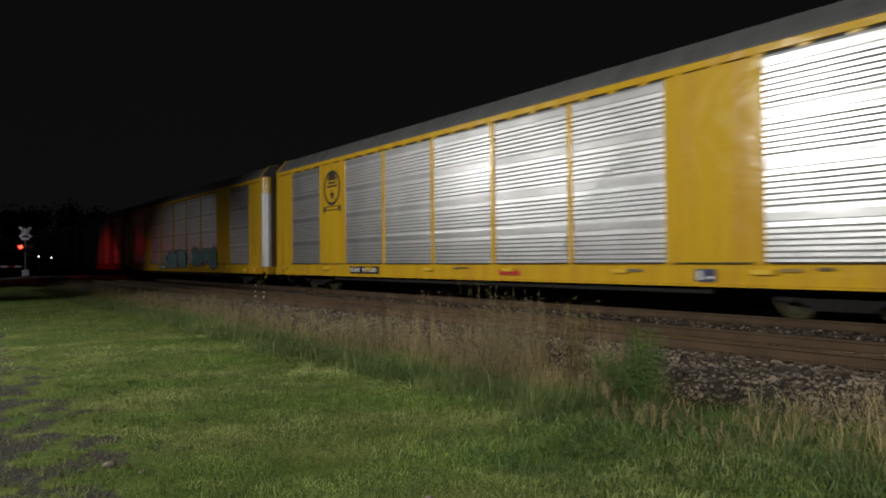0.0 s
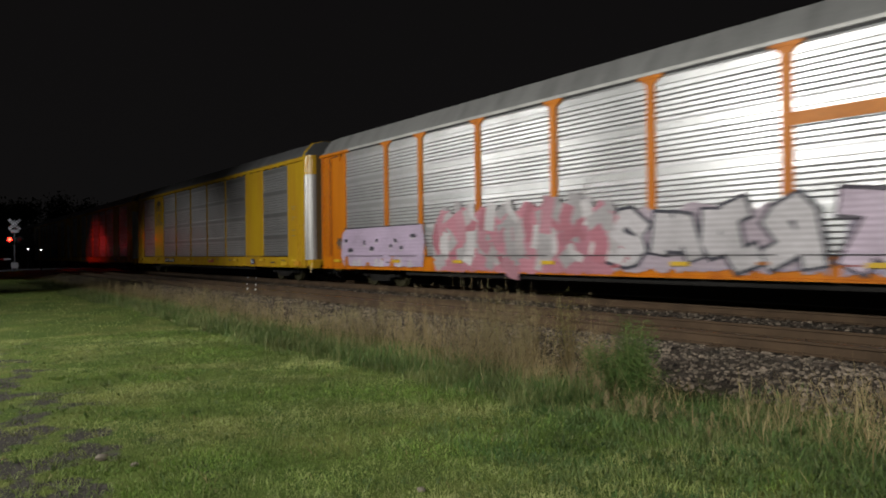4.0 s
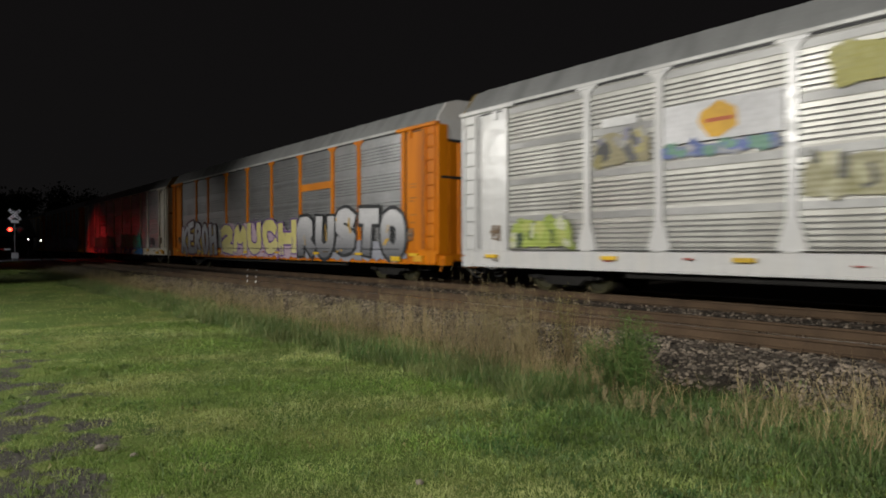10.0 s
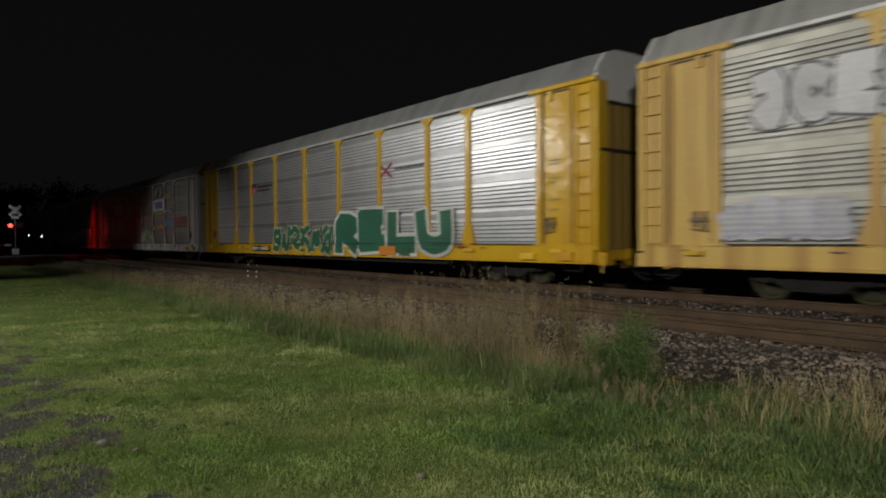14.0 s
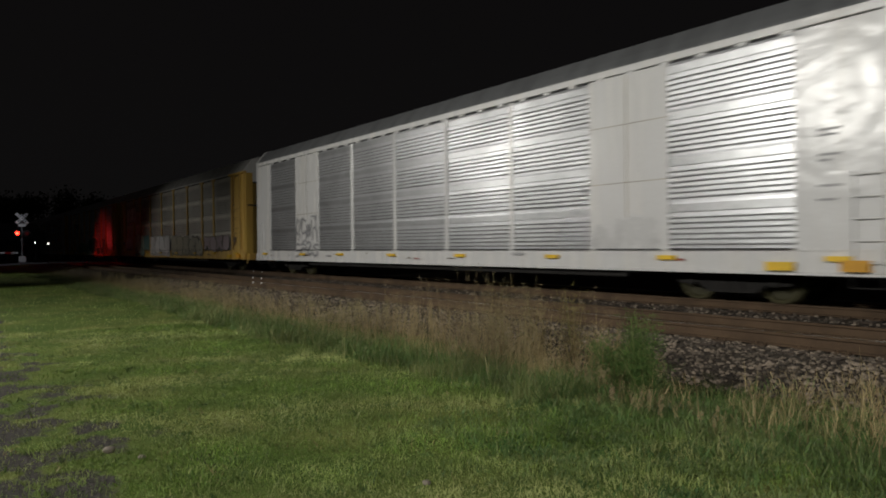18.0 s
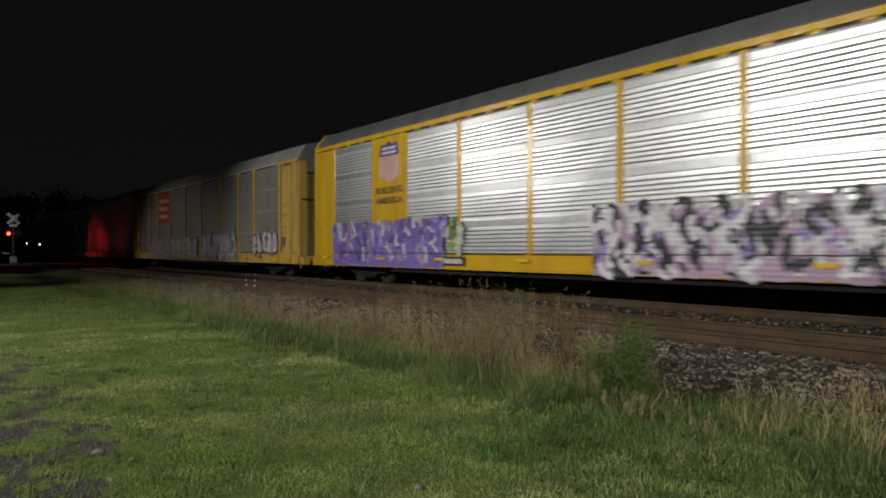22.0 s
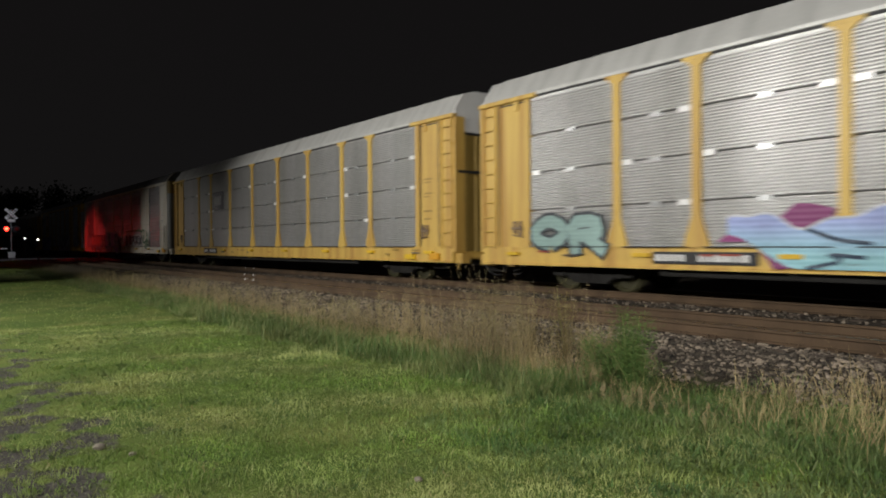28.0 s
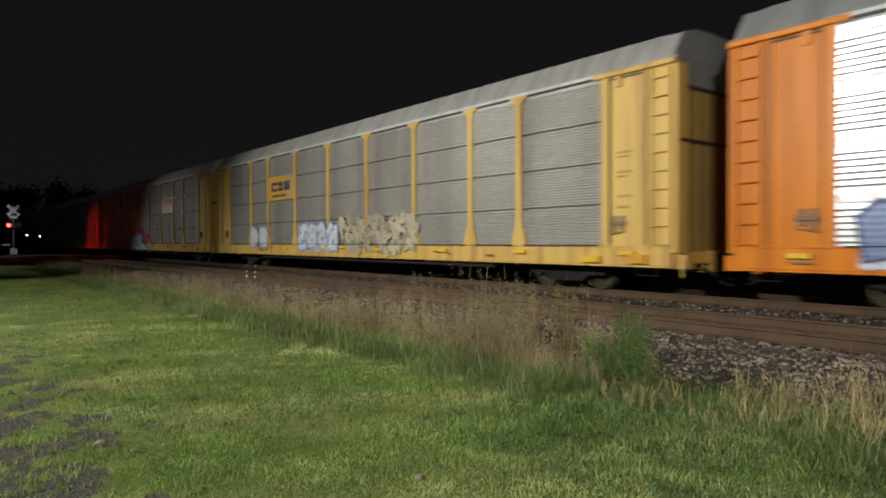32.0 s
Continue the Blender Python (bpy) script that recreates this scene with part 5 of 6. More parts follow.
def red_sign(c):
    y = FACE - 0.03
    o = Mesh().soft_box(-6.98, -4.42, y, y + .03, 2.98, 4.97, .01)
    for z, n in ((4.30, 8), (3.80, 7), (3.30, 7)):
        for i in range(n):
            x = -6.78 + i * .265
            o.box(x, x + .21, y - .004, y, z, z + (.26 if i == 0 else .2), 1)
            o.box(x + .07, x + .14, y - .006, y - .003, z + .06, z + .13, 0)
    part("sign", o.done("sign", [colour_mat((.52, .06, .025), ribs=0.06), colour_mat((.70, .66, .62), ribs=0)]), c, "red sign with three rows of white bars")


def shield(c):
    x, y = -8.02, FACE - 0.02
    o = Mesh()
    body = [(-.58, 4.42), (-.62, 4.0), (-.58, 3.72), (-.3, 3.62), (0, 3.5), (.3, 3.62), (.58, 3.72), (.62, 4.0), (.58, 4.42)]
    o.slab([(x + a, b) for a, b in body], y, y + .006, 0)
    top = [(-.58, 4.42), (.58, 4.42), (.56, 4.62), (.48, 4.86), (.2, 4.80), (0, 4.92), (-.2, 4.80), (-.48, 4.86), (-.56, 4.62)]
    o.slab([(x + a, b) for a, b in top], y - .002, y + .004, 1)
    o.box(x - .4, x + .4, y - .006, y - .002, 4.64, 4.73, 2)
    o.box(x - .42, x + .42, y - .006, y - .002, 4.49, 4.58, 2)
    part("emblem", o.done("emblem", [colour_mat((.66, .40, .34), ribs=0), colour_mat((.05, .035, .20), ribs=0), colour_mat((.7, .68, .7), ribs=0)]),
         c, "pink shield emblem with a purple head")
    for z, word in ((3.15, "BUILDING"), (2.80, "AMERICA")):
        part("lettering", words(word, .31, 1.62), c, "dark painted word below the shield", pose(x, y, z, 90))


def words(text, size, width):
    """Painted capitals as a flat mesh, centred, in the built-in font, thickened a little."""
    data = bpy.data.curves.new("lettering", "FONT")
    data.body, data.size, data.align_x, data.offset = text, size, "CENTER", 0.008
    data.extrude = 0.002
    tmp = new("lettering", data)
    bpy.context.view_layer.update()
    me = bpy.data.meshes.new_from_object(tmp.evaluated_get(bpy.context.evaluated_depsgraph_get()))
    bpy.data.objects.remove(tmp)
    xs = [v.co.x for v in me.vertices]
    k = width / max(.01, max(xs) - min(xs))
    for v in me.vertices:
        v.co.x *= k
    me.materials.clear()
    me.materials.append(colour_mat((.06, .03, .01), ribs=0))
    return me


def patches(c):
    """Painted-over and tagged squares between the posts."""
    y = FACE - 0.02
    bits = [
        ("lime and black lettering", 3, -11.6, -9.5, 1.15, 1.95, (.34, .42, .08), [(.05, .08, .04), (.46, .50, .14), (.28, .36, .06), (.56, .58, .40)]),
        ("brown and blue tag", 2, -8.8, -7.3, 3.05, 3.85, (.30, .27, .16), [(.22, .22, .30), (.36, .32, .14), (.38, .37, .34), (.10, .10, .10)]),
        ("faded yellow patch", 2, -3.6, -1.7, 3.95, 4.75, (.36, .34, .09), [(.38, .36, .12), (.33, .31, .09)]),
        ("olive and cream lettering", 3, -4.1, -1.6, 2.05, 2.85, (.36, .34, .20), [(.48, .46, .32), (.26, .25, .12), (.10, .10, .08), (.44, .42, .26)]),
        ("lime lettering on pale blue", 4, 1.6, 4.1, 1.14, 2.05, (.34, .40, .46), [(.40, .52, .08), (.06, .07, .04), (.30, .44, .06), (.40, .30, .32), (.54, .56, .58)]),
        ("teal and pink flecks", 2, 1.6, 4.1, 2.05, 2.25, (.30, .40, .34), [(.48, .30, .28), (.08, .08, .08), (.14, .36, .28)]),
        ("faded red tag", 2, 1.5, 2.6, 3.75, 4.55, None, [(.36, .14, .10), (.42, .20, .14), (.34, .33, .28)]),
        ("orange and white strip", 3, 4.5, 6.9, 2.0, 2.24, (.56, .36, .08), [(.50, .14, .06), (.60, .44, .06), (.58, .56, .52)]),
        ("yellow and black strip", 3, 4.5, 6.9, 2.98, 3.2, (.54, .38, .06), [(.06, .06, .06), (.58, .42, .08), (.56, .55, .52)]),
        ("pale faded tag", 2, 4.5, 6.6, 4.25, 4.75, None, [(.44, .44, .42), (.38, .38, .36)]),
        ("pale blue patch", 2, 7.25, 8.9, 2.12, 2.66, (.20, .32, .48), [(.24, .36, .52), (.18, .29, .45)]),
        ("red and cream strip", 2, 7.25, 8.9, 4.0, 4.26, (.44, .38, .26), [(.34, .10, .10), (.46, .42, .30)]),
        ("dark and white strip", 2, 7.25, 8.9, 3.05, 3.26, (.12, .13, .15), [(.60, .60, .60), (.14, .15, .17)]),
        ("small blue and green strip", 3, -7.0, -4.5, 3.04, 3.30, (.20, .24, .36), [(.12, .17, .42), (.16, .32, .24), (.40, .40, .44)]),
    ]
    for i, (what, n, x0, x1, z0, z1, ground, colours) in enumerate(bits):
        scramble(c, what, n, x0, x1, z0, z1, ground, colours, 660 + i, 8)
    graffiti(c, "red bubble letters edged in cream", 5, 9.35, 11.75, 2.05, 2.85, (.33, .07, .08), (.50, .42, .28), None, 67, .17, rim=.05)
    marks(c, "name_board", "white board with blue bars", [(4.45, 6.95, 3.25, 4.05, (.70, .70, .72)), (4.9, 5.2, 3.42, 3.86, (.05, .06, .34)), (5.3, 5.6, 3.42, 3.86, (.05, .06, .34)),
                                                         (5.7, 6.0, 3.42, 3.86, (.05, .06, .34)), (6.1, 6.5, 3.42, 3.86, (.05, .06, .34))], FACE - 0.05)
    marks(c, "white_patch", "blank white patches", [(7.7, 8.7, 3.05, 3.25, (.68, .68, .68)), (-8.6, -7.6, 3.95, 4.15, (.66, .66, .66))], FACE - 0.05)
    o = Mesh().box(-6.95, -4.45, y - .03, y - .02, 3.35, 4.15, 0)
    rng2 = random.Random(3)
    blob(o, -5.7, 3.75, .42, .36, y - .034, 1, rng2, 12)
    o.box(-6.0, -5.4, y - .04, y - .036, 3.70, 3.78, 2)
    part("name_board", o.done("name_board", [colour_mat((.70, .70, .72), ribs=0.112), colour_mat((.72, .40, .02), ribs=0), colour_mat((.5, .1, .02), ribs=0)]), c, "white board with an orange disc")


def green_vine(c):
    o = Mesh()
    y = FACE - 0.062
    line = [(2.2, 1.0), (2.3, 1.7), (2.6, 2.15), (3.4, 2.25), (4.3, 2.18), (5.2, 2.3), (6.1, 2.22), (6.9, 2.3), (7.3, 2.1), (7.7, 2.3), (8.1, 2.2), (8.0, 1.8), (7.6, 1.6), (8.0, 1.3), (8.5, 1.5),
            (8.9, 1.7), (8.7, 2.1)]
    stroke(o, line, .06, y, 0)
    rng = random.Random(71)
    for a, b in ((8.3, 1.1), (8.6, 1.25), (8.9, 1.45), (8.8, 1.9), (8.4, 1.0), (9.0, 1.2), (2.3, 1.1)):
        blob(o, a, b, .16, .13, y - .004, 0, rng, 8)
    part("graffiti", o.done("graffiti", [colour_mat((.04, .17, .08), ribs=0.112)]), c, "green vine-like sprayed frame")


def glints(c, seed):
    """Bright latch plates on the joints between the screen tiers."""
    rng = random.Random(seed)
    tier = (4.98 - 1.09) / 4
    for a, b in zip(CUTS, CUTS[1:]):
        for i in (1, 2, 3):
            z = 1.09 + i * tier - 0.025
            part("latch_plate", cached("latch", lambda: Mesh().soft_box(-.14, .14, FACE - .02, FACE + .09, -.05, .05, .006).done("latch_plate", BAND)), c, "", pose((a + b) / 2, 0, z))
            if rng.random() < .5:
                part("latch_plate", cached("latch2", lambda: Mesh().soft_box(-.13, .13, FACE - .035, FACE + .01, -.06, .06, .006).done("latch_plate", PLATE)), c, "bright reflective latch plate",
                     pose(rng.choice((a + .28, b - .28)), 0, z))


build_train()

# ---- ground ----
ROAD_X = -71.5


def ground_z(x, y):
    """Lawn, a shallow ditch, the ballast bank of two tracks, then flat land; the road crosses on a ramp."""
    z = 0.0
    z -= 0.10 * smooth(4.8, 6.2, y) * (1 - smooth(6.4, 7.4, y))
    z += 0.17 * smooth(6.7, 8.5, y) - 0.25 * smooth(16.2, 18.5, y)
    if y < 7:
        z += 0.035 * noise.noise((x * 0.35, y * 0.35, 0)) + 0.012 * noise.noise((x * 1.7, y * 1.7, 3))
    r = 1 - smooth(3.6, 7.0, abs(x - ROAD_X))
    ramp = 0.30 * smooth(1.5, 7.5, y) * (1 - smooth(17, 23, y))
    return max(z, z + r * (ramp - z)) if r > 0 else z


def ground_material():
    m = bpy.data.materials.new("lawn_soil_and_ballast")
    m.use_nodes = True
    n, l = m.node_tree.nodes, m.node_tree.links
    b = n["Principled BSDF"]
    b.inputs["Roughness"].default_value = 0.95
    b.inputs["Specular IOR Level"].default_value = 0.1
    tex = n.new("ShaderNodeTexCoord")
    sp = n.new("ShaderNodeSeparateXYZ")
    l.new(tex.outputs["Object"], sp.inputs[0])

    def noise_node(scale, detail=5):
        t = n.new("ShaderNodeTexNoise")
        t.inputs["Scale"].default_value = scale
        t.inputs["Detail"].default_value = detail
        l.new(tex.outputs["Object"], t.inputs["Vector"])
        return t

    def rng(src, a, b2, lo=0.0, hi=1.0):
        t = n.new("ShaderNodeMapRange")
        t.inputs["From Min"].default_value, t.inputs["From Max"].default_value = a, b2
        t.inputs["To Min"].default_value, t.inputs["To Max"].default_value = lo, hi
        l.new(src, t.inputs["Value"])
        return t.outputs[0]

    def math2(op, a, b2):
        t = n.new("ShaderNodeMath")
        t.operation = op
        for i, v in enumerate((a, b2)):
            if isinstance(v, (int, float)):
                t.inputs[i].default_value = v
            else:
                l.new(v, t.inputs[i])
        return t.outputs[0]

    def mixc(f, a, b2):
        t = n.new("ShaderNodeMixRGB")
        l.new(f, t.inputs[0])
        for i, v in ((1, a), (2, b2)):
            if isinstance(v, tuple):
                t.inputs[i].default_value = (*v, 1)
            else:
                l.new(v, t.inputs[i])
        return t.outputs[0]
    patch, grain, tint = noise_node(0.55), noise_node(28), noise_node(2.2)
    grass = mixc(rng(patch.outputs["Fac"], 0.40, 0.62), (0.095, 0.145, 0.028), (0.165, 0.185, 0.052))
    grass = mixc(rng(tint.outputs["Fac"], 0.50, 0.72), grass, (0.066, 0.105, 0.022))
    grass = mixc(rng(grain.outputs["Fac"], 0.45, 0.75), grass, (0.11, 0.105, 0.04))
    grass = mixc(rng(noise_node(0.85, 4).outputs["Fac"], 0.62, 0.40), grass, (0.07, 0.11, 0.024))
    stone = mixc(rng(grain.outputs["Fac"], 0.35, 0.65), (0.032, 0.027, 0.023), (0.10, 0.083, 0.068))
    drive = mixc(rng(grain.outputs["Fac"], 0.40, 0.70), (0.040, 0.037, 0.034), (0.090, 0.084, 0.074))
    bank = rng(math2("ADD", sp.outputs["Y"], rng(tint.outputs["Fac"], 0, 1, -0.5, 0.5)), 6.5, 7.3)
    gap = math2("SUBTRACT", rng(math2("ADD", sp.outputs["Y"], rng(sp.outputs["X"], -11, -3, 0.1, 0.0)), 1.8, -1.5, 0.0, 2.9), rng(noise_node(2.1, 7).outputs["Fac"], 0.38, 0.62, 1.25, 0.05))
    col = mixc(rng(gap, 0.0, 0.25), grass, drive)
    col = mixc(bank, col, stone)
    l.new(col, b.inputs["Base Color"])
    bp = n.new("ShaderNodeBump")
    bp.inputs["Distance"].default_value = 0.03
    l.new(grain.outputs["Fac"], bp.inputs["Height"])
    l.new(bp.outputs[0], b.inputs["Normal"])
    return m


def steps(*pieces):
    out = []
    for a, b, s in pieces:
        n = max(1, round((b - a) / s))
        out += [a + (b - a) * i / n for i in range(n)]
    return out + [pieces[-1][1]]


gx = steps((-900, -120, 60), (-120, -60, 1.5), (-60, 6, 0.5), (6, 60, 4), (60, 600, 60))
gy = steps((-600, -20, 50), (-20, -2, 1.5), (-2, 20, 0.25), (20, 60, 5), (60, 900, 70))
gm = Mesh()
gm.v = [(x, y, ground_z(x, y)) for x in gx for y in gy]
ny = len(gy)
gm.f = [(i * ny + j, (i + 1) * ny + j, (i + 1) * ny + j + 1, i * ny + j + 1) for i in range(len(gx) - 1) for j in range(ny - 1)]
gm.m = [0] * len(gm.f)
thing("ground", "mown lawn with bare patches running up to a stone ballast bank", "ground", kind="structure", me=gm.done("ground", ground_material(), True))


# ---- tracks ----
def rail_profile(y):
    z = RAIL
    half = [(0.036, z), (0.036, z - 0.035), (0.012, z - 0.05), (0.010, z - 0.15), (0.07, z - 0.165), (0.07, z - 0.18)]
    return [(y + a, b) for a, b in half] + [(y - a, b) for a, b in reversed(half)]


WHITEBLADE = mat("white_reflective_board", (0.75, 0.75, 0.75), 0.5)
# x of small white blocks added on the rails as painted glints
RAIL_GLINTS = {13.4: (-33.3, -32.2), 10.6: (-26.3, -25.4), 9.1: (-22.7, -21.96)}


def railway(y, label):
    t = thing("railway_track", label, "railway track", "tracks", "structure")
    for s in (-0.7175, 0.7175):
        o = Mesh().run(rail_profile(y + s), -420, 160)
        o.box(-420, 160, y + s - 0.030, y + s + 0.030, RAIL + 0.0005, RAIL + 0.003, 1)
        bar = part("rail", o.done("rail", [RUST, RAILTOP]), t, "rust-brown steel rail with a polished head")
        for gx in RAIL_GLINTS.get(round(y + s, 1), ()):
            part("joint_bolt", Mesh().soft_box(-.03, .03, -.048, .0, -.05, .012, .008).done("joint_bolt", WHITEBLADE), bar, "small white block painted as a glint on the rail", pose(gx, y + s, RAIL))
    tie = Mesh().soft_box(-0.115, 0.115, -1.3, 1.3, -0.16, 0.0, 0.01).done("sleeper", TIE)
    plate = Mesh().box(-0.09, 0.09, -0.89, -0.55, 0, 0.012).box(-0.09, 0.09, 0.55, 0.89, 0, 0.012)
    for x in (-0.06, 0.06):
        for yy in (-0.80, -0.635, 0.635, 0.80):
            plate.box(x - 0.012, x + 0.012, yy - 0.012, yy + 0.012, 0.012, 0.045)
    plate = plate.done("tie_plate", RUST)
    rng = random.Random(int(y * 10))
    for i in range(130):
        x = 4 - i * 0.53
        s = part("sleeper", tie, t, "", pose(x + rng.uniform(-.03, .03), y + rng.uniform(-.04, .04), RAIL - 0.185, 0, 0, rng.uniform(-1, 1)))
        if i < 70:
            part("tie_plate", plate, s)
    return t


railway(NEAR_TRACK_Y, "rusty empty track on stone ballast")
railway(TRACK_Y, "track under the passing train")


def stones(count, x0, x1, y0, y1, size, seed):
    """Loose angular stones, all in one mesh."""
    rng = np.random.default_rng(seed)
    phi = (1 + 5 ** 0.5) / 2
    ico = np.array([(-1, phi, 0), (1, phi, 0), (-1, -phi, 0), (1, -phi, 0), (0, -1, phi), (0, 1, phi), (0, -1, -phi), (0, 1, -phi), (phi, 0, -1), (phi, 0, 1), (-phi, 0, -1), (-phi, 0, 1)]) / 1.9
    tri = np.array([(0, 11, 5), (0, 5, 1), (0, 1, 7), (0, 7, 10), (0, 10, 11), (1, 5, 9), (5, 11, 4), (11, 10, 2), (10, 7, 6), (7, 1, 8), (3, 9, 4), (3, 4, 2), (3, 2, 6), (3, 6, 8), (3, 8, 9),
                    (4, 9, 5), (2, 4, 11), (6, 2, 10), (8, 6, 7), (9, 8, 1)])
    v, f = [], []
    for i in range(count):
        x, y = x1 - (x1 - x0) * rng.random() ** 1.5, rng.uniform(y0, y1)
        s = size * rng.uniform(0.5, 1.35)
        p = ico * (1 + rng.uniform(-.28, .28, (12, 1))) * np.array([rng.uniform(.7, 1.2), rng.uniform(.7, 1.2), rng.uniform(.5, .85)]) * s
        a = rng.uniform(0, 6.28)
        c, q = math.cos(a), math.sin(a)
        p = p @ np.array([[c, -q, 0], [q, c, 0], [0, 0, 1]]) + np.array([x, y, ground_z(x, y) + s * .25])
        v.append(p)
        f.append(tri + 12 * i)
    me = bpy.data.meshes.new("ballast_stones")
    me.from_pydata(np.vstack(v).tolist(), [], np.vstack(f).tolist())
    me.materials.append(BALLAST)
    return me


thing("ballast_stones", "loose grey and pinkish crushed stones beside the track", "gravel", kind="stuff", me=stones(15000, -34, 1.5, 6.9, 9.05, 0.027, 5))
thing("ballast_stones", "dark crushed stones between the rails", "gravel", kind="stuff", me=stones(6500, -30, 2, 9.2, 13.3, 0.030, 6))


# ---- grass and weeds ----
def leaf_material(name, a, b, tan, rough=0.55, patch=0.6, pale=None):
    m = bpy.data.materials.new(name)
    m.use_nodes = True
    n, l = m.node_tree.nodes, m.node_tree.links
    p = n["Principled BSDF"]
    p.inputs["Roughness"].default_value = rough
    p.inputs["Specular IOR Level"].default_value = 0.25
    tex = n.new("ShaderNodeTexCoord")
    nz = n.new("ShaderNodeTexNoise")
    nz.inputs["Scale"].default_value = patch
    nz.inputs["Detail"].default_value = 4
    l.new(tex.outputs["Object"], nz.inputs["Vector"])
    geo = n.new("ShaderNodeNewGeometry")
    r1 = n.new("ShaderNodeValToRGB")
    r1.color_ramp.elements[0].color, r1.color_ramp.elements[1].color = (*a, 1), (*b, 1)
    l.new(geo.outputs["Random Per Island"], r1.inputs[0])
    e = r1.color_ramp.elements.new(0.93)
    e.color = (*tan, 1)
    r1.color_ramp.elements[2].color = (*tan, 1)
    e2 = r1.color_ramp.elements.new(0.86)
    e2.color = (*b, 1)
    # mower swathes: patches drawn out across the lawn
    turned = n.new("ShaderNodeMapping")
    turned.inputs["Rotation"].default_value = (0, 0, radians(-146))
    l.new(tex.outputs["Object"], turned.inputs["Vector"])
    st = n.new("ShaderNodeMapping")
    st.inputs["Scale"].default_value = (1.15, 0.32, 1)
    l.new(turned.outputs[0], st.inputs["Vector"])
    l.new(st.outputs[0], nz.inputs["Vector"])
    r2 = n.new("ShaderNodeMapRange")
    r2.inputs["From Min"].default_value, r2.inputs["From Max"].default_value = 0.44, 0.60
    r2.inputs["To Max"].default_value = 0.8
    l.new(nz.outputs["Fac"], r2.inputs["Value"])
    mx = n.new("ShaderNodeMixRGB")
    l.new(r2.outputs[0], mx.inputs[0])
    l.new(r1.outputs[0], mx.inputs[1])
    mx.inputs[2].default_value = (*(pale or [0.5 * (u + w) for u, w in zip(b, tan)]), 1)
    n3 = n.new("ShaderNodeTexNoise")
    n3.inputs["Scale"].default_value = 1.0
    n3.inputs["Detail"].default_value = 6
    n3.inputs["Roughness"].default_value = 0.68
    l.new(tex.outputs["Object"], n3.inputs["Vector"])
    v3 = n.new("ShaderNodeMapRange")
    v3.inputs["From Min"].default_value, v3.inputs["From Max"].default_value = 0.36, 0.64
    v3.inputs["To Min"].default_value, v3.inputs["To Max"].default_value = 0.66, 1.55
    l.new(n3.outputs["Fac"], v3.inputs["Value"])
    hs = n.new("ShaderNodeHueSaturation")
    l.new(v3.outputs[0], hs.inputs["Value"])
    l.new(mx.outputs[0], hs.inputs["Color"])
    l.new(hs.outputs[0], p.inputs["Base Color"])
    return m


LAWN = leaf_material("mown_grass_blades", (0.078, 0.150, 0.024), (0.172, 0.255, 0.052), (0.23, 0.25, 0.10), patch=0.75, pale=(0.31, 0.33, 0.13))
TALL = leaf_material("tall_green_grass", (0.046, 0.098, 0.024), (0.108, 0.160, 0.045), (0.24, 0.22, 0.10), patch=1.4)
LUSH = leaf_material("broad_dark_weed_leaves", (0.034, 0.080, 0.020), (0.078, 0.135, 0.036), (0.12, 0.14, 0.05), patch=2.0)
DRY = leaf_material("dry_tan_grass", (0.24, 0.19, 0.095), (0.36, 0.29, 0.15), (0.15, 0.10, 0.05))
SEED = leaf_material("brown_seed_heads", (0.105, 0.074, 0.036), (0.180, 0.134, 0.062), (0.15, 0.145, 0.055))
FERN = leaf_material("feathery_green_leaves", (0.042, 0.090, 0.018), (0.076, 0.128, 0.028), (0.09, 0.13, 0.036))


def heights(xs, ys):
    return np.array([ground_z(a, b) for a, b in zip(xs.tolist(), ys.tolist())])


def blades(name, label, xs, ys, h, w, lean, material, seed, bend=0.5):
    """Tapered blades of two pieces each, leaning and bent at random."""
    rng = np.random.default_rng(seed)
    n = len(xs)
    z = heights(xs, ys)
    a = rng.uniform(0, 2 * math.pi, n)
    turn = rng.uniform(0, math.pi, n)
    dx, dy = np.cos(a) * lean * h, np.sin(a) * lean * h
    wx, wy = np.cos(turn) * w / 2, np.sin(turn) * w / 2
    v = np.zeros((n, 5, 3))
    mid = 0.55
    v[:, 0] = np.stack([xs - wx, ys - wy, z], 1)
    v[:, 1] = np.stack([xs + wx, ys + wy, z], 1)
    mx, my = xs + dx * mid * bend, ys + dy * mid * bend
    v[:, 2] = np.stack([mx + wx * .75, my + wy * .75, z + h * mid], 1)
    v[:, 3] = np.stack([mx - wx * .75, my - wy * .75, z + h * mid], 1)
    v[:, 4] = np.stack([xs + dx, ys + dy, z + h * (1 - 0.35 * lean)], 1)
    idx = np.arange(n)[:, None] * 5
    quads = (idx + np.array([0, 1, 2, 3])).tolist()
    tips = (idx + np.array([3, 2, 4])).tolist()
    me = bpy.data.meshes.new(name)
    me.from_pydata(v.reshape(-1, 3).tolist(), [], quads + tips)
    me.materials.append(material)
    return thing(name, label, "grass", kind="stuff", me=me)


def weed_edge(x):
    """Where the mown lawn ends."""
    return 5.08 + 0.42 * noise.noise((x * 0.23, 1.7, 0)) + 0.28 * noise.noise((x * 0.9, 4.2, 0)) + 0.12 * noise.noise((x * 2.9, 2.2, 0))


rngn = np.random.default_rng(11)


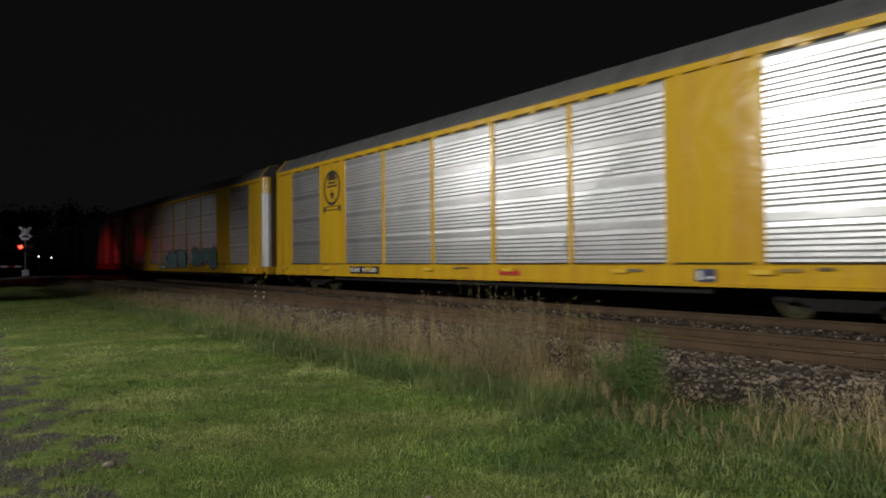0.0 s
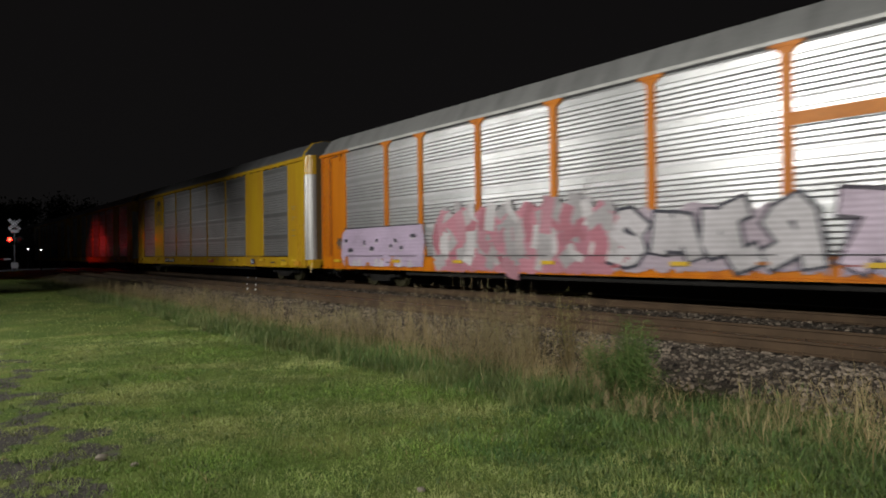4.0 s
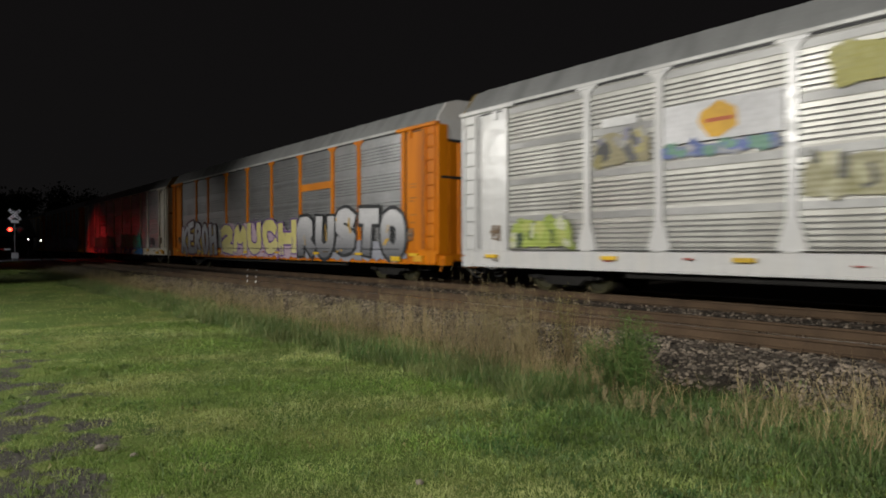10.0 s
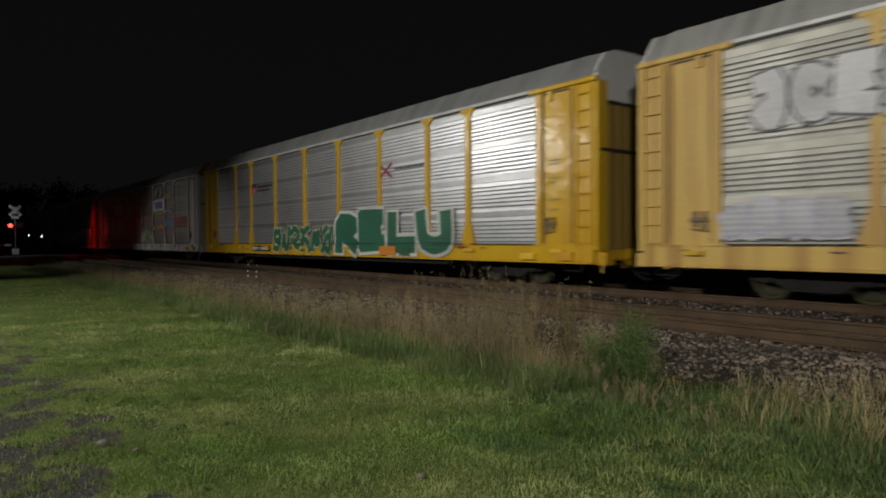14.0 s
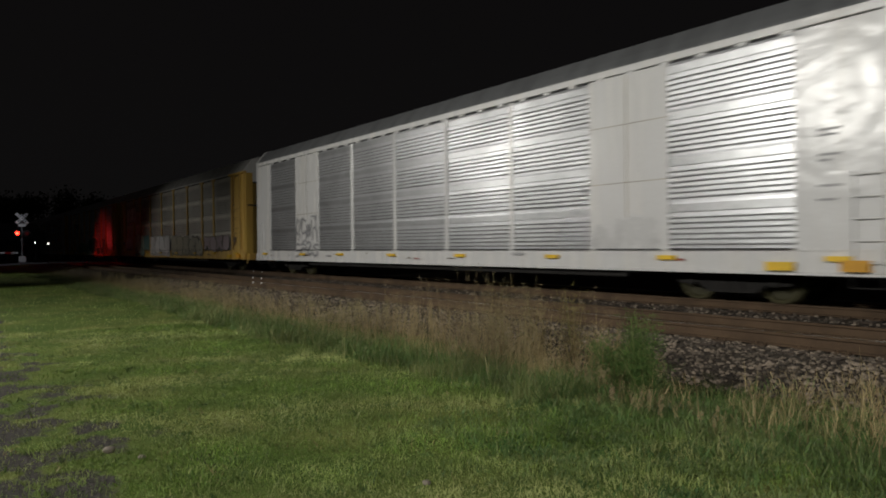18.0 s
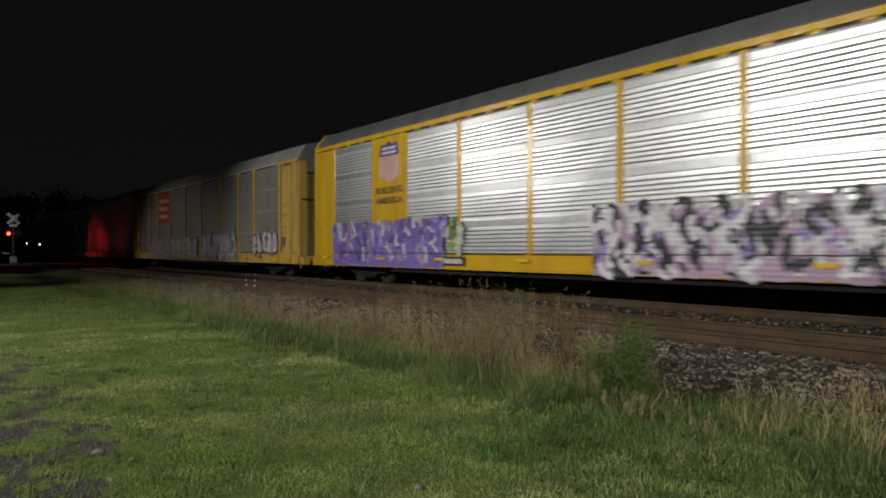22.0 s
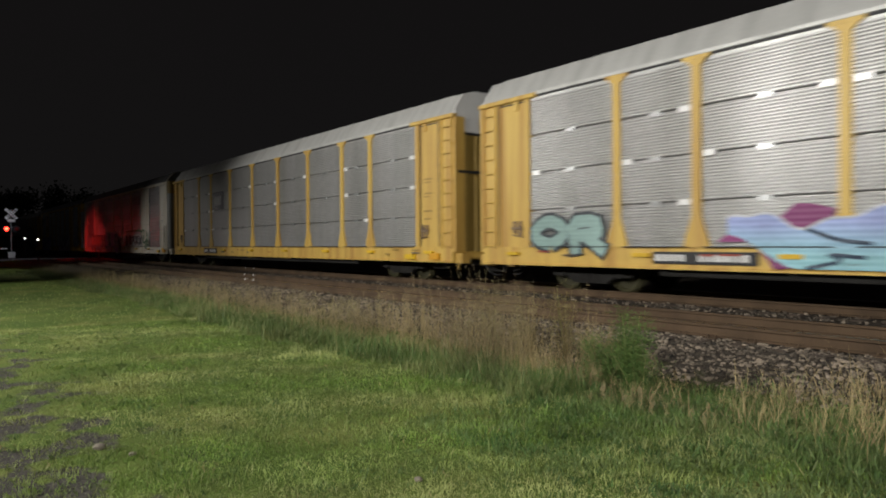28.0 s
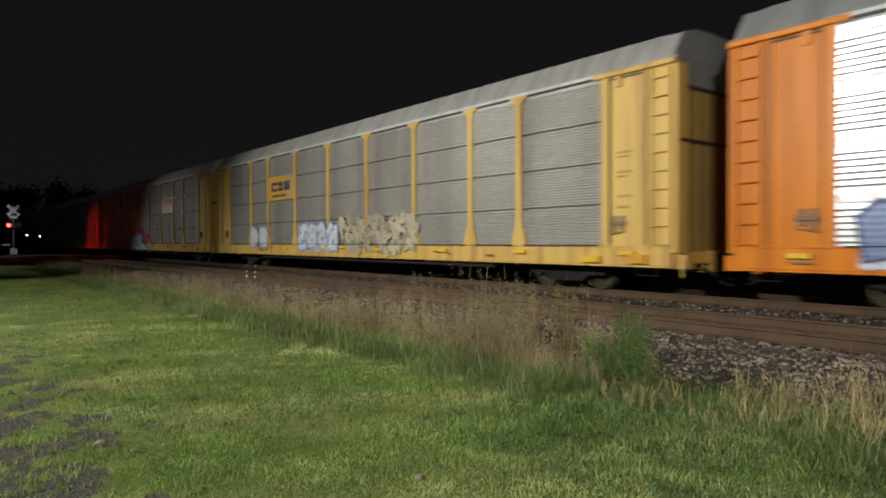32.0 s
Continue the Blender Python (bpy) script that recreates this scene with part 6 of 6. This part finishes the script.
def lawn_points(n, r0, r1):
    r = rngn.uniform(r0, r1, n)
    a = np.radians(rngn.uniform(-6, 84, n))
    x, y = -r * np.cos(a), r * np.sin(a)
    keep = []
    for i in range(n):
        e = weed_edge(x[i])
        if y[i] > e + 0.9:
            continue
        worn = (1 - smooth(0.5, 1.75, y[i] + 0.10 * (x[i] + 5))) * smooth(-22, -12, x[i])
        bare = 0.55 * noise.noise((x[i] * 1.9, y[i] * 1.9, 9)) + 0.45 * noise.noise((x[i] * 5, y[i] * 5, 4)) + 0.4 * noise.noise((x[i] * 12, y[i] * 12, 6)) + 0.64 * worn - 0.42
        if bare > 0.04 and rngn.random() < 0.82:
            continue
        keep.append(i)
    return x[keep], y[keep], r[keep]


def sward(x, y, lo, hi):
    """Blade heights in uneven clumps."""
    k = np.array([0.75 + 0.55 * noise.noise((a * 0.9, c * 0.9, 2)) + 0.45 * noise.noise((a * 4, c * 4, 5)) for a, c in zip(x.tolist(), y.tolist())])
    return rngn.uniform(lo, hi, len(x)) * np.clip(k, 0.3, 1.7)


x_, y_, r_ = lawn_points(250000, 2.4, 15)
blades("lawn_grass", "short mown green grass with pale worn patches", x_, y_, sward(x_, y_, .016, .052), .0030 + .00038 * r_, rngn.uniform(.3, 1.7, len(x_)), LAWN, 1)
x_, y_, r_ = lawn_points(60000, 13, 60)
blades("lawn_grass", "short mown grass running away into the dark", x_, y_, sward(x_, y_, .03, .08), .003 + .00045 * r_, rngn.uniform(.2, 1.2, len(x_)), LAWN, 2)


def lawn_tufts(n, r0, r1, h0, h1, each, spread, width, material, label, seed):
    """Tufts scattered over the lawn, each a fan of a few blades."""
    k = np.random.default_rng(seed)
    cx, cy, cr = lawn_points(n, r0, r1)
    m = k.integers(max(2, each // 3), each, len(cx))
    i = np.repeat(np.arange(len(cx)), m)
    ch = k.uniform(h0, h1, len(cx))
    x, y = cx[i] + k.normal(0, spread, len(i)), cy[i] + k.normal(0, spread, len(i))
    blades("lawn_tufts", label, x, y, ch[i] * k.uniform(.4, 1.1, len(i)), width * k.uniform(.7, 1.3, len(i)), k.uniform(.3, 1.6, len(i)), material, seed + 1)


lawn_tufts(3800, 2.5, 14, .05, .10, 16, .030, .0048, LAWN, "tufts of longer green grass in the lawn", 71)
lawn_tufts(1500, 2.5, 14, .035, .075, 18, .040, .0075, LUSH, "dark broad-leaved weeds in the lawn", 73)
lawn_tufts(260, 2.6, 13, .04, .09, 7, .035, .0045, DRY, "few pale dead blades in the lawn", 75)


def verge_points(n, x0, x1, depth0, depth1, power=1.4):
    x = x1 - (x1 - x0) * rngn.random(n) ** power
    e = np.array([weed_edge(v) for v in x.tolist()])
    return x, e + rngn.uniform(depth0, depth1, n)


def lushness(x):
    """Taller growth along most of the verge, low in a gap where the stones show."""
    return np.array([0.48 + 0.52 * smooth(0.7, 1.9, abs(v + 3.7)) + 0.16 * noise.noise((v * 0.8, 7, 0)) for v in x.tolist()])


x_, y_ = verge_points(62000, -48, 2.0, -0.45, 1.35)
d_ = np.clip((y_ - np.array([weed_edge(v) for v in x_.tolist()]) + 0.7) / 1.2, 0.25, 1)
t_ = np.array([np.clip(0.72 + 0.75 * noise.noise((a * 1.3, c * 1.3, 8)) + 0.5 * noise.noise((a * 3.7, c * 3.7, 3)), .22, 1.6) for a, c in zip(x_.tolist(), y_.tolist())])
blades("tall_grass", "knee-high green grass along the ballast", x_, y_, rngn.uniform(.10, .42, len(x_)) * lushness(x_) * d_ * t_ * np.where(x_ > -4.8, .62, 1.0), rngn.uniform(.004, .009, len(x_)), rngn.uniform(.2, 1.6, len(x_)), TALL, 3)
x_, y_ = verge_points(5200, -48, -4.6, 0.35, 1.9)
blades("dry_grass", "dry tan grass stalks among the weeds", x_, y_, rngn.uniform(.25, .62, len(x_)) * lushness(x_), rngn.uniform(.003, .005, len(x_)), rngn.uniform(.1, .8, len(x_)), DRY, 4)
x_, y_ = verge_points(190, -4.4, 1.8, 0.5, 1.7, 1.0)
blades("dry_grass", "sparse dry stalks before the stones", x_, y_, rngn.uniform(.3, .85, len(x_)) * lushness(x_), rngn.uniform(.003, .005, len(x_)), rngn.uniform(.2, .9, len(x_)), DRY, 5)


def clumps(n, x0, x1, d0, d1, h0, h1, each, spread, material, label, seed, wide=1.0):
    """Tufts: blades that fan out from many uneven centres."""
    k = np.random.default_rng(seed)
    cx = x1 - (x1 - x0) * k.random(n) ** 1.25
    cy = np.array([weed_edge(v) for v in cx.tolist()]) + k.uniform(d0, d1, n)
    ch = k.uniform(h0, h1, n) * (0.55 + 0.9 * k.random(n))
    m = k.integers(max(3, each // 3), each, n)
    i = np.repeat(np.arange(n), m)
    x, y = cx[i] + k.normal(0, spread, len(i)), cy[i] + k.normal(0, spread, len(i))
    blades("grass_tufts", label, x, y, ch[i] * k.uniform(.4, 1.1, len(i)), wide * k.uniform(.004, .009, len(i)), k.uniform(.25, 1.6, len(i)), material, seed + 1)


clumps(640, -5.0, 1.8, -.5, 1.75, .06, .19, 28, .07, TALL, "lush green tufts beside the weeds", 61)
clumps(1000, -5.2, 1.8, -.3, 1.6, .05, .16, 28, .08, LUSH, "dark leafy weeds in the verge", 69, 1.9)
clumps(1100, -30, -4.6, -.4, .9, .16, .42, 28, .06, TALL, "green tufts at the foot of the weeds", 63)
clumps(420, -24, -4.6, -.2, .7, .12, .30, 22, .07, LUSH, "dark leafy weeds at the foot of the stalks", 70, 1.8)
clumps(420, -14, 1.5, -1.6, -.1, .05, .13, 20, .05, LAWN, "longer tufts at the lawn's edge", 65)
clumps(900, -4.8, -.6, -1.7, -.1, .04, .10, 20, .05, LUSH, "dark leafy weeds at the lawn's edge", 77, 1.5)
clumps(130, -4.2, 1.8, .2, 1.2, .25, .45, 8, .05, DRY, "sparse yellowish blades in the verge", 67)
clumps(170, -3.6, 2.1, 1.4, 2.6, .18, .42, 12, .07, DRY, "tan grass at the foot of the stones", 79)
clumps(300, -3.6, 2.1, 1.2, 2.4, .12, .30, 16, .07, TALL, "green tufts at the foot of the stones", 83)
for x, y, n, h, s in ((-2.35, 6.5, 22, .95, 41), (-1.7, 6.3, 34, 1.05, 42), (-2.9, 6.7, 18, .70, 43), (-5.55, 5.85, 90, .82, 44), (-1.3, 6.1, 36, 1.0, 45),
                      (-6.3, 6.2, 40, .62, 46), (-2.0, 6.1, 20, .85, 47), (-5.85, 5.95, 80, .80, 48), (-7.6, 6.1, 40, .62, 49)):
    k = np.random.default_rng(s)
    blades("dry_grass_tuft", "tuft of long arching tan grass", x + k.normal(0, .13, n), y + k.normal(0, .10, n), k.uniform(.45, 1.0, n) * h, k.uniform(.0026, .0048, n), k.uniform(.15, .9, n), DRY, s)


def seed_stalks(count, x0, x1, d0, d1, h0, h1, seed):
    """Thin branching stalks with small brown seed clusters."""
    rng = random.Random(seed)
    o = Mesh()
    for _ in range(count):
        x = x1 - (x1 - x0) * rng.random() ** 1.3
        y = weed_edge(x) + rng.uniform(d0, d1)
        if noise.noise((x * 1.1, y * 0.9, 12)) + rng.uniform(-.3, .3) < -.1:
            continue
        z = ground_z(x, y)
        h = rng.uniform(h0, h1) * (1 + .45 * noise.noise((x * 2.3, y, 5))) * (0.30 + 0.70 * smooth(0.7, 1.9, abs(x + 3.7)))
        lx, ly = rng.uniform(-.16, .16) * h, rng.uniform(-.16, .16) * h
        w = rng.uniform(.0018, .0032)
        top = (x + lx, y + ly, z + h)
        o.poly([(x - w, y, z), (x + w, y, z), (top[0] + w * .5, top[1], top[2]), (top[0] - w * .5, top[1], top[2])], 0)
        for k in range(rng.randint(9, 16)):
            t = rng.uniform(.55, 1.02)
            px, py, pz = x + lx * t, y + ly * t, z + h * t
            bx, by, bz = px + rng.uniform(-.12, .12) * h * (1.25 - t), py + rng.uniform(-.12, .12) * h * (1.25 - t), pz + rng.uniform(.0, .09)
            o.poly([(px, py, pz - .0015), (bx, by, bz), (px, py, pz + .0015)], 0)
            for q in range(3):
                s = rng.uniform(.0025, .0065)
                cx, cy, cz = bx + rng.uniform(-.02, .02), by + rng.uniform(-.02, .02), bz + rng.uniform(-.02, .02)
                o.poly([(cx - s, cy, cz), (cx, cy - s * .3, cz - s), (cx + s, cy, cz), (cx, cy + s * .3, cz + s * 1.3)], 0)
    return o.done("weed_stalks", SEED)


thing("weed_stalks", "brown branching weed stalks gone to seed", "weeds", kind="stuff", me=seed_stalks(5200, -46, -4.6, 0.55, 2.0, .30, .66, 21))
thing("weed_stalks", "sparse brown weed stalks in the green verge", "weeds", kind="stuff", me=seed_stalks(260, -4.6, 1.6, 0.0, 1.8, .25, .55, 24))
thing("weed_stalks", "tall brown weed stalks gone to seed", "weeds", kind="stuff", me=seed_stalks(170, -7.4, -4.8, 0.5, 1.5, .75, 1.15, 23))
thing("weed_stalks", "dense brown weed stalks gone to seed", "weeds", kind="stuff", me=seed_stalks(180, -9.0, -4.9, 0.6, 1.5, .65, 1.1, 22))


def feathery_bush(x, y, h, r, seed, label, material=None, dense=1.0):
    """A soft upright weed: a stem, side shoots and many small leaflets."""
    rng = random.Random(seed)
    z = ground_z(x, y)
    b = thing("green_weed", label, "plant", m=pose(x, y, z))
    stems, leaves = Mesh(), Mesh()
    for i in range(11):
        a, rr = rng.uniform(0, 6.28), rng.uniform(.1, 1) * r
        tip = Vector((math.cos(a) * rr, math.sin(a) * rr, h * rng.uniform(.6, 1)))
        stems.tube((0, 0, -0.02), tip, .006, .002, 5)
        for j in range(int(300 * dense * h / .75)):
            t = rng.uniform(.15, 1.03)
            c = tip * t + Vector((rng.gauss(0, .095), rng.gauss(0, .095), rng.gauss(0, .05))) * (1.1 - .4 * t)
            d = Vector((rng.uniform(-1, 1), rng.uniform(-1, 1), rng.uniform(-.2, .9))).normalized()
            s = d.orthogonal().normalized() * rng.uniform(.0016, .0036)
            n = rng.uniform(.03, .075)
            leaves.poly([c - s, c + d * n * .5 + s * 1.2, c + d * n, c + d * n * .5 - s * 1.2])
    tagged(part("stem", stems.done("stem", SEED if dense < 1 else TALL), b), "bundle of thin stems", kind="stuff")
    part("leaves", leaves.done("leaves", material or FERN), b)
    return b


feathery_bush(-4.50, 6.25, .88, .34, 31, "feathery green weed standing in the verge")
feathery_bush(-4.25, 6.05, .55, .30, 32, "feathery green weed standing in the verge")
feathery_bush(-4.75, 6.1, .62, .30, 38, "feathery green weed standing in the verge")
feathery_bush(-6.06, 7.0, 1.05, .24, 33, "tall yellowish weed with a thin top", leaf_material("yellow_weed_leaves", (0.12, 0.125, 0.03), (0.19, 0.165, 0.055), (0.22, 0.15, 0.06)), .16)
feathery_bush(-7.1, 6.6, 1.1, .26, 36, "dark reddish weed with bare branches", SEED, .22)
feathery_bush(-6.5, 6.75, .95, .24, 37, "dark reddish weed with bare branches", SEED, .22)
feathery_bush(-5.6, 6.5, .95, .26, 39, "dark reddish weed with bare branches", SEED, .2)


def rock(x, y, s, seed):
    rng = random.Random(seed)
    bm = bmesh.new()
    bmesh.ops.create_icosphere(bm, subdivisions=2, radius=s)
    for v in bm.verts:
        v.co *= 1 + 0.25 * noise.noise(v.co * (2 / s) + Vector((seed, 0, 0)))
        v.co.z *= 0.6
    me = bpy.data.meshes.new("rock")
    bm.to_mesh(me)
    bm.free()
    me.materials.append(mat("pale_rock", (0.22, 0.19, 0.155), 0.9, vary=0.2, scale=20))
    thing("rock", "small pale stone lying in the grass", "stone", "stones on the lawn", m=pose(x, y, ground_z(x, y) + s * 0.3, 0, 0, rng.uniform(0, 90)), me=me)


rock(-5.69, 1.09, 0.048, 1)
rock(-3.57, 2.62, 0.03, 2)
rock(-5.35, 1.25, 0.03, 3)

# ---- road crossing ----
ROADM = mat("grey_asphalt_road", (0.10, 0.10, 0.105), 0.75, vary=0.15, scale=4, bump=0.003)
rm = Mesh()
ry = steps((-60, -2, 4), (-2, 26, 0.5), (26, 120, 8))
for y in ry:
    for x in (ROAD_X - 3.6, ROAD_X + 3.6):
        rm.v.append((x, y, ground_z(ROAD_X, y) + 0.05))
for j in range(len(ry) - 1):
    rm.f.append((2 * j, 2 * j + 1, 2 * j + 3, 2 * j + 2))
    rm.m.append(0)
thing("road", "grey asphalt road that crosses the tracks", "road", kind="structure", me=rm.done("road", ROADM, True))

LENS = glow("lit_red_lens", (1.0, 0.012, 0.006), 36)


def crossing_signal(x, y, facing, lit=True, gate=True):
    """Mast with a crossbuck, two red lamps in black discs, and a lowered gate arm."""
    z = ground_z(x, y)
    s = thing("crossing_signal", "railway crossing signal with a white crossbuck and red lamps", "signal", "crossing signals", m=pose(x, y, z, 0, 0, facing))
    part("mast", Mesh().tube((0, 0, 0), (0, 0, 4.5), .055, sides=10).box(-.2, .2, -.2, .2, 0, .3).done("mast", GALV), s)
    for a in (-45, 45):
        o = Mesh().box(.07, .085, -.61, .61, -.115, .115, 0)
        for q in range(5):
            o.box(.085, .088, -.42 + q * .19, -.30 + q * .19, -.05, .05, 1)
        part("crossbuck_blade", o.done("crossbuck_blade", [WHITEBLADE, colour_mat((.08, .08, .08), ribs=0)]), s, "white board with a row of dark bars", pose(0.012 if a > 0 else 0, 0, 4.1, a))
    part("track_plate", Mesh().box(.07, .08, -.3, .3, 3.38, 3.62).done("track_plate", WHITEBLADE), s)
    part("cross_arm", Mesh().box(.0, .06, -.5, .5, 2.86, 2.94).done("cross_arm", GALV), s)
    for yy in (-.37, .37):
        head = part("lamp_head", Mesh().tube((.06, 0, 0), (.075, 0, 0), .30, sides=20).tube((.075, 0, 0), (.2, 0, 0), .165, .16, 16).done("lamp_head", PAINT["black"]), s, "", pose(0, yy, 2.78))
        part("lens", Mesh().tube((.2, 0, 0), (.215, 0, 0), .15, sides=16).done("lens", LENS if lit and yy < 0 else colour_mat((.2, .01, .01), ribs=0)), head, "lit red lens" if lit and yy < 0 else "dark red lens")
    part("housing", Mesh().soft_box(-.25, .25, -.25, .25, .25, .75).done("housing", WHITEBLADE), s)
    if gate:
        o = Mesh()
        for q in range(10):
            o.box(-.02, .02, -.3 - .5 * (q + 1), -.3 - .5 * q, 1.0, 1.12, q % 2)
        part("gate_arm", o.done("gate_arm", [WHITEBLADE, colour_mat((.4, .02, .02), ribs=0)]), s, "lowered red and white gate arm")
    return s


crossing_signal(-68.9, 6.44, 0)
crossing_signal(-75.8, 19.5, 180)

BULB = glow("white_lamp_glass", (1.0, 0.97, 0.92), 5)
for i, (x, y, h) in enumerate(((-75.3, 8.14, 2.0), (-66.4, 8.13, 1.9))):
    z = ground_z(x, y)
    b = thing("bollard_light", "small white marker lamp on a thin post", "lamp", "marker lamps", m=pose(x, y, z))
    part("post", Mesh().tube((0, 0, 0), (0, 0, h - .1), .03, sides=8).done("post", PAINT["black"]), b)
    part("lamp", Mesh().tube((0, 0, h - .1), (0, 0, h + .02), .045, .04, 8).done("lamp", BULB), b)

# ---- trees and houses beyond the crossing ----
LEAFDARK = leaf_material("dark_tree_leaves", (0.03, 0.05, 0.015), (0.05, 0.075, 0.025), (0.07, 0.08, 0.03))
BARK = mat("tree_bark", (0.09, 0.07, 0.05), 0.9, vary=0.2)


def tree(x, y, h, seed):
    rng = random.Random(seed)
    t = thing("tree", "dark broad-leaved tree beyond the crossing", "tree", "trees beyond the crossing", m=pose(x, y, ground_z(x, y) - .05))
    tr, cr = Mesh(), Mesh()
    tr.tube((0, 0, 0), (0, 0, h * .45), .28, .18, 8)
    for i in range(11):
        a, up = rng.uniform(0, 6.28), rng.uniform(.30, .45) * h
        end = Vector((math.cos(a) * rng.uniform(.15, .32) * h, math.sin(a) * rng.uniform(.15, .32) * h, rng.uniform(.5, .95) * h))
        tr.tube((0, 0, up), end, .09, .03, 6)
        for j in range(260):
            c = end + Vector((rng.gauss(0, .085), rng.gauss(0, .085), rng.gauss(0, .075))) * h
            d = Vector((rng.uniform(-1, 1), rng.uniform(-1, 1), rng.uniform(-1, 1))).normalized()
            s = d.orthogonal() * rng.uniform(.1, .2)
            cr.poly([c - s, c + d * .35, c + s, c - d * .3])
    part("trunk", tr.done("trunk", BARK), t)
    part("crown", cr.done("crown", LEAFDARK), t)


for i, (x, y, h) in enumerate(((-125, 2, 11), (-138, -9, 13), (-150, 14, 12), (-118, -16, 10), (-165, 26, 14), (-180, 44, 13), (-140, 40, 12), (-112, 33, 11), (-98, 46, 10))):
    tree(x, y, h, 80 + i)


def house(x, y, turn, colour):
    hs = thing("house", "small dark house beyond the crossing", "house", "houses beyond the crossing", m=pose(x, y, ground_z(x, y), 0, 0, turn))
    part("wall", Mesh().box(-4, 4, -3.5, 3.5, -.1, 2.9).slab([(-4, 2.9), (4, 2.9), (0, 5.0)], -3.5, 3.5).done("wall", colour), hs)
    for s in (-1, 1):
        part("roof", Mesh().slab([(s * 4.4, 2.65), (s * 4.4, 2.83), (0, 5.16), (0, 4.98)], -3.9, 3.9).done("roof", PAINT["darkgrey"]), hs)
    for yy in (-1.8, 1.6):
        w = part("window", Mesh().box(4.0, 4.05, yy - .5, yy + .5, 1.0, 2.1).done("window", PAINT["grey"]), hs)
        part("pane", Mesh().box(4.05, 4.06, yy - .43, yy + .43, 1.07, 2.03).done("pane", PAINT["black"]), w)
    part("door", Mesh().box(4.0, 4.06, -.35, .5, 0, 2.05).done("door", PAINT["brown"]), hs)


house(-108, 8, 5, PAINT["darkgrey"])
house(-112, -8, -8, PAINT["brown"])


# ---- movement ----
def train_x(t):
    """How far the train's first point has run; it slows a little on the way."""
    s = t - 16
    return 12.7081 * s - 0.008217 * s * s


def motions():
    times = [2 * i for i in range(17)]
    for k, car in TRAIN.items():
        x0 = -263.05 + 13.72 + 28.6 * k
        walk(car, [(t, pose(x0 - train_x(t), TRACK_Y, RAIL)) for t in times])
    run0 = train_x(0)
    beats = [i / 30 for i in range(961)]
    for side, sets in WHEELS.items():
        walk(sets[0], [(t, pose(side * 0.89, 0, 0.42, 0, -math.degrees((train_x(t) - run0) / 0.42) % 360, 0)) for t in beats])
        lead = sets[0].animation_data
        for w in sets[1:]:
            w.rotation_mode = "QUATERNION"
            w.animation_data_create()
            w.animation_data.action = lead.action
            w.animation_data.action_slot = lead.action_slot


motions()
